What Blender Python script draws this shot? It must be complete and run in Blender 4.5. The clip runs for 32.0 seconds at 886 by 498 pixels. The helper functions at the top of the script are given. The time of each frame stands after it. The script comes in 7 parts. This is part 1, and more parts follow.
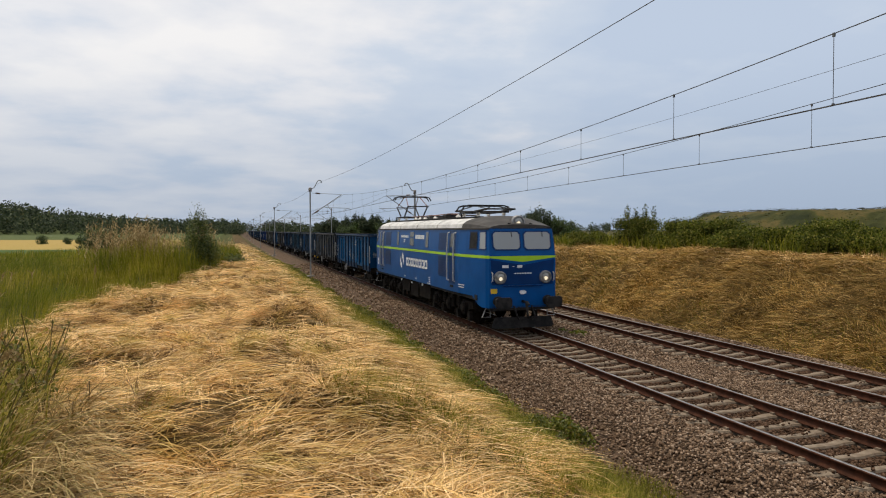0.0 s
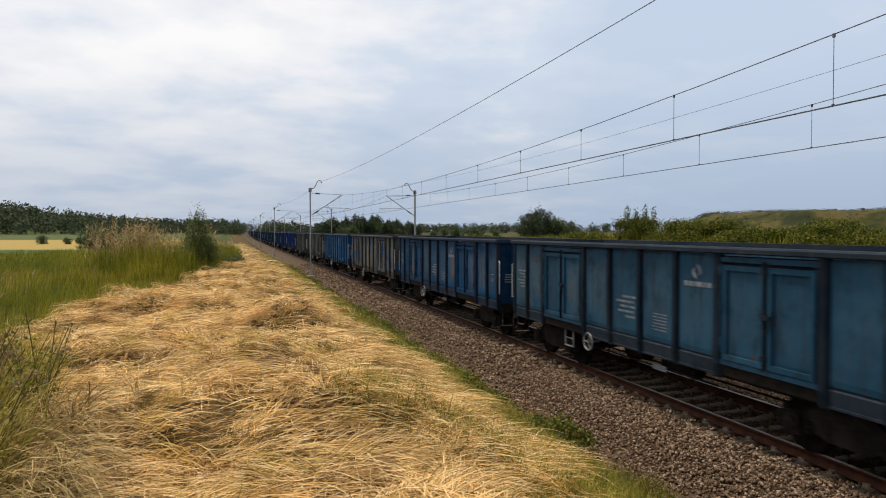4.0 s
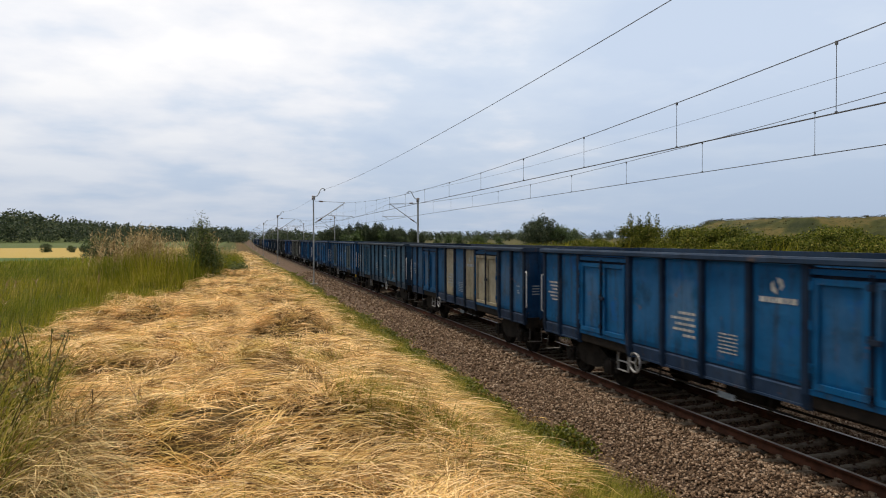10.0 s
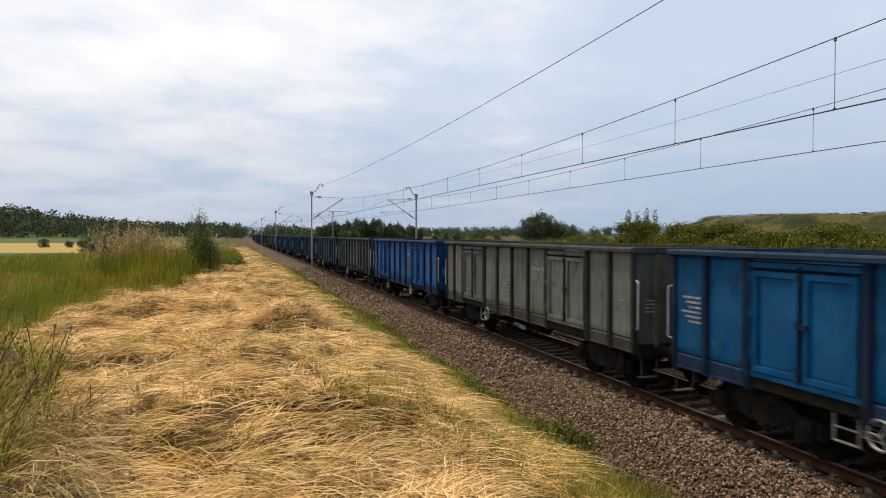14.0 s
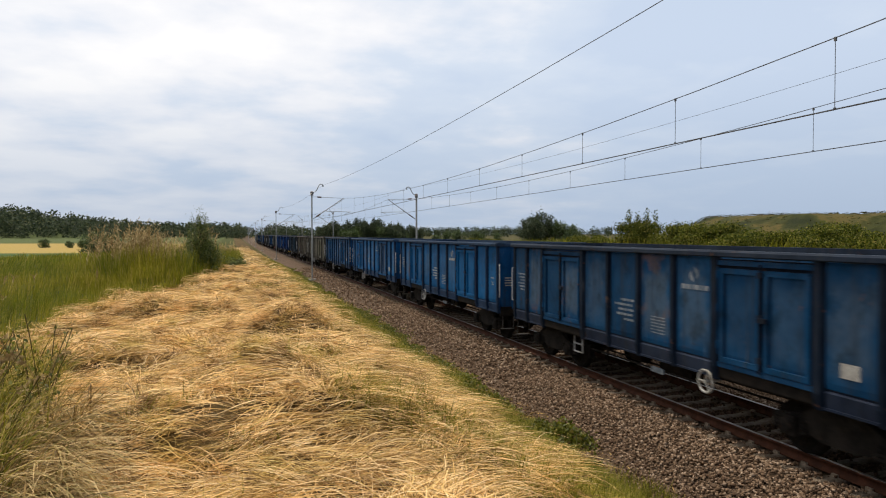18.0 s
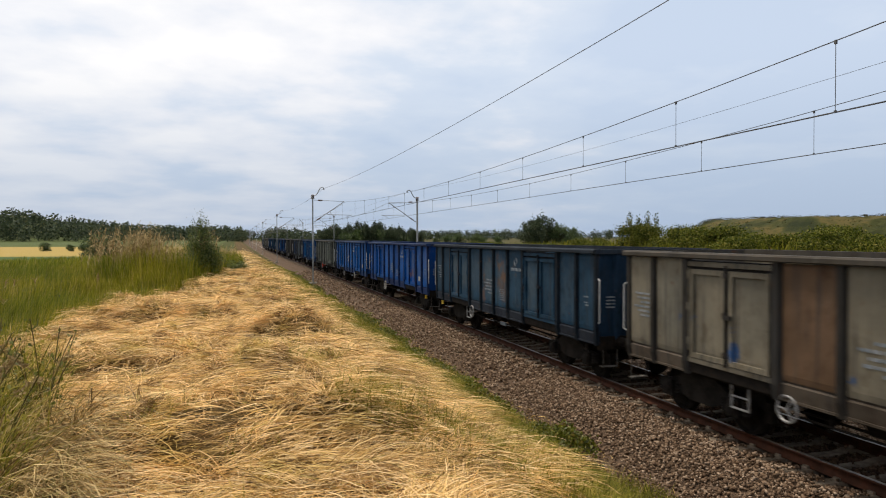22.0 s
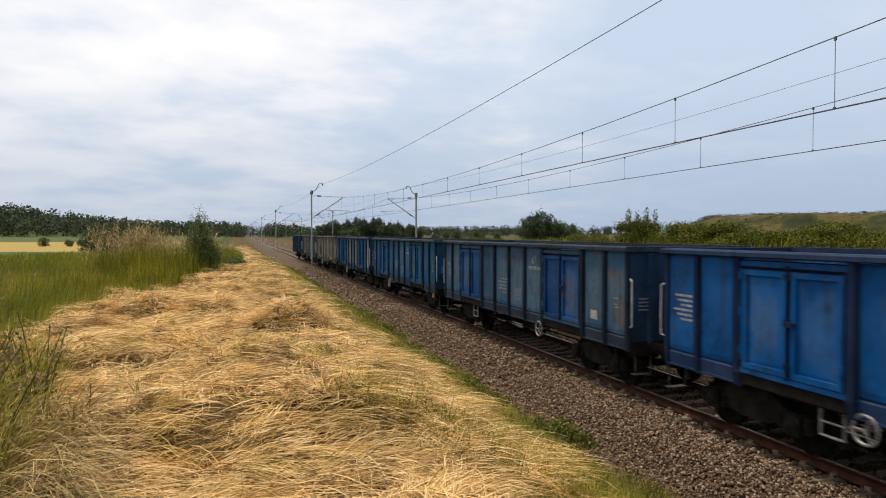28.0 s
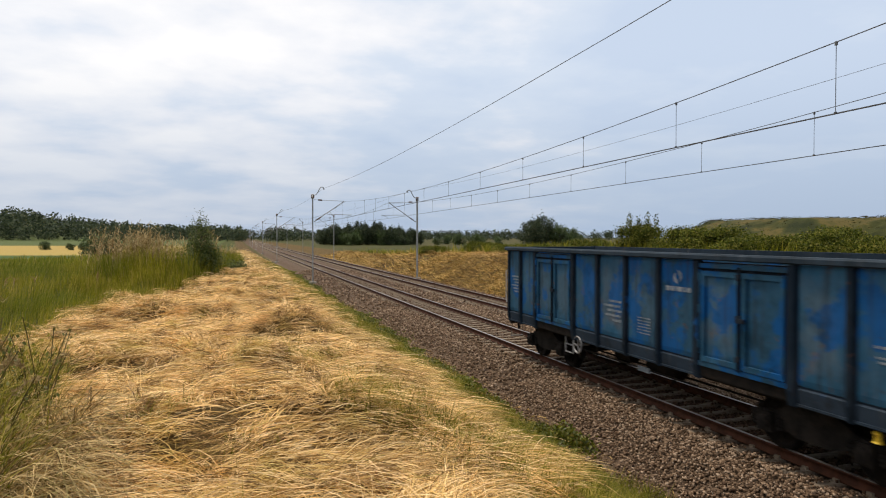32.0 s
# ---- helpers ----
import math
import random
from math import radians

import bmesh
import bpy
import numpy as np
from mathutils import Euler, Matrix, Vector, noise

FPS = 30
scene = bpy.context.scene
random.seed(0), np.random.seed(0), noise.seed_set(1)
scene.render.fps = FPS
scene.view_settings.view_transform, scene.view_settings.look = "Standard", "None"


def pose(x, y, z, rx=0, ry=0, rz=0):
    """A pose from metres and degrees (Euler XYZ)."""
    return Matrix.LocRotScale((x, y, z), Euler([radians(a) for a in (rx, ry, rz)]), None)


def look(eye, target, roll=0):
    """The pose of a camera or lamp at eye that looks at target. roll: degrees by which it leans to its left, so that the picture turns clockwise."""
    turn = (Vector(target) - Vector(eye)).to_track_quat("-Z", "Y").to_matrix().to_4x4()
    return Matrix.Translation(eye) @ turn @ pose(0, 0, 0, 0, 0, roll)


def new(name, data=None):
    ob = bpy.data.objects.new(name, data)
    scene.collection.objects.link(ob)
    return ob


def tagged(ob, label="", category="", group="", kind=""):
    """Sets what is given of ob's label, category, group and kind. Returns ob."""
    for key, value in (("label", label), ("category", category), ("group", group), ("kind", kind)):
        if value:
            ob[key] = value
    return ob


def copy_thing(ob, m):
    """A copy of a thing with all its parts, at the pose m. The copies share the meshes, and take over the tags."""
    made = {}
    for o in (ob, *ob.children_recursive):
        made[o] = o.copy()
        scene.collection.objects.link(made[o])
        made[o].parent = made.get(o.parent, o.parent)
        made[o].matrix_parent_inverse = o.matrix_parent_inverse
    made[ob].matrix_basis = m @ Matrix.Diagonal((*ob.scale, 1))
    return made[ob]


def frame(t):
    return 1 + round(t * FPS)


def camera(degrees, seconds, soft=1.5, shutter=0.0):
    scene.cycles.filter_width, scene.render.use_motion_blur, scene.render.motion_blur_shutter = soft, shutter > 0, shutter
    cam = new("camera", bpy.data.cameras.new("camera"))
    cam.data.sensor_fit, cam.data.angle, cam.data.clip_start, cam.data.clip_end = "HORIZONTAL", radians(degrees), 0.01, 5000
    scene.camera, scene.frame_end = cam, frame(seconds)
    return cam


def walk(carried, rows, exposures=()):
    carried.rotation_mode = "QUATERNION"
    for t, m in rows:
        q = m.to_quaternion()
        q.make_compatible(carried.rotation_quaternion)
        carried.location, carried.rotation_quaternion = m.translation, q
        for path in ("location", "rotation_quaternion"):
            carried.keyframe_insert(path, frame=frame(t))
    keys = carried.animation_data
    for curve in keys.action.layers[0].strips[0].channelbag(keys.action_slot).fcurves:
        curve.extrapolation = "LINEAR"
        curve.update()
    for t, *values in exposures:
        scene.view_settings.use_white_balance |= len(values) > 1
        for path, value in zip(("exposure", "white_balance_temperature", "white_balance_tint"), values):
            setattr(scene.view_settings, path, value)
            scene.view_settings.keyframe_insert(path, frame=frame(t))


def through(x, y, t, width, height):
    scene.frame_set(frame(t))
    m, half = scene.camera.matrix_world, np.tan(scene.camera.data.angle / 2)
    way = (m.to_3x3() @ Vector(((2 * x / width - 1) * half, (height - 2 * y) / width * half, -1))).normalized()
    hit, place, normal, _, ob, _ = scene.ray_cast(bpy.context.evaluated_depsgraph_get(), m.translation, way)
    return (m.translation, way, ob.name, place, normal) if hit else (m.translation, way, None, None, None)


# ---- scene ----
# ---- camera ----
FOV = 64.88
EYE = Vector((-9.11, 0.0, 3.337))
# seconds, turn to the right of the track's direction, tilt, lean (degrees)
AIM = (
    (0.0, 16.870, -1.557, -0.112),
    (0.5, 16.881, -1.556, -0.122),
    (1.0, 16.864, -1.573, -0.170),
    (1.5, 16.873, -1.563, -0.133),
    (2.0, 16.880, -1.556, -0.114),
    (2.5, 16.884, -1.539, -0.059),
    (3.0, 16.884, -1.539, -0.059),
    (3.5, 16.877, -1.539, -0.071),
    (5.5, 16.842, -1.469, -0.052),
    (6.0, 16.810, -1.312, -0.120),
    (6.5, 16.814, -1.394, -0.024),
    (7.0, 16.868, -1.469, -0.057),
    (7.5, 16.842, -1.469, -0.064),
    (8.0, 16.808, -1.400, -0.053),
    (8.5, 16.848, -1.469, -0.049),
    (9.0, 16.737, -1.191, -0.081),
    (9.5, 16.647, -1.122, -0.173),
    (10.0, 16.618, -0.903, -0.131),
    (10.5, 16.627, -0.959, 0.020),
    (11.0, 16.618, -0.902, -0.020),
    (11.5, 16.718, -1.103, -0.119),
    (12.0, 16.693, -1.052, -0.098),
    (12.5, 16.748, -1.247, -0.143),
    (13.0, 16.699, -1.189, -0.056),
    (13.5, 16.750, -1.259, -0.047),
    (14.0, 16.763, -1.248, -0.028),
    (14.5, 16.713, -1.108, -0.007),
    (16.5, 16.693, -1.087, -0.078),
    (17.0, 16.701, -1.055, -0.015),
    (17.5, 16.738, -1.191, -0.079),
    (18.0, 16.744, -1.245, -0.075),
    (18.5, 16.662, -1.116, -0.102),
    (19.0, 16.679, -1.088, -0.145),
    (19.5, 16.688, -0.985, -0.190),
    (20.0, 16.628, -1.015, -0.226),
    (20.5, 16.657, -1.053, -0.055),
    (21.0, 16.714, -1.121, -0.068),
    (21.5, 16.659, -1.051, -0.091),
    (22.0, 16.679, -0.988, -0.120),
    (22.5, 16.739, -1.260, -0.076),
    (23.0, 16.697, -1.195, 0.004),
    (23.5, 16.785, -1.330, -0.084),
    (24.0, 16.760, -1.328, -0.052),
    (24.5, 16.739, -1.317, -0.014),
    (25.0, 16.766, -1.325, -0.095),
    (25.5, 16.796, -1.333, -0.083),
    (27.5, 16.792, -1.396, -0.104),
    (28.0, 16.771, -1.322, -0.009),
    (28.5, 16.594, -0.899, -0.190),
    (29.0, 16.733, -1.195, -0.090),
    (29.5, 16.739, -1.264, -0.062),
    (30.0, 16.789, -1.333, -0.074),
    (30.5, 16.721, -1.184, -0.022),
    (31.0, 16.738, -1.245, -0.091),
    (31.5, 16.665, -1.047, -0.111),
    (32.0, 16.692, -0.982, 0.064),
)


def aim(turn, tilt, lean):
    a, b = radians(turn), radians(tilt)
    way = Vector((math.sin(a) * math.cos(b), math.cos(a) * math.cos(b), math.sin(b)))
    return look(EYE, EYE + way * 20, lean)


cam = camera(FOV, 32.0, soft=1.05, shutter=0.15)
walk(cam, [(t, aim(a, b, c)) for t, a, b, c in AIM], ((0.0, -0.2), (3.5, -0.12), (6.0, 0.0), (32.0, 0.0)))

# ---- world and sun ----
SUN_TURN, SUN_HEIGHT = radians(-45), radians(71)     # turn from the track's direction, to the right; the sky is brightest to the left
SUN_WAY = Vector((math.sin(SUN_TURN) * math.cos(SUN_HEIGHT), math.cos(SUN_TURN) * math.cos(SUN_HEIGHT), math.sin(SUN_HEIGHT)))


class Graph:
    """Short hand for building node trees."""

    def __init__(self, tree):
        self.tree = tree

    def node(self, kind, ins=None, operation="", dims="", ease=""):
        n = self.tree.nodes.new(kind)
        if operation:
            n.operation = operation
        if dims:
            n.noise_dimensions = dims
        if ease:
            n.interpolation_type = ease
        for k, v in (ins or {}).items():
            if isinstance(v, bpy.types.NodeSocket):
                self.tree.links.new(v, n.inputs[k])
            else:
                n.inputs[k].default_value = v
        return n

    def noise(self, vec, scale, detail=4, rough=0.55, w=None):
        ins = {"Scale": scale, "Detail": detail, "Roughness": rough}
        if vec is not None:
            ins["Vector"] = vec
        if w is not None:
            ins["W"] = w
        return self.node("ShaderNodeTexNoise", ins, dims="4D" if w is not None else "3D").outputs["Fac"]

    def ramp(self, fac, stops):
        n = self.node("ShaderNodeValToRGB", {"Fac": fac})
        el = n.color_ramp.elements
        while len(el) < len(stops):
            el.new(0.5)
        for e, (pos, col) in zip(el, stops):
            e.position = pos
            e.color = (*col, 1) if len(col) == 3 else col
        return n.outputs["Color"]

    def span(self, fac, a, b, lo=0.0, hi=1.0):
        return self.node("ShaderNodeMapRange", {0: fac, 1: a, 2: b, 3: lo, 4: hi}, ease="SMOOTHSTEP").outputs[0]

    def mix(self, fac, a, b, blend="MIX"):
        n = self.node("ShaderNodeMix")
        n.data_type, n.blend_type = "RGBA", blend
        for i, v in ((0, fac), (6, a), (7, b)):
            if isinstance(v, bpy.types.NodeSocket):
                self.tree.links.new(v, n.inputs[i])
            elif i == 0:
                n.inputs[0].default_value = v
            else:
                n.inputs[i].default_value = (*v, 1) if len(v) == 3 else v
        return n.outputs[2]

    def math(self, op, a, b=0.0, c=0.0):
        return self.node("ShaderNodeMath", {0: a, 1: b, 2: c}, operation=op).outputs[0]

    def mapped(self, vec, scale, rot=(0, 0, 0)):
        return self.node("ShaderNodeMapping", {"Vector": vec, "Scale": scale, "Rotation": rot}).outputs[0]


world = bpy.data.worlds.new("overcast_sky")
scene.world = world
world.use_nodes = True
world.node_tree.nodes.clear()
g = Graph(world.node_tree)
sky = g.node("ShaderNodeTexSky")
sky.sky_type, sky.sun_disc, sky.sun_elevation, sky.sun_rotation, sky.dust_density = "NISHITA", False, SUN_HEIGHT, SUN_TURN, 3.0
where = g.node("ShaderNodeTexCoord").outputs["Generated"]
up = g.node("ShaderNodeSeparateXYZ", {0: where}).outputs
# cloud sheet: stretched towards the horizon
flat = g.math("ADD", g.math("MAXIMUM", up[2], 0.0), 0.16)
sheet = g.node("ShaderNodeCombineXYZ", {0: g.math("DIVIDE", up[0], flat), 1: g.math("DIVIDE", up[1], flat), 2: 0.0}).outputs[0]
broad = g.noise(sheet, 0.7, 4, 0.45)
fine = g.noise(sheet, 2.0, 6, 0.52)
glow = g.node("ShaderNodeVectorMath", {0: where, 1: (-0.70, 0.50, 0.51)}, operation="DOT_PRODUCT").outputs[1]
thick = g.math("ADD", g.math("MULTIPLY", broad, 0.66), g.math("MULTIPLY", fine, 0.62))
thick = g.math("SUBTRACT", thick, 0.12)
thick = g.math("ADD", thick, g.math("MULTIPLY", g.math("SUBTRACT", glow, 0.52), 0.42))
cloud = g.ramp(thick, ((0.28, (0.62, 0.72, 0.88)), (0.43, (0.72, 0.80, 0.92)), (0.54, (0.94, 0.95, 0.99)), (0.64, (1.08, 1.06, 1.05))))
low = g.span(up[2], 0.0, 0.26)
cloud = g.mix(low, g.mix(0.66, cloud, (0.35, 0.455, 0.62)), cloud)
# an overcast sky brightens towards its height
high = g.span(up[2], 0.36, 0.95)
cloud = g.mix(high, cloud, (1.15, 1.10, 1.04))
blue = g.mix(1.0, sky.outputs[0], (0.12, 0.12, 0.12), "MULTIPLY")
tone = g.mix(0.06, cloud, blue)
back = g.node("ShaderNodeBackground", {"Color": tone, "Strength": 1.0})
g.tree.links.new(back.outputs[0], g.node("ShaderNodeOutputWorld").inputs[0])

sun = new("sun", bpy.data.lights.new("sun", "SUN"))
sun.data.energy, sun.data.angle, sun.data.color = 3.2, radians(10), (1.0, 0.90, 0.75)
sun.matrix_world = look(SUN_WAY * 100, (0, 0, 0))


# ---- materials ----
def material(name, build):
    m = bpy.data.materials.new(name)
    m.use_nodes = True
    m.node_tree.nodes.clear()
    g = Graph(m.node_tree)
    shader = build(g)
    g.tree.links.new(shader, g.node("ShaderNodeOutputMaterial").inputs[0])
    return m


def surface(g, colour, rough=0.7, metal=0.0, bump=None, strength=0.3, distance=0.01, **more):
    ins = {"Base Color": (*colour, 1) if isinstance(colour, tuple) else colour, "Roughness": rough, "Metallic": metal}
    if rough > 0.5:
        ins["Specular IOR Level"] = 0.12
    ins.update(more)
    if bump is not None:
        ins["Normal"] = g.node("ShaderNodeBump", {"Height": bump, "Strength": strength, "Distance": distance}).outputs[0]
    return g.node("ShaderNodeBsdfPrincipled", ins).outputs[0]


def coords(g):
    return g.node("ShaderNodeTexCoord").outputs["Object"]


def worn(name, a, b, scale=3.0, rough=0.6, metal=0.0, grain=60.0, strength=0.2, stain=None):
    """Two tones in large blotches, fine grain and relief; a stain tone where given."""
    def build(g):
        v = coords(g)
        big = g.span(g.noise(v, scale, 5, 0.6), 0.35, 0.65)
        col = g.mix(big, a, b)
        if stain:
            col = g.mix(g.span(g.noise(v, scale * 2.7, 6, 0.65), 0.55, 0.72, 0, 0.8), col, stain)
        fine = g.noise(v, grain, 3)
        col = g.mix(0.35, col, g.mix(fine, (0.35, 0.35, 0.35), (1.3, 1.3, 1.3)), "MULTIPLY")
        return surface(g, col, rough, metal, fine, strength, 0.004)
    return material(name, build)


def strands(name, stops, rough=0.65, through=0.35, drift=None):
    """Blades and leaves: every loose piece takes its own tone; light passes through."""
    def build(g):
        pick = g.node("ShaderNodeNewGeometry").outputs["Random Per Island"]
        col = g.ramp(pick, stops)
        v = coords(g)
        patch = g.span(g.noise(v, 0.55, 3), 0.3, 0.7)
        col = g.mix(0.5, col, g.mix(patch, (0.62, 0.62, 0.60), (1.2, 1.2, 1.15)), "MULTIPLY")
        if drift:
            soft = g.span(g.noise(g.mapped(v, (0.35, 0.16, 0.3)), 1.0, 4, 0.6), 0.38, 0.62)
            col = g.mix(1.0, col, g.mix(soft, drift[0], drift[1]), "MULTIPLY")
        a = surface(g, col, rough)
        b = g.node("ShaderNodeBsdfTranslucent", {"Color": col}).outputs[0]
        return g.node("ShaderNodeMixShader", {0: through, 1: a, 2: b}).outputs[0]
    return material(name, build)


def wagon_paint(name, panel):
    """Object colour is the coat; its alpha says how much of it was patched with fresh blue. Panels wear in their middle."""
    def build(g):
        info = g.node("ShaderNodeObjectInfo")
        own = info.outputs["Random"]
        v = coords(g)
        rgb = g.node("ShaderNodeSeparateColor", {0: info.outputs["Color"]}).outputs
        seed = g.math("ADD", g.math("MULTIPLY", rgb[0], 171.0), g.math("ADD", g.math("MULTIPLY", rgb[1], 93.0), g.math("MULTIPLY", rgb[2], 57.0)))
        fade = g.noise(v, 0.9, 4, 0.6, seed)
        col = g.mix(g.span(fade, 0.3, 0.7), g.mix(1.0, info.outputs["Color"], (0.66, 0.68, 0.72), "MULTIPLY"), g.mix(0.025, info.outputs["Color"], (0.30, 0.34, 0.40)))
        if panel:
            # each sheet faded on its own; old grey shows through scoured middles
            tone = g.mix(own, (0.80, 0.80, 0.80), (1.16, 1.16, 1.16))
            col = g.mix(1.0, col, tone, "MULTIPLY")
            at = g.node("ShaderNodeSeparateXYZ", {0: g.node("ShaderNodeTexCoord").outputs["Generated"]}).outputs
            off = g.math("MAXIMUM", g.math("ABSOLUTE", g.math("SUBTRACT", at[1], 0.5)), g.math("ABSOLUTE", g.math("SUBTRACT", at[2], 0.5)))
            off = g.math("ADD", off, g.math("MULTIPLY", g.math("SUBTRACT", g.noise(v, 2.3, 4, 0.6, seed), 0.5), 0.75))
            bare = g.math("MULTIPLY", g.span(off, 0.46, 0.20), g.span(own, 0.25, 0.9, 0.05, 0.7))
            col = g.mix(bare, col, g.mix(0.55, col, g.mix(g.noise(v, 7.0, 3), (0.06, 0.072, 0.075), (0.15, 0.165, 0.155))))
            flush = g.noise(v, 1.5, 5, 0.65, g.math("ADD", seed, 11.0))
            col = g.mix(g.math("MULTIPLY", g.span(flush, 0.53, 0.66), g.span(own, 0.72, 0.9, 0.0, 0.7)), col, (0.15, 0.075, 0.035))
        blot = g.noise(v, 1.3, 6, 0.62, g.math("ADD", g.math("ADD", seed, 7.3), g.math("MULTIPLY", own, 3.0)) if panel else g.math("ADD", seed, 7.3))
        line = g.math("SUBTRACT", 0.80, g.math("MULTIPLY", info.outputs["Alpha"], 0.42))
        mask = g.span(g.math("SUBTRACT", blot, line), -0.03, 0.03)
        col = g.mix(g.math("MULTIPLY", mask, 0.82), col, (0.003, 0.066, 0.22))
        # dust streaks running down, rust blooms and scuffs
        streak = g.noise(g.mapped(v, (3.0, 6.0, 0.30)), 1.6, 5, 0.65, seed)
        col = g.mix(g.span(streak, 0.49, 0.70, 0, 0.66), col, (0.024, 0.028, 0.033))
        soot = g.noise(g.mapped(v, (2.0, 2.2, 1.4)), 1.1, 6, 0.7, g.math("ADD", seed, 17.0))
        col = g.mix(g.span(soot, 0.52, 0.74, 0, 0.5), col, g.mix(1.0, col, (0.38, 0.36, 0.36), "MULTIPLY"))
        pale = g.noise(g.mapped(v, (2.0, 5.0, 0.5)), 2.4, 4, 0.6, g.math("ADD", seed, 3.1))
        col = g.mix(g.span(pale, 0.58, 0.8, 0, 0.16), col, (0.24, 0.24, 0.23))
        drip = g.noise(g.mapped(v, (3.0, 9.0, 0.5)), 1.9, 5, 0.7, g.math("ADD", seed, 5.7))
        col = g.mix(g.span(drip, 0.60, 0.74, 0, 0.6), col, (0.085, 0.042, 0.023))
        # rubbed-in grime in blotches of several sizes
        smear = g.noise(g.mapped(v, (1.0, 1.0, 0.8)), 2.6, 7, 0.72, g.math("ADD", seed, 23.0))
        col = g.mix(g.span(smear, 0.50, 0.66, 0, 0.62), col, g.mix(1.0, col, (0.52, 0.45, 0.38), "MULTIPLY"))
        scar = g.noise(g.mapped(v, (1.0, 0.6, 2.4)), 3.4, 6, 0.75, g.math("ADD", seed, 31.0))
        col = g.mix(g.span(scar, 0.62, 0.70, 0, 0.5), col, (0.035, 0.03, 0.028))
        rust = g.noise(v, 5.0, 6, 0.7, seed)
        col = g.mix(g.span(rust, 0.62, 0.70, 0, 0.8), col, (0.10, 0.048, 0.025))
        bloom = g.noise(v, 1.7, 7, 0.75, g.math("ADD", seed, 41.0))
        col = g.mix(g.span(bloom, 0.60, 0.72, 0, 0.6), col, (0.115, 0.066, 0.038))
        dent = g.noise(v, 2.2, 3, 0.5, seed)
        return surface(g, col, 0.62, 0.0, dent, 0.45, 0.06, **{"Specular IOR Level": 0.07})
    return material(name, build)


def hay_stalks():
    """Cut stalks: each its own tone, with greener and redder patches, and dark ones painted as shaded pockets."""
    def build(g):
        pick = g.node("ShaderNodeNewGeometry").outputs["Random Per Island"]
        col = g.ramp(pick, ((0.0, (0.12, 0.066, 0.020)), (0.15, (0.45, 0.275, 0.09)), (0.4, (0.74, 0.475, 0.175)), (0.7, (1.0, 0.755, 0.44)), (0.92, (0.84, 0.555, 0.225)), (1.0, (0.27, 0.23, 0.05))))
        v = coords(g)
        patch = g.span(g.noise(v, 0.55, 3), 0.3, 0.7)
        col = g.mix(0.5, col, g.mix(patch, (0.72, 0.70, 0.64), (1.2, 1.2, 1.15)), "MULTIPLY")
        green = g.span(g.noise(v, 1.5, 4, 0.6, 2.0), 0.52, 0.68, 0, 0.7)
        col = g.mix(green, col, g.mix(1.0, col, (0.66, 0.70, 0.30), "MULTIPLY"))
        red = g.span(g.noise(v, 1.2, 3, 0.6, 9.0), 0.56, 0.70, 0, 0.7)
        col = g.mix(red, col, g.mix(1.0, col, (0.92, 0.70, 0.42), "MULTIPLY"))
        # dark patches stand for the shade beneath overhanging tufts
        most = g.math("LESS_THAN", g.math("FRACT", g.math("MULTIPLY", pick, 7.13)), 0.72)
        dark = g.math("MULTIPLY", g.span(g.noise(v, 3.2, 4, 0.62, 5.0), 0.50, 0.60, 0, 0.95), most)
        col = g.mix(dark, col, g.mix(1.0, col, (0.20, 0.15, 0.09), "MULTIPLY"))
        a = surface(g, col, 0.55)
        b = g.node("ShaderNodeBsdfTranslucent", {"Color": col}).outputs[0]
        return g.node("ShaderNodeMixShader", {0: 0.16, 1: a, 2: b}).outputs[0]
    return material("cut_straw", build)


def gloss_paint(name, a, b, rough=0.33):
    def build(g):
        v = coords(g)
        n = g.noise(v, 1.3, 4)
        col = g.mix(g.span(n, 0.35, 0.7), a, b)
        dirt = g.noise(g.mapped(v, (4, 5, 0.5)), 1.4, 5, 0.6)
        col = g.mix(g.span(dirt, 0.56, 0.8, 0, 0.2), col, (0.06, 0.06, 0.06))
        return surface(g, col, rough, 0.0, g.noise(v, 1.6, 2), 0.12, 0.04, **{"Specular IOR Level": 0.14})
    return material(name, build)


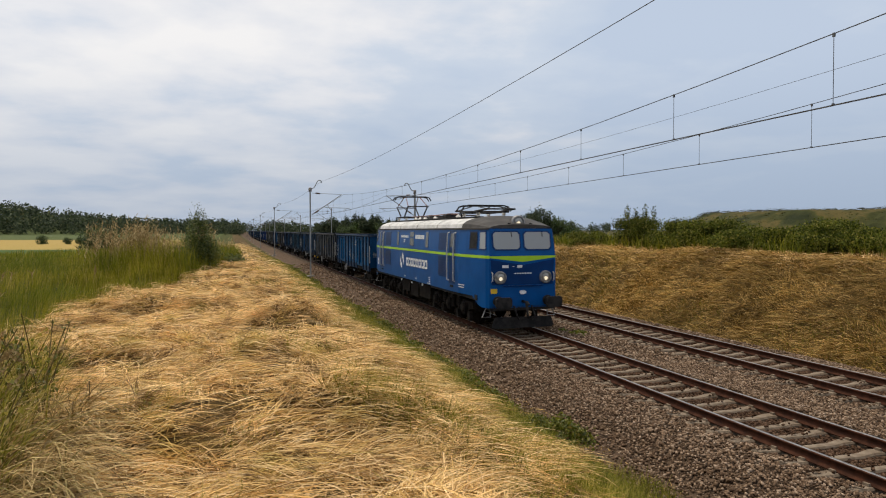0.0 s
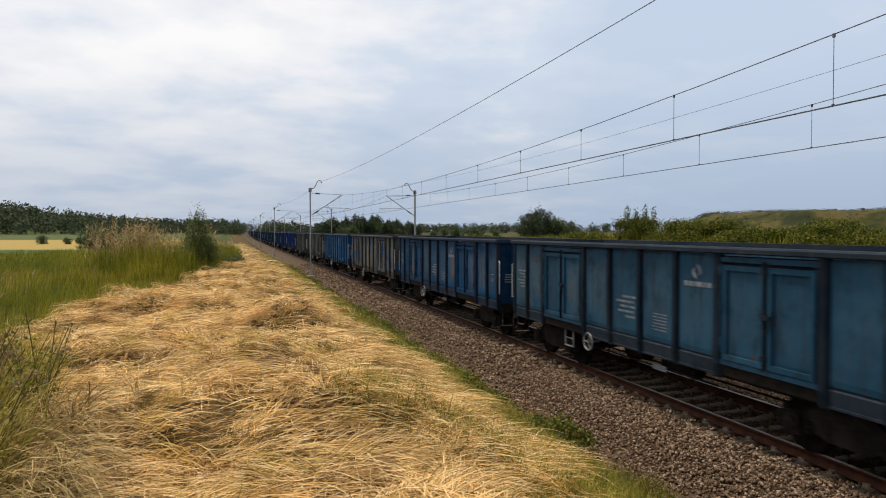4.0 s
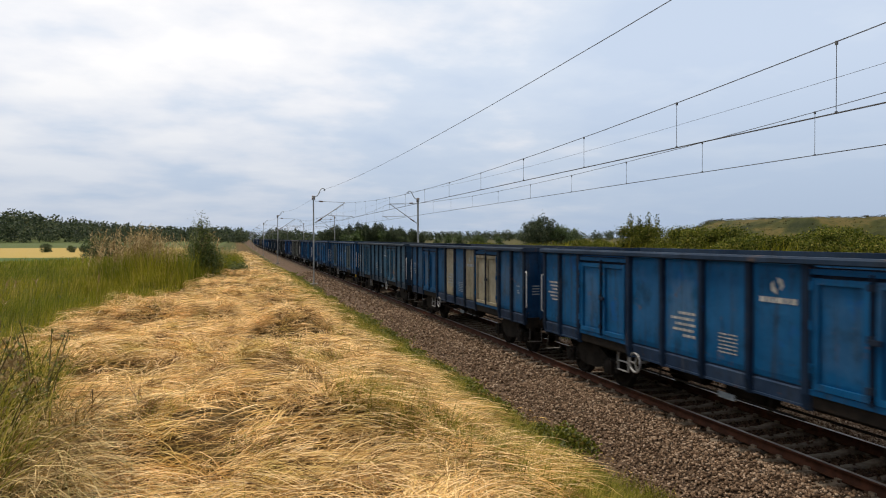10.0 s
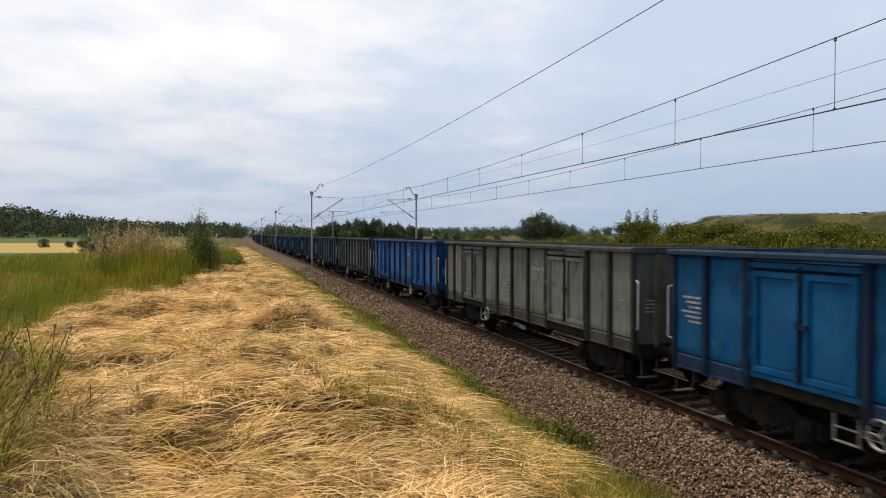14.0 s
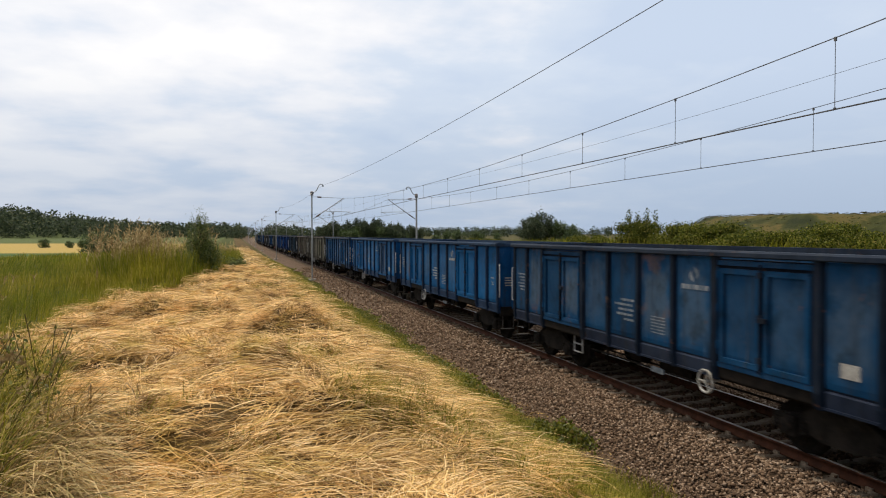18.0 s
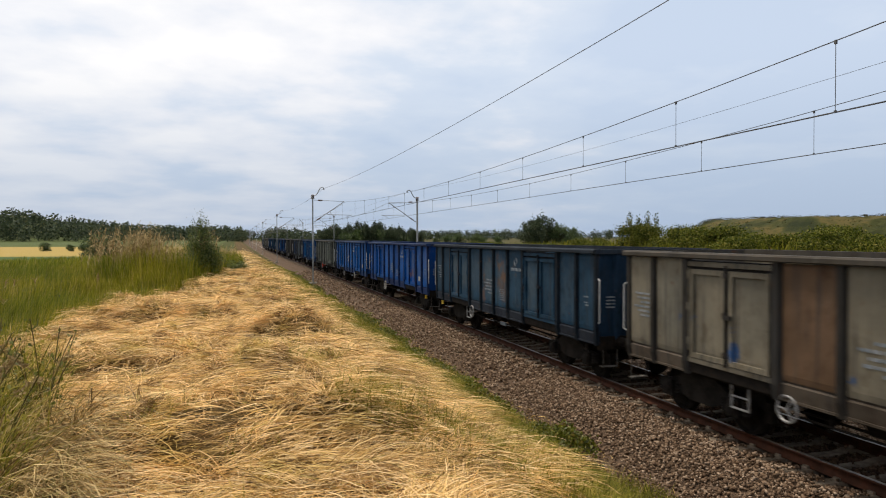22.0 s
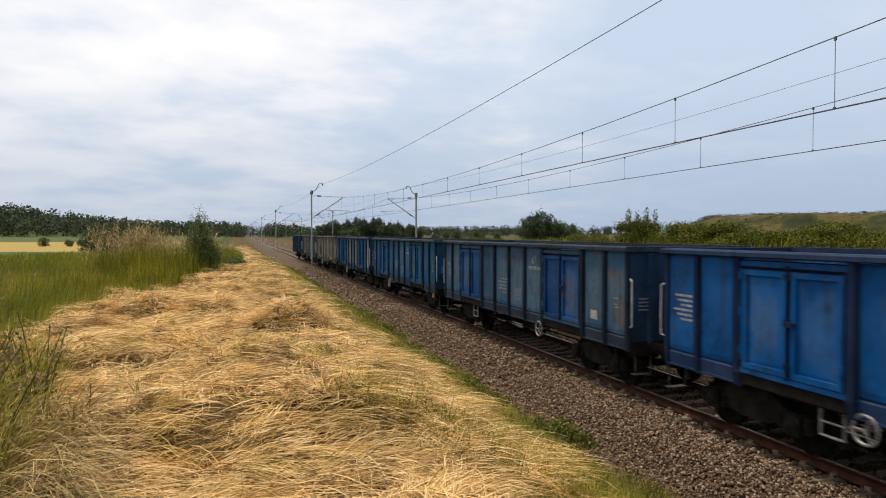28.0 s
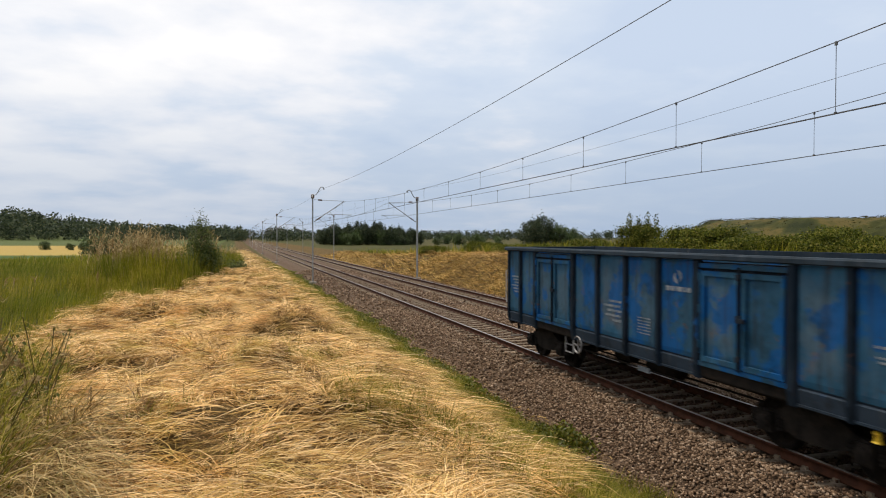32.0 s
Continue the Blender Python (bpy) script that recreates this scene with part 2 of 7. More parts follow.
def ground_cover():
    """Straw on the mown bank, green meadow, sown fields further off, dark soil by the ballast."""
    def build(g):
        v = g.node("ShaderNodeNewGeometry").outputs["Position"]
        wob = g.noise(v, 0.35, 4)
        p = g.node("ShaderNodeSeparateXYZ", {0: v}).outputs
        x = g.math("ADD", p[0], g.math("MULTIPLY", g.math("SUBTRACT", wob, 0.5), 2.4))
        y = g.math("ADD", p[1], g.math("MULTIPLY", g.math("SUBTRACT", wob, 0.5), 6.0))
        fine = g.noise(v, 9.0, 5, 0.7)
        mid = g.noise(v, 1.4, 4, 0.6)
        # straw ground coloured dark, so gaps between stalks look deep in shade
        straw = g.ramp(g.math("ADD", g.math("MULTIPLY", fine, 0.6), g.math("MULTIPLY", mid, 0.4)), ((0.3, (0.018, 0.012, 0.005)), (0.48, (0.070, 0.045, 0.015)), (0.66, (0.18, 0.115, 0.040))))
        green = g.ramp(fine, ((0.3, (0.026, 0.032, 0.006)), (0.6, (0.058, 0.064, 0.012)), (0.8, (0.11, 0.10, 0.025))))
        slope = g.ramp(g.math("ADD", g.math("MULTIPLY", fine, 0.5), g.math("MULTIPLY", mid, 0.5)), ((0.32, (0.03, 0.019, 0.006)), (0.5, (0.085, 0.054, 0.016)), (0.7, (0.17, 0.11, 0.034))))
        soil = g.ramp(fine, ((0.3, (0.045, 0.029, 0.019)), (0.5, (0.09, 0.060, 0.040)), (0.7, (0.145, 0.098, 0.066))))
        # hay edge runs from the near meadow towards the bank's crest further off
        edge = g.math("ADD", -12.6, g.math("MULTIPLY", g.math("MINIMUM", g.math("MAXIMUM", g.math("SUBTRACT", y, 10.0), 0.0), 25.0), 0.155))
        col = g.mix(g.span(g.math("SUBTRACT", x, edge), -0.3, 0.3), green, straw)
        litter = g.ramp(fine, ((0.3, (0.05, 0.036, 0.02)), (0.55, (0.12, 0.088, 0.05)), (0.75, (0.26, 0.19, 0.10))))
        col = g.mix(g.span(x, -4.8, -3.8), col, g.mix(g.span(mid, 0.4, 0.6), g.mix(0.25, green, straw), green))
        col = g.mix(g.span(x, -3.6, -3.1), col, g.mix(g.span(mid, 0.42, 0.62), litter, soil))
        bed = g.math("MULTIPLY", g.span(p[0], -3.0, -2.8), g.span(p[0], 7.2, 7.4, 1, 0))
        col = g.mix(bed, col, soil)
        col = g.mix(g.span(x, 7.2, 7.9), col, slope)
        col = g.mix(g.span(x, 12.6, 14.0), col, g.mix(g.span(mid, 0.4, 0.65), green, (0.05, 0.042, 0.016)))
        # heath of the hill: dark thickets and golden grass
        wild = g.noise(v, 0.11, 5, 0.65)
        heath = g.ramp(wild, ((0.36, (0.014, 0.019, 0.005)), (0.46, (0.036, 0.040, 0.010)), (0.56, (0.085, 0.066, 0.020)), (0.68, (0.034, 0.038, 0.010))))
        col = g.mix(g.span(p[0], 45.0, 65.0), col, heath)
        # sown strips of the plain on the left
        far = g.span(p[0], -13.5, -15.0)
        d = g.math("ADD", g.math("MULTIPLY", p[1], 0.957), g.math("MULTIPLY", g.math("ADD", p[0], 9.1), 0.29))
        crop = g.ramp(g.math("DIVIDE", d, 400.0), ((0.0, (0.085, 0.125, 0.022)), (0.18, (0.085, 0.125, 0.022)), (0.182, (0.22, 0.23, 0.085)), (0.187, (0.05, 0.085, 0.02)), (0.213, (0.055, 0.09, 0.022)), (0.217, (0.31, 0.225, 0.065)), (0.44, (0.32, 0.23, 0.07)), (0.45, (0.07, 0.09, 0.026)), (0.75, (0.07, 0.09, 0.028))))
        crop.node.color_ramp.interpolation = "LINEAR"
        crop = g.mix(0.5, crop, g.mix(fine, (0.55, 0.55, 0.55), (1.35, 1.35, 1.35)), "MULTIPLY")
        col = g.mix(g.math("MULTIPLY", far, g.span(p[1], 40.0, 60.0)), col, crop)
        return surface(g, col, 0.9, 0.0, fine, 0.8, 0.06)
    return material("ground_cover", build)


M_GROUND = ground_cover()
M_WAGON = wagon_paint("wagon_paint", False)
M_PANEL = wagon_paint("wagon_panel_paint", True)
# grime tone lowered to near black, with the shade under the train in it
M_UNDER = worn("underframe_grime_shade", (0.005, 0.0045, 0.004), (0.014, 0.011, 0.009), 4, 0.9, 0, 70, 0.3, (0.026, 0.016, 0.009))
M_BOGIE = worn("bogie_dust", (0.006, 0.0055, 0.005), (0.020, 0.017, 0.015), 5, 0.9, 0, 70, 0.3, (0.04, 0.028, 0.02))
M_LINING = worn("wagon_floor_rust", (0.06, 0.04, 0.03), (0.10, 0.065, 0.045), 3, 0.85, 0, 50, 0.3, (0.03, 0.03, 0.03))
M_RAIL = worn("rail_rust", (0.04, 0.016, 0.009), (0.075, 0.029, 0.016), 6, 0.75, 0.2, 80, 0.3)
M_RAILTOP = worn("rail_worn_top", (0.30, 0.29, 0.28), (0.42, 0.41, 0.40), 5, 0.32, 0.9, 60, 0.1)
M_SLEEPER = worn("sleeper_concrete", (0.14, 0.105, 0.075), (0.22, 0.176, 0.132), 5, 0.9, 0, 90, 0.4, (0.10, 0.066, 0.045))
M_MAST = worn("mast_galvanised_steel", (0.22, 0.23, 0.23), (0.34, 0.35, 0.35), 4, 0.55, 0.4, 60, 0.2, (0.13, 0.12, 0.11))
M_WIRE = worn("wire_copper_dark", (0.09, 0.09, 0.095), (0.14, 0.14, 0.14), 9, 0.55, 0.5, 60, 0.1)
M_INSUL = worn("insulator_brown", (0.06, 0.03, 0.02), (0.10, 0.05, 0.03), 9, 0.3, 0, 60, 0.1)
M_CONCRETE = worn("footing_concrete", (0.25, 0.24, 0.22), (0.36, 0.35, 0.32), 5, 0.9, 0, 60, 0.4)
M_BLUE = gloss_paint("loco_blue", (0.001, 0.060, 0.22), (0.0015, 0.076, 0.27))
M_DEEP = gloss_paint("loco_deep_blue", (0.0015, 0.026, 0.105), (0.002, 0.034, 0.135))
M_LIME = gloss_paint("loco_lime", (0.33, 0.56, 0.03), (0.38, 0.62, 0.05))
M_ROOF = worn("loco_roof_pale", (0.46, 0.46, 0.455), (0.62, 0.62, 0.61), 2, 0.6, 0, 50, 0.15, (0.17, 0.16, 0.15))
M_CAP = worn("loco_roof_dark", (0.045, 0.042, 0.040), (0.075, 0.07, 0.066), 2, 0.6, 0, 50, 0.15)
M_BLACK = worn("black_fittings", (0.015, 0.015, 0.016), (0.035, 0.033, 0.032), 6, 0.6, 0.2, 60, 0.2)
M_WHITE = worn("white_marking", (0.62, 0.63, 0.63), (0.78, 0.79, 0.79), 8, 0.6, 0, 70, 0.1, (0.36, 0.36, 0.36))
M_BUFF = worn("faded_marking", (0.13, 0.16, 0.19), (0.25, 0.27, 0.29), 8, 0.65, 0, 70, 0.1, (0.05, 0.075, 0.10))
M_YELLOW = worn("yellow_paint", (0.62, 0.40, 0.015), (0.72, 0.48, 0.02), 8, 0.5, 0, 60, 0.1, (0.35, 0.22, 0.03))
M_RED = worn("red_paint", (0.42, 0.035, 0.015), (0.52, 0.05, 0.02), 8, 0.55, 0, 60, 0.1, (0.16, 0.03, 0.02))
M_STEEL = worn("worn_step_steel", (0.07, 0.065, 0.06), (0.13, 0.12, 0.11), 8, 0.6, 0.2, 60, 0.1, (0.05, 0.035, 0.025))
M_HANDLE = worn("handrail_pale", (0.15, 0.15, 0.155), (0.28, 0.28, 0.28), 8, 0.5, 0.2, 60, 0.1, (0.24, 0.22, 0.2))
M_RAILING = worn("railing_light", (0.34, 0.35, 0.36), (0.48, 0.48, 0.48), 8, 0.5, 0.0, 60, 0.1, (0.24, 0.23, 0.22))
M_IVORY = worn("ivory_marking", (0.26, 0.25, 0.23), (0.40, 0.39, 0.36), 9, 0.65, 0, 70, 0.1, (0.16, 0.14, 0.12))
M_TAN = worn("tan_marking", (0.17, 0.125, 0.08), (0.27, 0.20, 0.135), 6, 0.7, 0, 50, 0.1, (0.13, 0.12, 0.11))
M_COPPER = worn("roof_cable_copper", (0.16, 0.07, 0.05), (0.25, 0.11, 0.08), 9, 0.5, 0.6, 60, 0.1)
M_PORCELAIN = worn("porcelain", (0.5, 0.48, 0.44), (0.65, 0.63, 0.6), 9, 0.3, 0, 60, 0.1, (0.2, 0.16, 0.12))
# pale grey base colour helps stand in for sky mirrored in the glass
M_GLASS = material("cab_glass", lambda g: surface(g, (0.26, 0.27, 0.27), 0.06, 0.0, **{"Specular IOR Level": 0.8}))
M_GRILLE = worn("grey_window", (0.12, 0.13, 0.14), (0.17, 0.18, 0.19), 4, 0.25, 0, 50, 0.05)
M_LENS = material("lamp_lens", lambda g: surface(g, (0.34, 0.32, 0.28), 0.12, 0.5))
M_LIT = material("lamp_lit", lambda g: g.node("ShaderNodeEmission", {"Color": (1.0, 0.86, 0.62, 1), "Strength": 1.1}).outputs[0])
M_HAY = hay_stalks()
M_DRY = strands("dry_grass", ((0.0, (0.17, 0.12, 0.045)), (0.4, (0.34, 0.25, 0.10)), (0.8, (0.48, 0.37, 0.18)), (1.0, (0.15, 0.16, 0.04))), 0.6, 0.25)
M_GRASS = strands("meadow_grass", ((0.0, (0.085, 0.09, 0.006)), (0.5, (0.185, 0.185, 0.012)), (0.85, (0.29, 0.262, 0.028)), (1.0, (0.40, 0.30, 0.09))), 0.55, 0.45, ((0.66, 0.78, 0.8), (1.16, 1.10, 1.1)))
M_VERGE = strands("verge_grass", ((0.0, (0.085, 0.09, 0.008)), (0.45, (0.20, 0.195, 0.018)), (0.8, (0.33, 0.29, 0.045)), (1.0, (0.52, 0.41, 0.13))), 0.55, 0.3, ((0.72, 0.76, 0.7), (1.1, 1.06, 1.0)))
M_FOOT = strands("foot_grass", ((0.0, (0.055, 0.062, 0.007)), (0.5, (0.14, 0.14, 0.014)), (0.85, (0.26, 0.235, 0.03)), (1.0, (0.42, 0.33, 0.09))), 0.55, 0.35)
M_SHRUB = strands("shrub_leaf", ((0.0, (0.030, 0.048, 0.007)), (0.5, (0.075, 0.105, 0.016)), (0.85, (0.14, 0.17, 0.03)), (1.0, (0.22, 0.22, 0.06))), 0.5, 0.35)
M_DRAPE = strands("draped_stalks", ((0.0, (0.07, 0.05, 0.022)), (0.35, (0.30, 0.205, 0.085)), (0.75, (0.62, 0.46, 0.23)), (1.0, (0.20, 0.19, 0.05))), 0.6, 0.2)
M_SLOPE = strands("slope_grass", ((0.0, (0.03, 0.019, 0.006)), (0.3, (0.175, 0.103, 0.025)), (0.6, (0.42, 0.256, 0.072)), (0.85, (0.80, 0.56, 0.24)), (1.0, (0.13, 0.13, 0.015))), 0.6, 0.2, ((0.8, 0.78, 0.72), (1.15, 1.12, 1.0)))
M_STALK = worn("weed_stalk", (0.055, 0.045, 0.014), (0.13, 0.10, 0.03), 9, 0.7, 0, 50, 0.2)
M_RANK = strands("rank_grass", ((0.0, (0.05, 0.048, 0.007)), (0.4, (0.17, 0.16, 0.016)), (0.75, (0.33, 0.28, 0.05)), (1.0, (0.52, 0.38, 0.15))), 0.6, 0.35)
M_SCRUB = strands("scrub_leaf", ((0.0, (0.018, 0.028, 0.004)), (0.45, (0.066, 0.085, 0.010)), (0.85, (0.16, 0.17, 0.022)), (1.0, (0.27, 0.23, 0.06))), 0.7, 0.35)
M_HEATH = strands("hill_heath", ((0.0, (0.009, 0.014, 0.004)), (0.45, (0.028, 0.032, 0.008)), (0.8, (0.062, 0.056, 0.014)), (1.0, (0.12, 0.085, 0.03))), 0.6, 0.3)
M_WEED = strands("weed_leaf", ((0.0, (0.05, 0.065, 0.007)), (0.6, (0.135, 0.15, 0.014)), (0.9, (0.23, 0.22, 0.03)), (1.0, (0.27, 0.19, 0.06))), 0.5, 0.35)
M_SEED = strands("seed_heads", ((0.0, (0.17, 0.11, 0.045)), (0.6, (0.34, 0.24, 0.11)), (1.0, (0.52, 0.41, 0.22))), 0.7, 0.3)
M_LEAF = strands("leaves", ((0.0, (0.022, 0.042, 0.010)), (0.6, (0.05, 0.085, 0.018)), (1.0, (0.11, 0.15, 0.035))), 0.5, 0.3)
# lighter, greyer green than near leaves: distance haze put into the colour
M_FOREST = strands("forest_leaves", ((0.0, (0.024, 0.036, 0.021)), (0.6, (0.050, 0.068, 0.036)), (0.9, (0.085, 0.105, 0.05)), (1.0, (0.13, 0.13, 0.06))), 0.6, 0.2)
M_BARK = worn("bark", (0.06, 0.045, 0.03), (0.11, 0.085, 0.06), 6, 0.9, 0, 30, 0.6)


def stone():
    def build(g):
        pick = g.node("ShaderNodeNewGeometry").outputs["Random Per Island"]
        col = g.ramp(pick, ((0.0, (0.070, 0.043, 0.027)), (0.3, (0.122, 0.078, 0.049)), (0.7, (0.205, 0.138, 0.090)), (1.0, (0.35, 0.262, 0.19))))
        fine = g.noise(coords(g), 45, 3)
        col = g.mix(0.4, col, g.mix(fine, (0.5, 0.5, 0.5), (1.3, 1.3, 1.3)), "MULTIPLY")
        # rust and brake dust between the rails, deepened to paint the train's shade
        p = g.node("ShaderNodeSeparateXYZ", {0: coords(g)}).outputs
        off = g.math("MINIMUM", g.math("ABSOLUTE", p[0]), g.math("ABSOLUTE", g.math("SUBTRACT", p[0], 4.08)))
        off = g.math("ADD", off, g.math("MULTIPLY", g.noise(coords(g), 1.7, 3), 0.5))
        col = g.mix(g.span(off, 1.45, 1.05, 0, 0.85), col, g.mix(1.0, col, (0.30, 0.22, 0.18), "MULTIPLY"))
        return surface(g, col, 0.9, 0.0, fine, 0.4, 0.01)
    return material("ballast_stone", build)


M_STONE = stone()


# ---- building helpers ----
def part(name, bm, mat, parent=None, label=""):
    """One bmesh as one mesh object, under a thing or a part."""
    me = bpy.data.meshes.new(name)
    bmesh.ops.recalc_face_normals(bm, faces=bm.faces)
    bm.to_mesh(me)
    bm.free()
    me.materials.append(mat)
    ob = new(name, me)
    ob.parent = parent
    return tagged(ob, label)


def thing(name, label, category, group="", kind="", at=None):
    ob = new(name)
    ob.empty_display_size = 0.2
    if at is not None:
        ob.matrix_basis = at
    return tagged(ob, label, category, group, kind)


def box(bm, x0, x1, y0, y1, z0, z1):
    v = [bm.verts.new((x, y, z)) for x in (x0, x1) for y in (y0, y1) for z in (z0, z1)]
    for f in ((0, 1, 3, 2), (4, 6, 7, 5), (0, 4, 5, 1), (2, 3, 7, 6), (0, 2, 6, 4), (1, 5, 7, 3)):
        bm.faces.new([v[i] for i in f])
    return bm


def boxes(*sizes):
    bm = bmesh.new()
    for s in sizes:
        box(bm, *s)
    return bm


def tube(bm, pts, r, seg=6):
    """A round bar along points, closed at both ends."""
    pts = [Vector(p) for p in pts]
    rings = []
    for i, p in enumerate(pts):
        d = (pts[min(i + 1, len(pts) - 1)] - pts[max(i - 1, 0)]).normalized()
        a = d.orthogonal().normalized() if not rings else (rings[-1][1] - d * rings[-1][1].dot(d)).normalized()
        b = d.cross(a)
        rings.append(([bm.verts.new(p + (a * math.cos(k * math.tau / seg) + b * math.sin(k * math.tau / seg)) * r) for k in range(seg)], a))
    for (u, _), (w, _) in zip(rings, rings[1:]):
        for k in range(seg):
            bm.faces.new((u[k], u[(k + 1) % seg], w[(k + 1) % seg], w[k]))
    bm.faces.new(rings[0][0])
    bm.faces.new(rings[-1][0])
    return bm


def turned(bm, centre, axis, rings, seg=16):
    """A turned body: (offset along the axis, radius) ring by ring."""
    c, d = Vector(centre), Vector(axis).normalized()
    a = d.orthogonal().normalized()
    b = d.cross(a)
    made = [[bm.verts.new(c + d * o + (a * math.cos(k * math.tau / seg) + b * math.sin(k * math.tau / seg)) * r) for k in range(seg)] for o, r in rings]
    for u, w in zip(made, made[1:]):
        for k in range(seg):
            bm.faces.new((u[k], u[(k + 1) % seg], w[(k + 1) % seg], w[k]))
    bm.faces.new(made[0])
    bm.faces.new(made[-1])
    return bm


def prism(bm, poly, a, b, plane="yz"):
    """A flat outline drawn out from a to b across its plane."""
    def put(u, v, w):
        return {"yz": (w, u, v), "xz": (u, w, v), "xy": (u, v, w)}[plane]
    lo = [bm.verts.new(put(u, v, a)) for u, v in poly]
    hi = [bm.verts.new(put(u, v, b)) for u, v in poly]
    for i in range(len(poly)):
        j = (i + 1) % len(poly)
        bm.faces.new((lo[i], lo[j], hi[j], hi[i]))
    bm.faces.new(lo)
    bm.faces.new(hi)
    return bm


def sheet_mesh(name, verts, quads, tris, mat):
    """A large mesh from arrays."""
    me = bpy.data.meshes.new(name)
    verts = np.asarray(verts, np.float32).reshape(-1, 3)
    quads = np.asarray(quads, np.int32).reshape(-1, 4)
    tris = np.asarray(tris, np.int32).reshape(-1, 3)
    me.vertices.add(len(verts))
    me.vertices.foreach_set("co", verts.ravel())
    me.loops.add(quads.size + tris.size)
    me.loops.foreach_set("vertex_index", np.concatenate((quads.ravel(), tris.ravel())))
    me.polygons.add(len(quads) + len(tris))
    starts = np.concatenate((np.arange(len(quads)) * 4, quads.size + np.arange(len(tris)) * 3)).astype(np.int32)
    me.polygons.foreach_set("loop_start", starts)
    me.update(calc_edges=True)
    me.validate()
    me.materials.append(mat)
    return me


def stuff(name, me, label, category, parent=None):
    ob = new(name, me)
    ob.parent = parent
    return tagged(ob, label, category, kind="stuff")


RNG = np.random.default_rng(7)


def lattice(x, y, seed):
    n = (x.astype(np.int64) * 374761393 + y.astype(np.int64) * 668265263 + seed * 1442695041) & 0x7FFFFFFF
    n = ((n ^ (n >> 13)) * 1274126177) & 0x7FFFFFFF
    return ((n ^ (n >> 16)) & 0xFFFF) / 65535.0


def lumps(x, y, size, seed=0):
    """Smooth noise of 0 to 1 over the ground."""
    x, y = np.asarray(x, float) / size, np.asarray(y, float) / size
    i, j = np.floor(x), np.floor(y)
    u, v = x - i, y - j
    u, v = u * u * (3 - 2 * u), v * v * (3 - 2 * v)
    a, b, c, d = lattice(i, j, seed), lattice(i + 1, j, seed), lattice(i, j + 1, seed), lattice(i + 1, j + 1, seed)
    return (a * (1 - u) + b * u) * (1 - v) + (c * (1 - u) + d * u) * v


def ease(x, a, b):
    t = np.clip((np.asarray(x, float) - a) / (b - a), 0, 1)
    return t * t * (3 - 2 * t)


# ---- the lie of the land ----
GAP = 4.08           # from track to track
SLEEPER_STEP = 0.565


def bend(y):
    """The line swings gently to the right far off."""
    return 3.0e-5 * np.maximum(np.asarray(y, float) - 150.0, 0.0) ** 2


def hay_edge(y):
    return -12.6 + np.clip(np.asarray(y, float) - 10.0, 0, 25) * 0.155


# raked heaps of hay on the bank: place, half widths, height
HEAPS = ((-9.15, 7.6, 0.55, 0.26, 0.26), (-8.4, 6.1, 0.4, 0.22, 0.16), (-7.6, 8.6, 0.6, 0.3, 0.18), (-10.6, 15.5, 0.5, 0.4, 0.24), (-8.2, 12.2, 0.9, 0.35, 0.18), (-9.9, 11.0, 0.9, 0.3, 0.15))


def land(x, y):
    x, y = np.asarray(x, float), np.asarray(y, float)
    r = x - bend(y)
    bench = np.interp(y, (-50, 30, 60, 150, 300, 900), (1.62, 1.62, 1.42, 0.95, 0.55, 0.4))
    plain = np.interp(y, (-50, 40, 75, 3000), (1.35, 1.25, 1.0, 1.0))
    crown = np.interp(y, (-50, 18, 27, 43, 60, 80, 100, 130, 900), (2.35, 2.28, 2.2, 2.1, 1.75, 1.25, 0.55, 0.3, 0.2))
    k = ease(r, -30.0, -13.0)
    z = plain * (1 - k) + bench * k
    k = np.clip((r + 8.0) / 4.6, 0, 1)
    k = 0.75 * k + 0.25 * k * k * (3 - 2 * k)
    z = z * (1 - k) - 0.62 * k
    z = np.where(r > -2.95, -0.62 + 0.37 * ease(r, -2.95, -2.0), z)
    z = np.where(r > 6.1, -0.25 - 0.37 * ease(r, 6.1, 7.0), z)
    k = np.clip((r - 7.7) / 4.2, 0, 1)
    k = 0.8 * k + 0.2 * k * k * (3 - 2 * k)
    z = np.where(r > 7.7, -0.62 * (1 - k) + crown * k, z)
    z = z - 0.35 * ease(r, 13.5, 20)
    # rises: wooded ridge far to the left, shrubby hill to the right
    z = z + 13.5 * ease(-x, 40, 220) * ease(y, 430, 600)
    z = z + 7.7 * ease(1 - np.hypot((x - 172.0) / 80.0, (y - 140.0) / 48.0), 0, 0.17)
    # hummocks of the mown bank and of the cut slope
    near = 1 - ease(y, 45, 90)
    mown = ease(r, -13.5, -12.2) * (1 - ease(r, -5.2, -3.6)) * near
    z = z + mown * (0.24 * (lumps(x * 0.4 + y * 0.12, y, 0.9, 7) - 0.5) + 0.34 * (lumps(x, y, 1.25, 3) - 0.5) + 0.30 * (lumps(x * 0.7, y, 0.55, 5) - 0.5) + 0.07 * (lumps(x, y, 0.22, 9) - 0.5))
    for hx, hy, hw, hd, hh in HEAPS:
        z = z + hh * np.exp(-((x - hx) / hw) ** 2 - ((y - hy) / hd) ** 2)
    cut = ease(r, 7.5, 8.3) * near
    z = z + cut * (0.24 * (lumps(x, y, 1.7, 4) - 0.5) + 0.12 * (lumps(x, y, 0.6, 6) - 0.5))
    return z


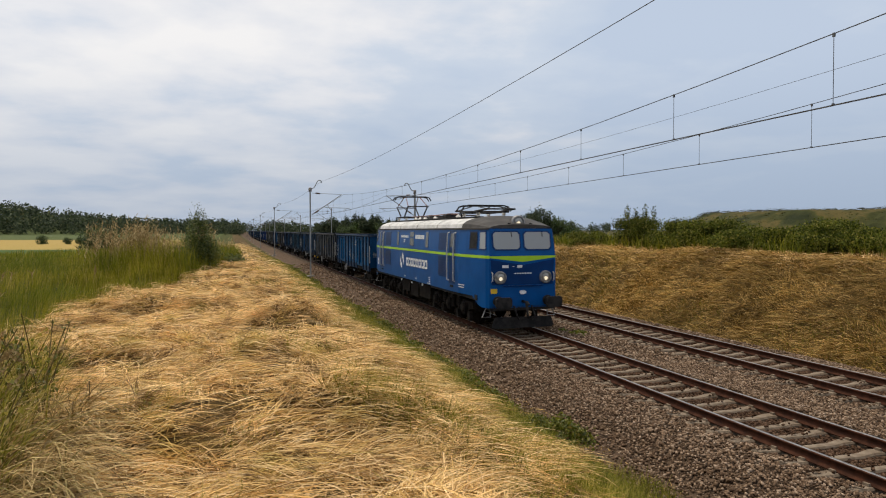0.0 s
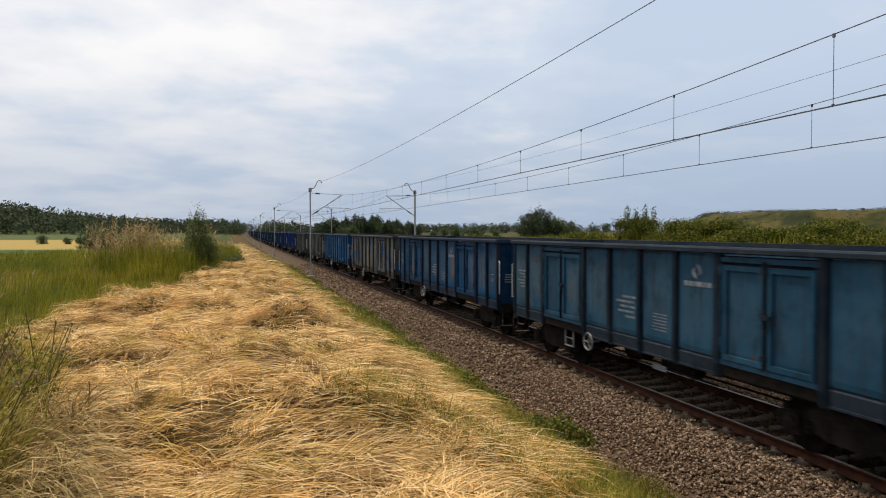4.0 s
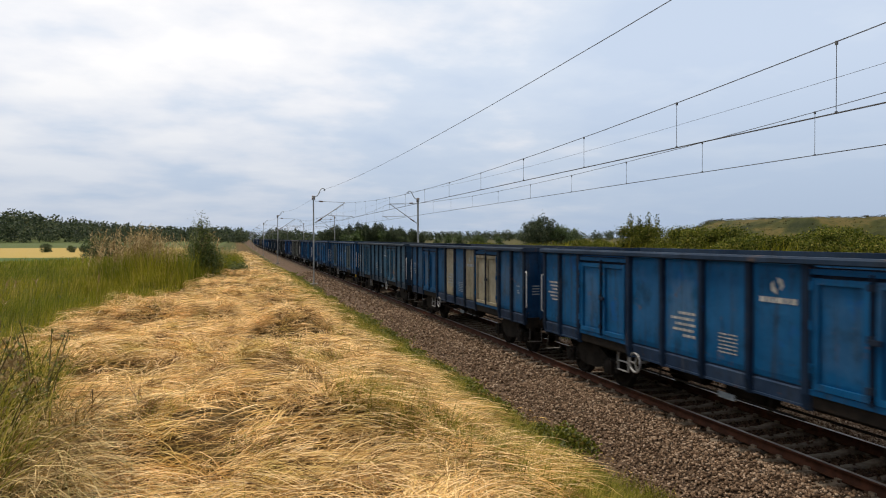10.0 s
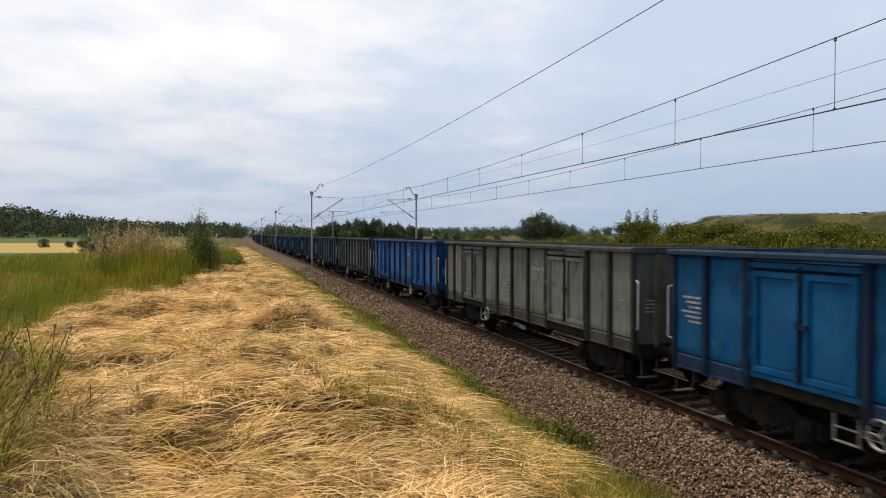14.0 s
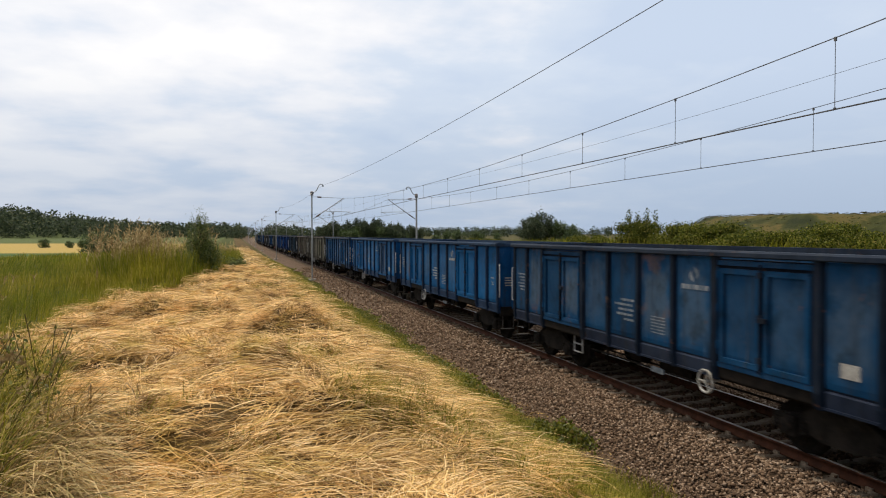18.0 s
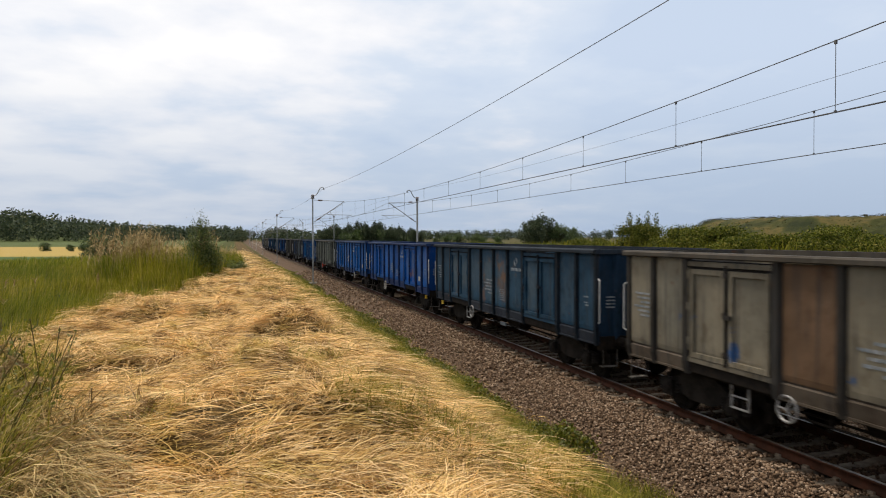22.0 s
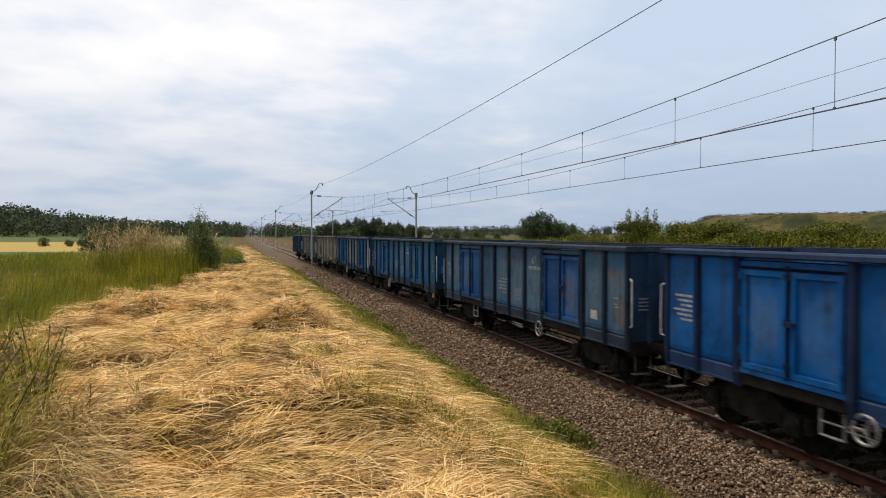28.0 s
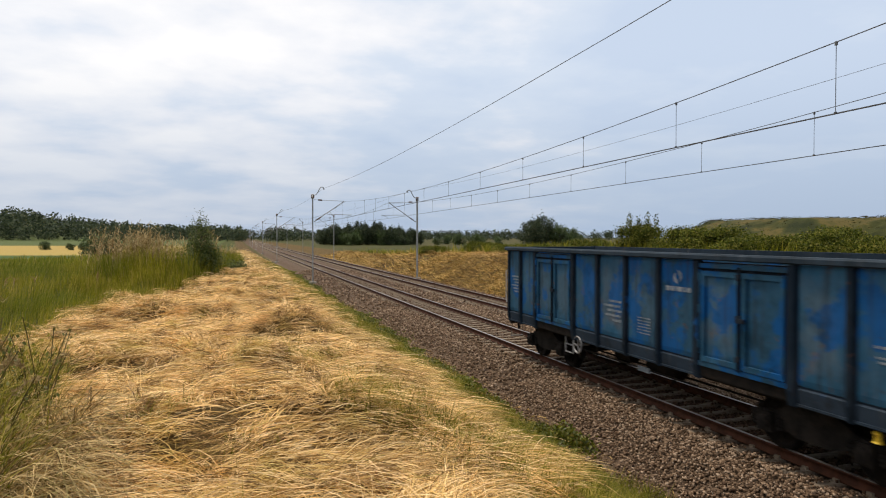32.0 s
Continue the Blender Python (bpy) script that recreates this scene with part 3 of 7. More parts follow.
def build_ground():
    xs = np.concatenate((-np.geomspace(3000, 40, 26), np.arange(-36, -14, 1.2), np.arange(-14, -2.9, 0.16), np.arange(-2.9, 7.6, 0.35), np.arange(7.6, 13.2, 0.22), np.arange(13.4, 40, 1.6), np.geomspace(42, 3000, 36)))
    ys = np.concatenate((-np.geomspace(400, 40, 6), np.arange(-36, 0, 3.0), np.arange(0, 26, 0.22), np.arange(26, 60, 0.7), np.arange(60, 160, 3.5), np.geomspace(165, 4500, 50)))
    X, Y = np.meshgrid(xs, ys)
    X = X + bend(Y) * (np.abs(X) < 60)
    Z = land(X, Y)
    n, m = len(ys), len(xs)
    i = (np.arange(n - 1)[:, None] * m + np.arange(m - 1)[None]).ravel()
    me = sheet_mesh("ground", np.stack((X, Y, Z), -1), np.stack((i, i + 1, i + m + 1, i + m), -1), [], M_GROUND)
    me.polygons.foreach_set("use_smooth", np.ones(len(me.polygons), bool))
    return tagged(new("ground", me), "rolling ground with mown straw bank, green meadow and fields", "ground", kind="structure")


build_ground()


# ---- the two tracks ----
RAIL = ((-0.072, -0.165), (0.072, -0.165), (0.072, -0.15), (0.012, -0.13), (0.010, -0.045), (0.036, -0.035), (0.036, -0.004), (-0.036, -0.004), (-0.036, -0.035), (-0.010, -0.045), (-0.012, -0.13), (-0.072, -0.15))
LINE_Y = np.concatenate((np.arange(-40, 150, 10.0), np.arange(150, 721, 15.0)))


def drawn(name, outline, off, mat, parent):
    """An outline drawn along the line at a distance from its first track."""
    n, k = len(outline), len(LINE_Y)
    o = np.array(outline)
    bx = bend(LINE_Y) + off
    V = np.stack((bx[:, None] + o[None, :, 0], np.repeat(LINE_Y[:, None], n, 1), np.repeat(o[None, :, 1], k, 0)), -1)
    q = []
    for i in range(k - 1):
        for j in range(n):
            q.append((i * n + j, i * n + (j + 1) % n, (i + 1) * n + (j + 1) % n, (i + 1) * n + j))
    ob = new(name, sheet_mesh(name, V, q, [], mat))
    ob.parent = parent
    return ob


def sleeper_mesh():
    """Concrete sleeper, dished in the middle, with chamfered edges and rail clips."""
    bm = bmesh.new()
    secs = ((-1.26, -0.21, 0.10), (-1.2, -0.165, 0.11), (-0.5, -0.165, 0.11), (-0.3, -0.195, 0.09), (0.3, -0.195, 0.09), (0.5, -0.165, 0.11), (1.2, -0.165, 0.11), (1.26, -0.21, 0.10))
    rings = [[bm.verts.new((x, w * s, z)) for s, z in ((-1, -0.36), (-1, top - 0.03), (-0.78, top), (0.78, top), (1, top - 0.03), (1, -0.36))] for x, top, w in secs]
    for a, b in zip(rings, rings[1:]):
        for i in range(6):
            bm.faces.new((a[i], a[(i + 1) % 6], b[(i + 1) % 6], b[i]))
    bm.faces.new(rings[0])
    bm.faces.new(rings[-1])
    me = bpy.data.meshes.new("sleeper")
    bmesh.ops.recalc_face_normals(bm, faces=bm.faces)
    for s in (-0.75, 0.75):
        for e in (-0.115, 0.075):
            box(bm, s + e, s + e + 0.04, -0.05, 0.05, -0.17, -0.125)
    bm.to_mesh(me)
    bm.free()
    me.materials.append(M_SLEEPER)
    return me


SLEEPER = sleeper_mesh()


def build_track(name, off, label):
    track = tagged(new(name), label, "railway track", kind="structure")
    for s in (-0.75, 0.75):
        rail = drawn("rail", RAIL, off + s, M_RAIL, track)
        drawn("rail_head", ((-0.028, -0.006), (0.028, -0.006), (0.026, 0.0), (-0.026, 0.0)), off + s, M_RAILTOP, rail)
    return track


TRACKS = (build_track("track_1", 0.0, "rusty steel rails on concrete sleepers under the train"), build_track("track_2", GAP, "empty rusty steel rails on pale concrete sleepers"))


# ---- masts and overhead line ----
def mast_thing(side):
    """A lattice mast; side +1 holds its arm out to the right, -1 to the left."""
    mast = thing("overhead_line_mast", "grey steel lattice mast with cantilever arm beside the track", "mast", "overhead line masts")
    for e in (-0.13, 0.13):
        bm = boxes((-0.04, 0.04, e - 0.05, e + 0.05, -0.75, 6.85))
        part("leg", bm, M_MAST, mast)
    bm = bmesh.new()
    z, s = -0.3, 1
    while z < 6.6:
        tube(bm, ((0.03, -0.13 * s, z), (0.03, 0.13 * s, z + 0.42)), 0.014, 4)
        tube(bm, ((-0.03, 0.13 * s, z), (-0.03, -0.13 * s, z + 0.42)), 0.014, 4)
        z, s = z + 0.42, -s
    part("lacing", bm, M_MAST, mast)
    part("footing", boxes((-0.3, 0.3, -0.35, 0.35, -1.2, -0.42)), M_CONCRETE, mast)
    bm = bmesh.new()
    turned(bm, (0, 0, 6.55), (0, 0, 1), ((0, 0.1), (0.06, 0.17), (0.12, 0.11), (0.18, 0.17), (0.24, 0.11), (0.3, 0.15), (0.36, 0.06)), 10)
    part("insulator", bm, M_INSUL, mast)
    bm = bmesh.new()
    tube(bm, [(side * x, 0, z) for x, z in ((0.05, 6.8), (0.3, 6.88), (0.42, 7.05), (0.6, 7.42), (0.72, 7.52), (0.88, 7.5), (0.93, 7.4))], 0.035, 6)
    tube(bm, ((side * 0.93, 0, 7.45), (side * 0.93, 0, 7.3)), 0.05, 6)
    part("horn", bm, M_MAST, mast)
    bm = bmesh.new()
    tube(bm, ((side * 0.1, 0, 4.6), (side * 2.65, 0, 6.36)), 0.035, 6)
    part("cantilever", bm, M_MAST, mast)
    part("tie_rod", tube(bmesh.new(), ((side * 0.1, 0, 6.45), (side * 2.6, 0, 6.36)), 0.018, 5), M_MAST, mast)
    bm = bmesh.new()
    tube(bm, ((side * 1.2, 0, 5.25), (side * 3.3, 0, 5.2)), 0.022, 6)
    tube(bm, ((side * 1.2, 0, 5.25), (side * 1.25, 0, 5.38)), 0.02, 6)
    part("registration_arm", bm, M_MAST, mast)
    part("steady_arm", tube(bmesh.new(), ((side * 3.2, 0, 5.2), (side * 2.75, 0, 5.02)), 0.016, 5), M_MAST, mast)
    for x, z in ((0.35, 4.78), (0.45, 6.44)):
        part("insulator", tube(bmesh.new(), ((side * x, 0, z), (side * (x + 0.35), 0, z + (0.23 if z < 5 else -0.02))), 0.06, 8), M_INSUL, mast)
    return mast


LEFT_MASTS = (59.0, 110.0, 165.0, 220.0, 275.0, 330.0, 385.0, 440.0, 495.0, 550.0)
RIGHT_MASTS = (61.6, 117.0, 172.0, 227.0, 282.0, 337.0, 392.0, 447.0, 502.0, 557.0)
left_mast, right_mast = mast_thing(1), mast_thing(-1)
left_mast.matrix_basis = pose(-2.8, LEFT_MASTS[0], 0)
right_mast.matrix_basis = pose(6.9, RIGHT_MASTS[0], 0.08)
for y in LEFT_MASTS[1:]:
    copy_thing(left_mast, pose(-2.8 + float(bend(y)), y, 0))
for y in RIGHT_MASTS[1:]:
    copy_thing(right_mast, pose(6.9 + float(bend(y)), y, 0.08))


def wire_z(za, zb, sag, a, b, y):
    u = (y - a) / (b - a)
    return za + (zb - za) * u - 4 * sag * u * (1 - u)


def catenary(label, x, supports, group, lead):
    """Messenger, two contact wires and droppers, span by span."""
    line = thing("catenary", label, "overhead wire", group)
    mess, cont = [], []
    for i, (a, b) in enumerate(zip(supports, supports[1:])):
        za, ca = (6.66, 5.32) if i == 0 else (6.36, 4.98)
        zb, cb = 6.36, 4.98
        sag = 0.74
        for k in range(15):
            u = k / 14
            y = a + (b - a) * u
            if k or not i:
                mess.append((x + float(bend(y)), y, za + (zb - za) * u - 4 * sag * u * (1 - u)))
                cont.append((x + float(bend(y)), y, ca + (cb - ca) * u))
        if a < 160:
            y = a + (lead if i == 0 else 2.1) - 4.15
            while y < b - 6.0:
                y += 4.15
                zt, zc = wire_z(za, zb, sag, a, b, y), wire_z(ca, cb, 0, a, b, y)
                xx = x + float(bend(y))
                bm = tube(bmesh.new(), ((xx, y, zt - 0.012), (xx, y, zc + 0.01)), 0.0055, 4)
                box(bm, xx - 0.014, xx + 0.014, y - 0.02, y + 0.02, zt - 0.05, zt + 0.014)
                box(bm, xx - 0.014, xx + 0.014, y - 0.018, y + 0.018, zc - 0.004, zc + 0.03)
                part("dropper", bm, M_WIRE, line)
    part("messenger_wire", tube(bmesh.new(), mess, 0.0095, 4), M_WIRE, line)
    for e in (-0.02, 0.02):
        part("contact_wire", tube(bmesh.new(), [(p[0] + e, p[1], p[2]) for p in cont], 0.009, 4), M_WIRE, line)


catenary("dark copper catenary wires hung over the nearer track", 0.0, (4.4,) + LEFT_MASTS, "catenaries", 4.4)
catenary("dark copper catenary wires hung over the further track", GAP, (6.5,) + RIGHT_MASTS, "catenaries", 2.7)


def feeder(label, x, supports, z0, z1, sag, thick):
    pts = []
    for i, (a, b) in enumerate(zip(supports, supports[1:])):
        for k in range(15):
            u, y = k / 14, a + (b - a) * k / 14
            if k or not i:
                pts.append((x + float(bend(y)), y, wire_z(z0 if i == 0 else z1, z1, sag, a, b, y)))
    tagged(part("feeder_wire", tube(bmesh.new(), pts, thick, 4), M_WIRE), label, "overhead wire")


feeder("single dark feeder wire on the mast horns by the bank", -1.9, (4.4,) + LEFT_MASTS, 7.6, 7.42, 0.42, 0.0085)
feeder("single dark feeder wire on the mast horns by the cutting", 6.0, (6.5,) + RIGHT_MASTS, 7.80, 7.5, 0.50, 0.006)


# ---- open goods wagons ----
WAGON = 12.8                 # body length; 14.04 over the buffers
BAYS = (0, 0.95, 1.95, 4.1, 5.25, 6.4, 7.55, 8.7, 10.85, 11.85, 12.8)
FLOOR, SILL, EAVE, TOP = 1.13, 0.93, 2.95, 3.06


def plate(bm, x, s, y0, y1, z0, z1, t=0.02, bulge=0.012):
    """A pressed steel sheet: flat rim, slightly bulged middle."""
    out, inn = x * s, (x - t) * s
    a = [bm.verts.new((out, y, z)) for y, z in ((y0, z0), (y1, z0), (y1, z1), (y0, z1))]
    m = 0.09
    c = [bm.verts.new((out + s * bulge, y, z)) for y, z in ((y0 + m, z0 + m), (y1 - m, z0 + m), (y1 - m, z1 - m), (y0 + m, z1 - m))]
    b = [bm.verts.new((inn, y, z)) for y, z in ((y0, z0), (y1, z0), (y1, z1), (y0, z1))]
    for i in range(4):
        j = (i + 1) % 4
        bm.faces.new((a[i], a[j], c[j], c[i]))
        bm.faces.new((a[i], b[i], b[j], a[j]))
    bm.faces.new(c)
    bm.faces.new(b)
    return bm


def post(bm, s, y, w, x0=1.39, x1=1.5):
    """A top-hat stanchion, narrower at its face, drawn in at the foot."""
    prof = ((x0, -w), (x1, -w * 0.62), (x1, w * 0.62), (x0, w))
    lv = ((SILL - 0.02, 0.55), (SILL + 0.2, 1.0), (EAVE + 0.01, 1.0))
    rings = [[bm.verts.new((s * (x0 + (x - x0) * k), y + d, z)) for x, d in prof] for z, k in lv]
    for a, b in zip(rings, rings[1:]):
        for i in range(4):
            bm.faces.new((a[i], a[(i + 1) % 4], b[(i + 1) % 4], b[i]))
    bm.faces.new(rings[0])
    bm.faces.new(rings[-1])
    return bm


def bars(rows, x, s=-1):
    """Painted marks as thin broken bars on a side: (y, z, length, height)."""
    bm = bmesh.new()
    for i, (y, z, w, h) in enumerate(rows):
        u, k = 0.0, i
        while u < w - 0.02:
            step = min(w - u, (0.11, 0.07, 0.14, 0.05, 0.09)[k % 5]) if h < 0.1 else w
            box(bm, s * x, s * (x + 0.003), y + u, y + u + step, z, z + h)
            u, k = u + step + 0.032, k + 1
    return bm


def swoosh(bm, y, z, r, x):
    """A plain two-piece roundel on the near side, facing outwards."""
    for k in (1, -1):
        pts = [(y - k * r * 0.05, z + k * r), (y - k * r * 0.85, z + k * r * 0.62), (y - k * r * 1.0, z - k * r * 0.05), (y - k * r * 0.5, z - k * r * 0.6), (y - k * r * 0.5, z + k * r * 0.02), (y - k * r * 0.12, z + k * r * 0.42)]
        prism(bm, pts, -x, -x - 0.003)
    return bm


def wheelset(parent, y, r, gauge=0.75):
    """Two flanged wheels on an axle; turns about its own middle."""
    bm = bmesh.new()
    for s in (-1, 1):
        turned(bm, (s * gauge, 0, 0), (s, 0, 0), ((-0.05, r + 0.028), (-0.025, r + 0.028), (-0.015, r), (0.075, r - 0.006), (0.08, r - 0.06), (0.045, r - 0.09), (0.03, 0.16), (0.08, 0.11), (0.22, 0.09)), 20)
    tube(bm, ((-gauge, 0, 0), (gauge, 0, 0)), 0.085, 10)
    for k in range(5):                      # lightening holes read as bosses on the disc
        a = k * math.tau / 5
        for s in (-1, 1):
            turned(bm, (s * (gauge + 0.03), math.sin(a) * r * 0.6, math.cos(a) * r * 0.6), (s, 0, 0), ((0, 0.05), (0.025, 0.04)), 6)
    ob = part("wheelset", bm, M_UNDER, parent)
    ob.location = (0, y, r)
    return ob


def wagon_bogie(wagon, y):
    bm = bmesh.new()
    for s in (-1, 1):
        prism(bm, ((-1.25, 0.42), (-1.25, 0.6), (-0.75, 0.66), (-0.35, 0.86), (0.35, 0.86), (0.75, 0.66), (1.25, 0.6), (1.25, 0.42), (0.7, 0.46), (0.3, 0.34), (-0.3, 0.34), (-0.7, 0.46)), s * 1.0, s * 1.1)
        for e in (-0.9, 0.9):
            box(bm, s * 0.95, s * 1.17, e - 0.15, e + 0.15, 0.32, 0.62)
            turned(bm, (s * 1.17, e, 0.46), (s, 0, 0), ((0, 0.12), (0.03, 0.11), (0.04, 0.05)), 10)
            for d in (-0.26, 0.26):
                turned(bm, (s * 1.06, e + d, 0.36), (0, 0, 1), [(0.03 * k, 0.085 if k % 2 else 0.06) for k in range(9)], 8)
        for e in (-1.38, -0.42, 0.42, 1.38):      # brake blocks
            box(bm, s * 0.68, s * 0.82, e - 0.05, e + 0.05, 0.3, 0.62)
    box(bm, -1.0, 1.0, -0.2, 0.2, 0.5, 0.82)
    turned(bm, (0, 0, 0.82), (0, 0, 1), ((0, 0.22), (0.18, 0.2)), 12)
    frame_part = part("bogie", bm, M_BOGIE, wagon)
    frame_part.location = (0, y, 0)
    for e in (-0.9, 0.9):
        wheelset(frame_part, e, 0.46)
    return frame_part


def build_wagon():
    w = thing("open_wagon", "", "goods wagon", "wagons of the train")
    for s in (-1, 1):
        for i, (a, b) in enumerate(zip(BAYS, BAYS[1:])):
            if i in (2, 7):
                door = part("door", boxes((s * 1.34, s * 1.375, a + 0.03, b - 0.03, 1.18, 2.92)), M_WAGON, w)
                for q in (2.82, 1.14):
                    part("door_frame", boxes((s * 1.36, s * 1.45, a + 0.06, b - 0.06, q, q + 0.08)), M_WAGON, door)
                mid = (a + b) / 2
                for u, v in ((a + 0.13, mid - 0.05), (mid + 0.05, b - 0.13)):
                    leaf = plate(bmesh.new(), 1.40, s, u + 0.05, v - 0.05, 1.27, 2.74, 0.02, 0.012)
                    for q in (u, v - 0.085):
                        box(leaf, s * 1.385, s * 1.46, q, q + 0.085, 1.23, 2.77)
                    for q in (1.23, 2.685):
                        box(leaf, s * 1.385, s * 1.457, u + 0.085, v - 0.085, q, q + 0.085)
                    part("door_leaf", leaf, M_PANEL, door)
                lt = bmesh.new()
                tube(lt, ((s * 1.48, mid, 1.2), (s * 1.48, mid, 2.86)), 0.022, 6)
                for q in (1.35, 2.0, 2.65):
                    box(lt, s * 1.44, s * 1.5, mid - 0.05, mid + 0.05, q, q + 0.09)
                box(lt, s * 1.48, s * 1.52, mid - 0.16, mid + 0.02, 1.98, 2.05)
                part("latch", lt, M_WAGON, door)
                for q in (a + 0.12, b - 0.12):
                    hb = turned(bmesh.new(), (s * 1.475, q, 1.35), (0, 0, 1), ((0, 0.012), (0.1, 0.012), (0.1, 0.03), (0.23, 0.03), (0.23, 0.012), (0.7, 0.012), (0.7, 0.03), (0.83, 0.03), (0.83, 0.012), (1.25, 0.012), (1.25, 0.03), (1.38, 0.03), (1.38, 0.012), (1.44, 0.012)), 6)
                    part("hinge", hb, M_WAGON, door)
                part("drop_flap", boxes((s * 1.37, s * 1.42, a + 0.08, b - 0.08, 0.96, 1.13)), M_UNDER, door)
            else:
                part("side_panel", plate(bmesh.new(), 1.40, s, a + 0.02, b - 0.02, 1.225, 2.94), M_PANEL, w)
        for i, (a, b) in enumerate(zip(BAYS, BAYS[1:])):
            if i not in (2, 7):
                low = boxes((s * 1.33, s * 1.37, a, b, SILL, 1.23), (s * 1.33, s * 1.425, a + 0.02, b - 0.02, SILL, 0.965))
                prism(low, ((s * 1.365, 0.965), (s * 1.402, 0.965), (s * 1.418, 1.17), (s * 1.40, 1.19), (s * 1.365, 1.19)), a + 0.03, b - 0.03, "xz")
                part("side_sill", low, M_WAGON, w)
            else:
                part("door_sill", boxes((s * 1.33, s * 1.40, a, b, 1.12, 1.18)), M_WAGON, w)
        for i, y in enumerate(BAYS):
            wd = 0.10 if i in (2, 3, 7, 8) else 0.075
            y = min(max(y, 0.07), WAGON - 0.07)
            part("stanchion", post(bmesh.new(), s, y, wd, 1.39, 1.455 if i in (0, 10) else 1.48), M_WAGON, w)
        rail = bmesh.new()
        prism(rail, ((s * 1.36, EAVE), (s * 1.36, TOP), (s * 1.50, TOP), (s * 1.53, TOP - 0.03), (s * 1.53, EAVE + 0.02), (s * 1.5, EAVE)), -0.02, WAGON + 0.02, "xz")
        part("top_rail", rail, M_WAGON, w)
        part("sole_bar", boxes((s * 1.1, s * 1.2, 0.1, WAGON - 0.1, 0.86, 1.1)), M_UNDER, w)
    part("wagon_floor", boxes((-1.36, 1.36, 0.08, WAGON - 0.08, FLOOR - 0.03, FLOOR + 0.03)), M_LINING, w)
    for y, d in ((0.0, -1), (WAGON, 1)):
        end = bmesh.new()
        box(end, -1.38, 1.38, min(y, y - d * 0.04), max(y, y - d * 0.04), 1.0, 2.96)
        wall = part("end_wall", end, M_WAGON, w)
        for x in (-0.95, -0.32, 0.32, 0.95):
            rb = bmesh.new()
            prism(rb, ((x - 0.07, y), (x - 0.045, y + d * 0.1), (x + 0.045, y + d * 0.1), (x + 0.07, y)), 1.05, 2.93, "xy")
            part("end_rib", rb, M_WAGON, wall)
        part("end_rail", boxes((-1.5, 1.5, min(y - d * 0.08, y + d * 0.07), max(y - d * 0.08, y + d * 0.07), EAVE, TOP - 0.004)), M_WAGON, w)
        part("headstock", boxes((-1.35, 1.35, min(y - d * 0.1, y + d * 0.06), max(y - d * 0.1, y + d * 0.06), 0.83, 1.12)), M_UNDER, w)
        for x in (-0.875, 0.875):
            bf = bmesh.new()
            turned(bf, (x, y + d * 0.06, 1.0), (0, d, 0), ((0, 0.14), (0.04, 0.14), (0.05, 0.1), (0.3, 0.1), (0.3, 0.075), (0.5, 0.075), (0.52, 0.22), (0.545, 0.23), (0.56, 0.2)), 14)
            part("buffer", bf, M_UNDER, w)
        cp = bmesh.new()
        tube(cp, ((0, y, 0.98), (0, y + d * 0.3, 0.98), (0.02, y + d * 0.4, 0.93), (0, y + d * 0.42, 0.85)), 0.045, 6)
        tube(cp, ((0, y + d * 0.3, 0.98), (0, y + d * 0.62, 0.86)), 0.035, 6)
        tube(cp, ((0.35, y + d * 0.05, 0.9), (0.38, y + d * 0.3, 0.6), (0.2, y + d * 0.6, 0.55)), 0.03, 6)
        part("coupling", cp, M_BLACK, w)
        hr = bmesh.new()
        tube(hr, ((-1.4, y + d * 0.02, 1.42), (-1.43, y + d * 0.12, 1.45), (-1.43, y + d * 0.12, 2.36), (-1.4, y + d * 0.02, 2.4)), 0.017, 6)
        part("handrail", hr, M_RAILING, w, "pale grab rail on the corner")
        st = bmesh.new()
        tube(st, ((-1.28, y + d * 0.02, 0.88), (-1.3, y + d * 0.06, 0.45), (-0.95, y + d * 0.06, 0.45), (-0.93, y + d * 0.02, 0.88)), 0.012, 5)
        box(st, -1.32, -0.93, y + d * 0.02 - 0.02, y + d * 0.02 + 0.1, 0.44, 0.455)
        part("step", st, M_STEEL, w)
        yl = bmesh.new()
        yy = 0.62 if d < 0 else WAGON - 0.62
        turned(yl, (-1.34, yy, 0.73), (0, 0, 1), ((0, 0.03), (0.015, 0.065), (0.04, 0.045), (0.11, 0.04), (0.13, 0.06), (0.16, 0.03)), 8)
        part("valve_handle", yl, M_UNDER, w)
    under = bmesh.new()
    box(under, -0.25, 0.25, 0.2, WAGON - 0.2, 0.8, 1.1)
    for y in (3.2, 4.9, 6.4, 7.9, 9.6):
        box(under, -1.15, 1.15, y - 0.06, y + 0.06, 0.88, 1.1)
    part("centre_sill", under, M_UNDER, w)
    tank = bmesh.new()
    turned(tank, (-0.75, 5.4, 0.72), (0, 1, 0), ((0, 0.1), (0.08, 0.2), (1.0, 0.2), (1.08, 0.1)), 12)
    part("air_tank", tank, M_UNDER, w)
    cyl = bmesh.new()
    turned(cyl, (-0.7, 7.2, 0.74), (0, 1, 0), ((0, 0.16), (0.5, 0.16), (0.52, 0.05), (0.8, 0.04)), 12)
    part("brake_cylinder", cyl, M_UNDER, w)
    rods = bmesh.new()
    tube(rods, ((-1.25, 4.3, 0.7), (-1.25, 8.6, 0.7)), 0.02, 5)
    tube(rods, ((-0.5, 2.9, 0.55), (-0.5, 9.9, 0.55)), 0.022, 5)
    tube(rods, ((-1.2, 5.0, 0.95), (-1.25, 5.0, 0.62)), 0.03, 5)
    tube(rods, ((-1.2, 7.9, 0.95), (-1.25, 7.9, 0.62)), 0.03, 5)
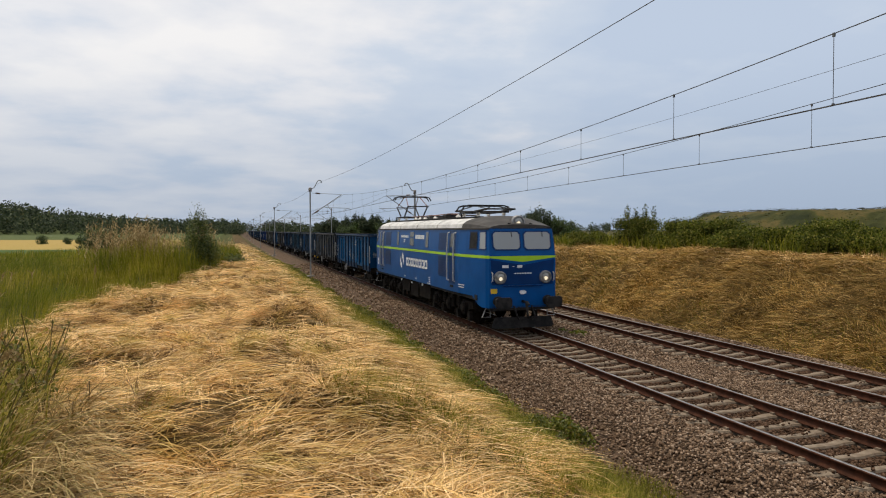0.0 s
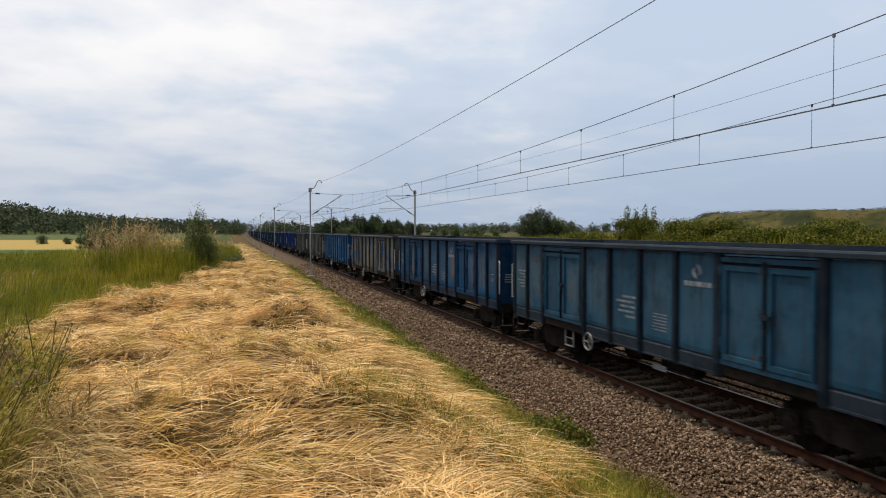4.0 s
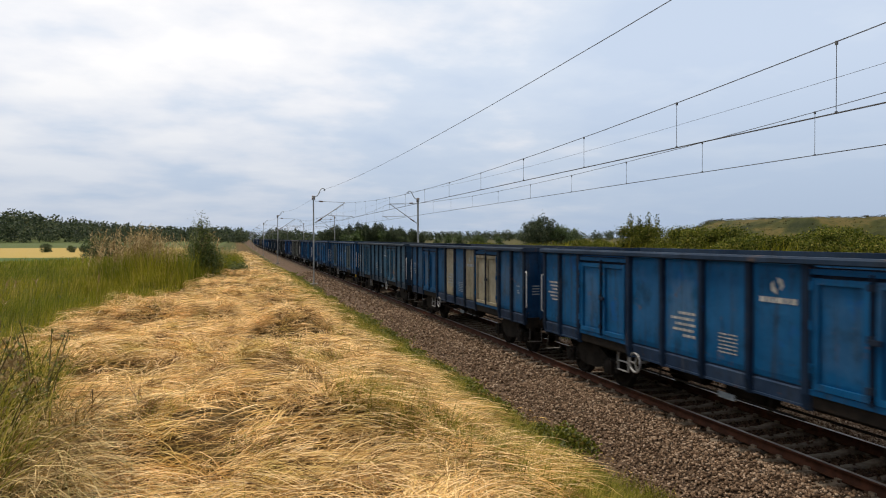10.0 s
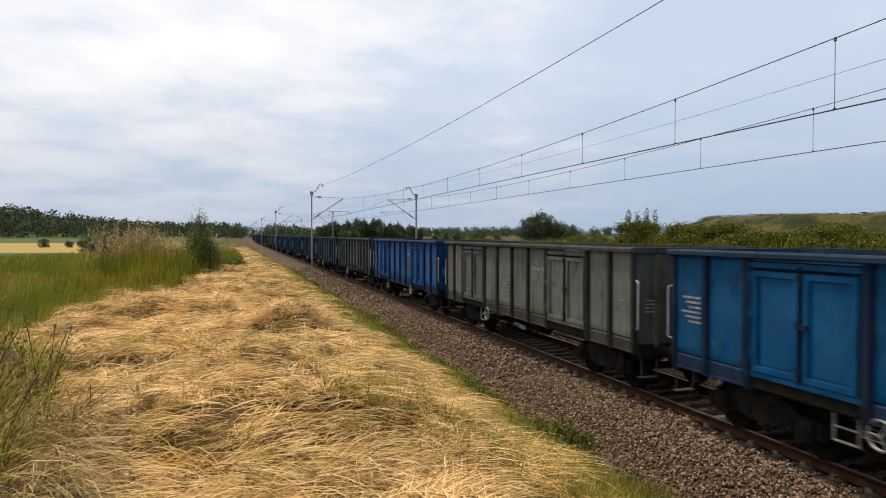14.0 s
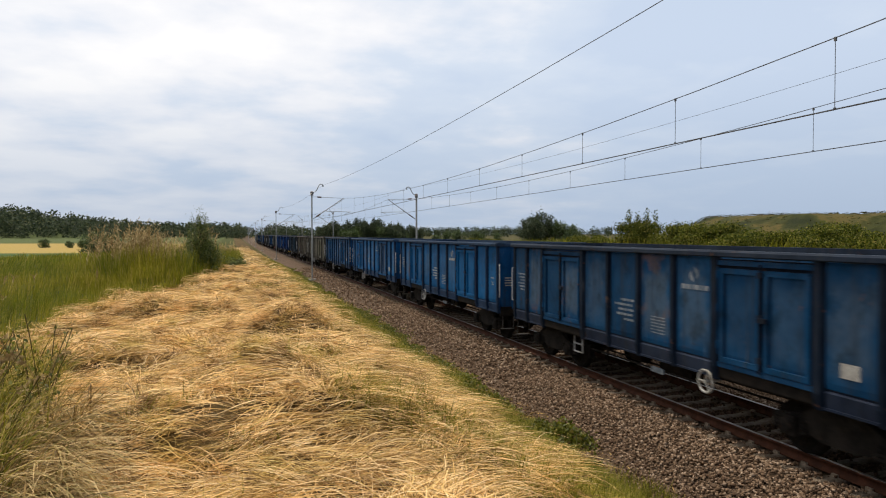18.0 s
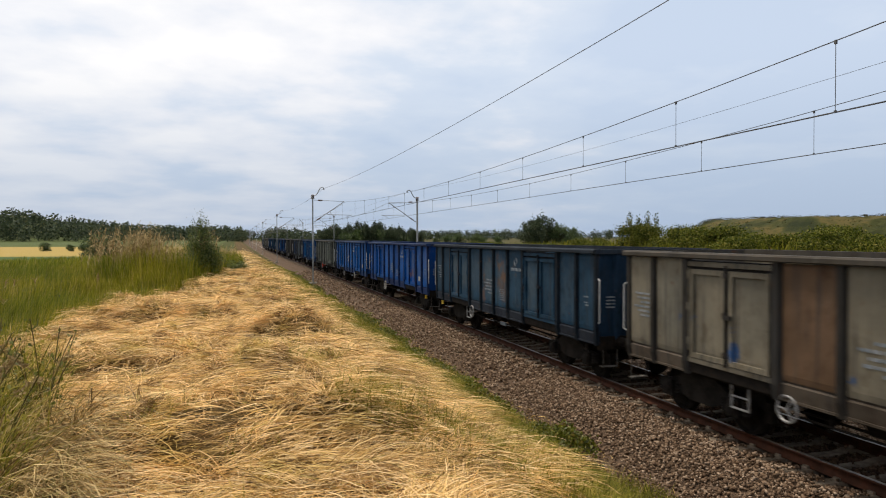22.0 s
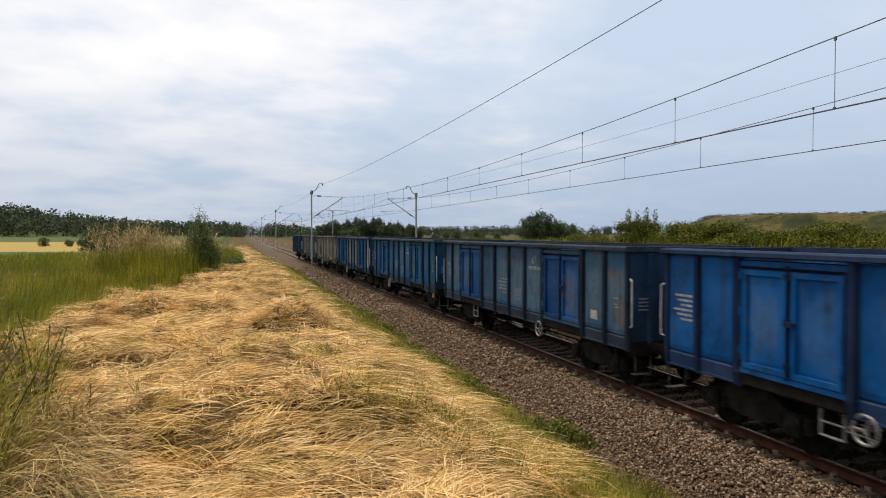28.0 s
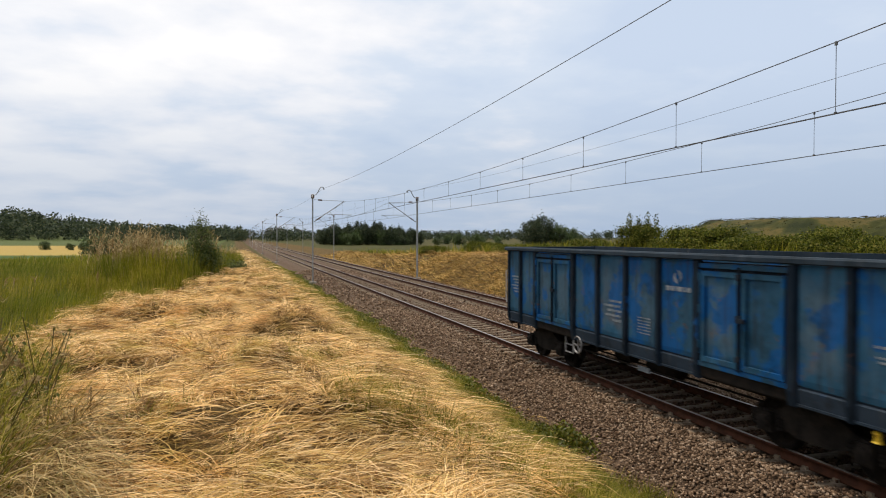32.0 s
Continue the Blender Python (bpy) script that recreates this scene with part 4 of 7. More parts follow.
    part("brake_rigging", rods, M_UNDER, w)
    plateb = boxes((-1.33, -1.3, -0.2, 0.2, 0.66, 0.76))
    part("change_plate", plateb, M_BUFF, w, "small dusty white changeover plate").location = (0, 5.9, 0)
    hw = bmesh.new()
    n, r = 18, 0.19
    ring = [(0, r * math.cos(k * math.tau / n), r * math.sin(k * math.tau / n)) for k in range(n + 1)]
    tube(hw, ring, 0.022, 6)
    for k in range(3):
        a = k * math.tau / 3
        tube(hw, ((0, 0, 0), (0, r * math.cos(a), r * math.sin(a))), 0.016, 5)
    tube(hw, ((-0.03, 0, 0), (0.3, 0, 0)), 0.03, 6)
    wheel = part("brake_wheel", hw, M_HANDLE, w, "dusty pale spoked brake wheel")
    wheel.location = (-1.42, 4.3, 0.82)
    sr = bmesh.new()
    tube(sr, ((0, -0.2, 0.36), (0, -0.2, 0), (0, 0.2, 0), (0, 0.2, 0.36)), 0.024, 6)
    tube(sr, ((0, -0.2, 0.19), (0, 0.2, 0.19)), 0.018, 5)
    stirrup = part("ladder_step", sr, M_HANDLE, w, "pale two-rung side step")
    stirrup.location = (-1.32, 8.95, 0.55)
    # painted marks of the near side
    mark = part("emblem", swoosh(bars(((4.3, 2.36, 0.78, 0.085),), 1.416), 4.68, 2.62, 0.13, 1.416), M_BUFF, w, "faded white emblem with a bar below")
    tagged(part("inscription", bars([(6.6 + 0.04 * (k % 2), 1.96 - 0.10 * k, (0.5, 0.66, 0.56, 0.62, 0.34)[k], 0.046) for k in range(5)], 1.416), M_BUFF, w, "rows of faded white lettering"), kind="stuff")
    tagged(part("load_table", bars([(5.54, 1.74 - 0.06 * k, 0.44, 0.022) for k in range(6)], 1.416), M_BUFF, w, "small faded white load table"), kind="stuff")
    tagged(part("inscription", bars(((0.42, 1.95, 0.2, 0.035), (0.45, 1.82, 0.14, 0.03), (0.42, 1.76, 0.18, 0.03)), 1.416), M_BUFF, w), kind="stuff")
    tagged(part("inscription", bars([(12.02, 2.2 - 0.085 * k, 0.5 - 0.1 * (k % 3), 0.04) for k in range(6)], 1.416), M_BUFF, w), kind="stuff")
    part("revision_plate", bars(((1.3, 1.42, 0.3, 0.2),), 1.416), M_IVORY, w, "pale painted square")
    tagged(part("end_inscription", boxes(*[(-1.22, -0.98 + 0.04 * (k % 2), -0.043, -0.04, 1.98 - 0.075 * k, 2.01 - 0.075 * k) for k in range(4)]), M_BUFF, w), kind="stuff")
    for y in (1.9, 10.9):
        wagon_bogie(w, y)
    return w


# coat of each wagon from the locomotive back: red, green, blue, share of fresh blue patches
COATS = (
    (0.021, 0.1365, 0.2236, 0, "weathered mid-blue"), (0.085, 0.1, 0.115, 0.45, "dark grey with blue patches"), (0.06, 0.105, 0.15, 0.68, "faded grey-blue with bright blue patches"),
    (0.05, 0.1, 0.15, 0.2, "faded grey-blue"), (0.018, 0.07875, 0.129, 0.3, "dusty dark blue"), (0.15, 0.15, 0.135, 0.6, "grey-brown with blue patches"),
    (0.0108, 0.1208, 0.2494, 0, "clean mid-blue"), (0.155, 0.175, 0.165, 0.1, "grey-green primer coloured"), (0.18, 0.205, 0.19, 0.34, "pale grey with a blue end"),
    (0.0042, 0.063, 0.2838, 0.1, "deep bright blue"), (0.006, 0.08925, 0.3096, 0, "clean bright blue"), (0.0132, 0.09975, 0.1892, 0.4, "scuffed blue"),
    (0.021, 0.0945, 0.1419, 0, "dark blue with tan doors"), (0.06, 0.125, 0.165, 0.1, "faded teal-grey"), (0.0132, 0.08925, 0.1978, 0.3, "blue with grey patches"),
    (0.009, 0.105, 0.2322, 0, "mid-blue"), (0.012, 0.105, 0.2236, 0, "dusty mid-blue"), (0.20, 0.215, 0.185, 0.1, "pale olive-grey"),
    (0.0072, 0.08925, 0.2666, 0, "bright blue"), (0.07, 0.09, 0.1, 0, "dark grey"), (0.055, 0.1, 0.125, 0, "dark teal-grey"),
    (0.05, 0.085, 0.12, 0.2, "dark slate-grey"), (0.027, 0.084, 0.1161, 0.1, "dark slate-blue"), (0.0108, 0.09975, 0.2408, 0, "mid-blue"),
    (0.0084, 0.1155, 0.2838, 0.1, "bright blue with a rusty door"), (0.0096, 0.07875, 0.1892, 0, "dark blue"), (0.25, 0.235, 0.175, 0.34, "beige-grey"),
    (0.25, 0.22, 0.165, 0.3, "rust-stained beige"), (0.048, 0.078, 0.11, 0, "dark slate-grey"), (0.0048, 0.084, 0.3096, 0, "deep bright blue"),
    (0.0054, 0.09975, 0.3182, 0, "bright blue"), (0.19, 0.21, 0.185, 0, "grey-green"), (0.0072, 0.09975, 0.2666, 0, "bright blue"),
    (0.15, 0.17, 0.165, 0.5, "grey with blue panels"), (0.17, 0.165, 0.14, 0.2, "grey-brown"), (0.0078, 0.08925, 0.2666, 0, "bright blue"),
    (0.1, 0.15, 0.2, 0.35, "faded pale-blue"), (0.05, 0.14, 0.195, 0.70, "faded teal with bright blue patches"), (0.015, 0.1155, 0.215, 0, "blue with beige panels"),
    (0.36, 0.335, 0.26, 0.32, "pale beige-grey"), (0.34, 0.335, 0.275, 0.05, "pale beige with blue end panels"), (0.06, 0.13, 0.175, 0.66, "faded teal with blue patches"),
)
TAN = (0.33, 0.29, 0.20, 0.0)
DEEP = (0.006, 0.085, 0.28, 0.0)
# panels and doors in another coat: wagon -> (bay numbers, coat)
ODD = {8: ((0,), (0.02, 0.11, 0.28, 0.3)), 12: ((2, 3, 5), TAN), 33: ((3, 5, 7), DEEP), 34: ((4,), DEEP), 36: ((2, 7), DEEP), 38: ((0, 3, 5), TAN), 40: ((0, 1, 8, 9), (0.05, 0.12, 0.22, 0.3)), 14: ((2, 7), (0.10, 0.135, 0.145, 0.0)), 24: ((2,), (0.03, 0.09, 0.2, 0.0)), 27: ((6,), (0.21, 0.125, 0.07, 0.0))}
NEAR_WHEEL = (7, 10, 13, 18, 22, 30, 33, 36, 40)     # wagons with the brake wheel by the leading door
YELLOW_FRONT, YELLOW_REAR = (2, 6, 9, 14, 29, 37, 41), (1, 5, 9, 20, 28)     # wagons whose valve handle is bright yellow
CRISP, TANNED = (0, 11, 16, 23, 30, 32, 35), (1, 5, 7, 15, 26, 38)     # wagons with fresh and with browned lettering
PLATED = (2, 22, 24, 25, 29, 30, 32, 36)      # wagons with a white square


def coat_wagon(w, k):
    *rgb, amount, words = COATS[k]
    if rgb[2] > rgb[0] * 4:
        rgb = (rgb[0] * 0.08, min(rgb[1] * 1.3, rgb[2] * 0.56), rgb[2] * 1.46)
    elif rgb[2] > rgb[0] * 1.6:
        rgb = (rgb[0] * 0.5, min(rgb[1] * 1.2, rgb[2] * 0.68), rgb[2] * 1.2)
    else:
        rgb = (rgb[0] * 1.10, rgb[1] * 1.09, rgb[2] * 1.05)
    rgb = tuple(0.72 * c for c in rgb)
    w["label"] = words + " steel open wagon in the train"
    bays, odd = ODD.get(k, ((), None))
    for o in (w, *w.children_recursive):
        kind = o.name.split(".")[0]
        o.color = (*rgb, amount)
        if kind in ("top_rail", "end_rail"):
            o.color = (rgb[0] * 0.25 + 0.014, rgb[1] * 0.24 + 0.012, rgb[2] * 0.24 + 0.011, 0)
        elif kind == "door_frame":
            o.color = (rgb[0] * 0.8, rgb[1] * 0.8, rgb[2] * 0.82, amount)
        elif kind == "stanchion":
            # stanchions much darker than the panels: their shaded sides put into the colour
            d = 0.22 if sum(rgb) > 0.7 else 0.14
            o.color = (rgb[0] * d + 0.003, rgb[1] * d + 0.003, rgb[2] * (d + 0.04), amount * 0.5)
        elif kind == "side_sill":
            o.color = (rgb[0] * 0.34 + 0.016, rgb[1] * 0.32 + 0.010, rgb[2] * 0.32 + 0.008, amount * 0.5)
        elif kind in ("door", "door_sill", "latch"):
            # near-black backing paints the shadow lines round the door leaves; sill and latch dark too
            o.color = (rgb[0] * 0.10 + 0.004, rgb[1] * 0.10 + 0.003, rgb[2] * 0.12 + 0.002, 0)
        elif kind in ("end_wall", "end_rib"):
            # ends at half the coat's brightness: shade between wagons painted in
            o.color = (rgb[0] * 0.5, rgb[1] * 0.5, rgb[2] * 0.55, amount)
        elif kind == "brake_wheel":
            o.location.y = 4.35 if k in NEAR_WHEEL else 8.5
            if k in (2, 7, 18, 22, 29, 30):
                o.data = o.data.copy()
                o.data.materials[0] = M_IVORY
            if k == 31:
                o.location.y, o.data = 7.9, o.data.copy()
                o.data.materials[0] = M_RED
                o["label"] = "red spoked brake wheel"
        elif kind == "ladder_step":
            o.location.y = 9.1 if k % 3 else 9.6
        elif kind == "valve_handle":
            if k in (YELLOW_FRONT if sum(c[1] for c in o.bound_box) < 8 * 6 else YELLOW_REAR):
                o.data = o.data.copy()
                o.data.materials[0] = M_YELLOW
                o["label"] = "yellow brake valve handle"
        elif kind in ("emblem", "inscription", "load_table", "end_inscription") and k in CRISP + TANNED:
            o.data = o.data.copy()
            o.data.materials[0] = M_IVORY if k in CRISP else M_TAN
    for o in [q for q in w.children if q.name.startswith("revision_plate") and k not in PLATED]:
        bpy.data.objects.remove(o)
    for o in w.children:
        if o.name.split(".")[0] in ("side_panel", "door"):
            mid = sum((Vector(c) for c in o.bound_box), Vector()) / 8
            bay = sum(1 for e in BAYS[1:] if mid.y > e)
            if mid.x < 0 and bay in bays:
                for q in (o, *o.children) if o.name.startswith("side_panel") else [c for c in o.children if c.name.startswith("door_leaf")]:
                    q.color = (*(0.72 * c for c in odd[:3]), odd[3])


FIRST = 39.5                 # first wagon's body end at the start
SPEED = 19.03
PITCH = 14.04
WAGONS = [build_wagon()]
for k in range(1, len(COATS)):
    WAGONS.append(copy_thing(WAGONS[0], pose(0, FIRST + PITCH * k, 0)))
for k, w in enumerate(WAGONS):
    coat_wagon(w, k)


# ---- the locomotive ----
LOCO = 18.6
STATIONS = (0.34, 0.45, 0.7, 1.0, 1.4, 1.9, 2.5, 3.4, 5.0, 9.3, 13.6, 15.2, 16.1, 16.7, 17.2, 17.6, 17.9, 18.15, 18.26)


def loft(name, secs, mat, parent, label="", caps=True):
    """A skin through sections of equal point count."""
    bm = bmesh.new()
    rows = [[bm.verts.new(p) for p in s] for s in secs]
    for a, b in zip(rows, rows[1:]):
        for i in range(len(a) - 1):
            bm.faces.new((a[i], a[i + 1], b[i + 1], b[i]))
    if caps:
        for r in (rows[0], rows[-1]):
            n = len(r)
            for i in range(n // 2 - 1):
                bm.faces.new((r[i], r[i + 1], r[n - 2 - i], r[n - 1 - i]))
    return part(name, bm, mat, parent, label)


FRONT, REAR = 0.3, 18.3


def from_end(y):
    return min(y - FRONT, REAR - y)


def side_at(y, z):
    """Half width of the body: the cabs taper towards the ends, all leans in above the waist."""
    e = from_end(y)
    w = 1.5 - 0.28 * max(0.0, 1 - e / 2.2) ** 1.15 - 0.05 * (1 - float(ease(e, 0.0, 0.15)))
    return w - 0.06 * max(0.0, z - 2.5) / 0.88


def nose(y, z):
    """The ends lean back above the waist."""
    lean = 0.16 * max(0.0, z - 2.5) / 0.88 * (1 - float(ease(from_end(y), 0.0, 0.9)))
    return y + lean if y < 9 else y - lean


def skirt(y):
    return 0.8 + 0.33 * float(ease(from_end(y), 0.55, 1.05))


def side_patch(y0, y1, z0, z1, proud, name, mat, parent, label="", grow=0.0, side=-1):
    """A panel that follows the near side's lean."""
    bm = bmesh.new()
    lv = [z0] + ([2.5] if z0 < 2.5 < z1 else []) + [z1]
    ys = [y0] + [q for q in STATIONS if y0 < q < y1] + [y1]
    out = [[bm.verts.new((side * (side_at(y, z) + proud), nose(y, z), z)) for y in ys] for z in lv]
    inn = [[bm.verts.new((side * (side_at(y, z) - 0.03), nose(y, z), z)) for y in ys] for z in lv]
    n = len(ys)
    for i in range(len(lv) - 1):
        for j in range(n - 1):
            bm.faces.new((out[i][j], out[i][j + 1], out[i + 1][j + 1], out[i + 1][j]))
        bm.faces.new((out[i][0], out[i + 1][0], inn[i + 1][0], inn[i][0]))
        bm.faces.new((out[i][-1], inn[i][-1], inn[i + 1][-1], out[i + 1][-1]))
    for j in range(n - 1):
        bm.faces.new((out[0][j], inn[0][j], inn[0][j + 1], out[0][j + 1]))
        bm.faces.new((out[-1][j], out[-1][j + 1], inn[-1][j + 1], inn[-1][j]))
    return part(name, bm, mat, parent, label)


def end_patch(poly, proud, name, mat, parent, label="", rear=False):
    """A panel on an end face: outline in x and z."""
    bm = bmesh.new()
    def at(x, z, d):
        y = nose(FRONT, z) - d
        return (x, LOCO - y if rear else y, z)
    a = [bm.verts.new(at(x, z, proud)) for x, z in poly]
    b = [bm.verts.new(at(x, z, -0.03)) for x, z in poly]
    for i in range(len(poly)):
        j = (i + 1) % len(poly)
        bm.faces.new((a[i], a[j], b[j], b[i]))
    bm.faces.new(a)
    return part(name, bm, mat, parent, label)


def rounded(x0, x1, z0, z1, r=0.06):
    return [(x0 + r, z0), (x1 - r, z0), (x1, z0 + r), (x1, z1 - r), (x1 - r, z1), (x0 + r, z1), (x0, z1 - r), (x0, z0 + r)]


def pantograph(loco, y, lift):
    """Diamond collector: frame, lower and upper arms, head with strips."""
    base = bmesh.new()
    for x in (-0.55, 0.55):
        tube(base, ((x, y - 1.0, 4.0), (x, y + 1.0, 4.0)), 0.035, 6)
    for d in (-1.0, -0.35, 0.35, 1.0):
        tube(base, ((-0.62, y + d, 4.0), (0.62, y + d, 4.0)), 0.035, 6)
    for x in (-0.3, 0.3):
        turned(base, (x, y - 0.5, 4.0), (0, 1, 0), [(0.05 * k, 0.06 if k % 2 else 0.045) for k in range(21)], 8)
    p = part("pantograph", base, M_BLACK, loco, "raised black diamond pantograph" if lift > 0.5 else "folded black diamond pantograph")
    top = 4.0 + (1.05 if lift > 0.5 else 0.22)
    ez, ey = (4.0 + 0.54, 1.22) if lift > 0.5 else (4.08, 1.75)
    for d in (-1, 1):
        for x in (-0.5, 0.5):
            part("lower_arm", tube(bmesh.new(), ((x, y + d * 0.35, 4.02), (x * 1.02, y + d * ey, ez)), 0.036, 6), M_BLACK, p)
            part("upper_arm", tube(bmesh.new(), ((x * 1.02, y + d * ey, ez), (x * 0.75, y + d * (0.2 if lift > 0.5 else 0.3), top)), 0.02, 6), M_COPPER if lift > 0.5 else M_BLACK, p)
        part("cross_tube", tube(bmesh.new(), ((-0.56, y + d * ey, ez), (0.56, y + d * ey, ez)), 0.028, 6), M_BLACK, p)
        bm = bmesh.new()
        dy = 0.22 if lift > 0.5 else 0.3
        tube(bm, ((-0.98, y + d * dy, top - 0.18), (-0.88, y + d * dy, top - 0.02), (-0.7, y + d * dy, top + 0.03), (0.7, y + d * dy, top + 0.03), (0.88, y + d * dy, top - 0.02), (0.98, y + d * dy, top - 0.18)), 0.03, 6)
        part("contact_strip", bm, M_BLACK, p)
    for x in (-0.55, 0.55):
        part("head_frame", tube(bmesh.new(), ((x, y - 0.3, top + 0.01), (x, y + 0.3, top + 0.01)), 0.02, 5), M_BLACK, p)
    for x in (-0.5, 0.5):
        for d in (-0.8, 0.8):
            bm = bmesh.new()
            turned(bm, (x, y + d, 3.68), (0, 0, 1), ((0, 0.05), (0.05, 0.09), (0.1, 0.05), (0.15, 0.09), (0.2, 0.05), (0.25, 0.08), (0.33, 0.04)), 10)
            part("insulator", bm, M_PORCELAIN, p)
    return p


def round_lamp(loco, x, y, z, r, d=-1, name="headlight"):
    bm = bmesh.new()
    turned(bm, (x, y, z), (0, d, 0), ((-0.08, r * 1.12), (0.05, r * 1.12), (0.08, r * 1.02), (0.09, r * 0.9), (0.05, r * 0.86), (0.04, 0.01)), 20)
    lamp = part(name, bm, M_HANDLE, loco, "round headlight in a pale metal rim")
    bm = bmesh.new()
    turned(bm, (x, y + d * 0.03, z), (0, d, 0), ((0.0, r * 0.82), (0.035, r * 0.7), (0.05, r * 0.3)), 16)
    part("lens", bm, M_LENS, lamp)
    bm = bmesh.new()
    turned(bm, (x, y + d * 0.075, z - r * 0.2), (0, d, 0), ((0.0, r * 0.34), (0.02, r * 0.3)), 12)
    part("bulb", bm, M_LIT, lamp, "glowing warm lamp bulb")
    return lamp


def loco_bogie(loco, y):
    bm = bmesh.new()
    for s in (-1, 1):
        prism(bm, ((-2.5, 0.62), (-2.4, 0.86), (-1.0, 0.86), (-0.8, 0.98), (0.8, 0.98), (1.0, 0.86), (2.4, 0.86), (2.5, 0.62), (2.1, 0.58), (1.9, 0.42), (1.6, 0.42), (1.3, 0.58), (0.3, 0.58), (0.15, 0.42), (-0.15, 0.42), (-0.3, 0.58), (-1.3, 0.58), (-1.6, 0.42), (-1.9, 0.42), (-2.1, 0.58)), s * 1.08, s * 1.2)
        for e in (-1.75, 0, 1.75):
            box(bm, s * 1.1, s * 1.32, e - 0.18, e + 0.18, 0.42, 0.8)
            turned(bm, (s * 1.32, e, 0.62), (s, 0, 0), ((0, 0.16), (0.05, 0.15), (0.07, 0.06)), 12)
        for e in (-1.25, -0.5, 0.5, 1.25):
            turned(bm, (s * 1.26, e, 0.5), (0, 0, 1), [(0.04 * k, 0.1 if k % 2 else 0.065) for k in range(13)], 10)
        for e in (-2.2, 2.2, 0.9, -0.9):
            box(bm, s * 1.15, s * 1.28, e - 0.12, e + 0.12, 0.2, 0.5)
            tube(bm, ((s * 1.2, e, 0.3), (s * 0.85, e + 0.2, 0.12)), 0.03, 5)
    box(bm, -1.1, 1.1, -0.3, 0.3, 0.5, 0.95)
    box(bm, -1.1, 1.1, -2.45, -2.3, 0.5, 0.85)
    box(bm, -1.1, 1.1, 2.3, 2.45, 0.5, 0.85)
    b = part("bogie", bm, M_BOGIE, loco)
    b.location = (0, y, 0)
    for e in (-1.75, 0, 1.75):
        wheelset(b, e, 0.625)
    return b


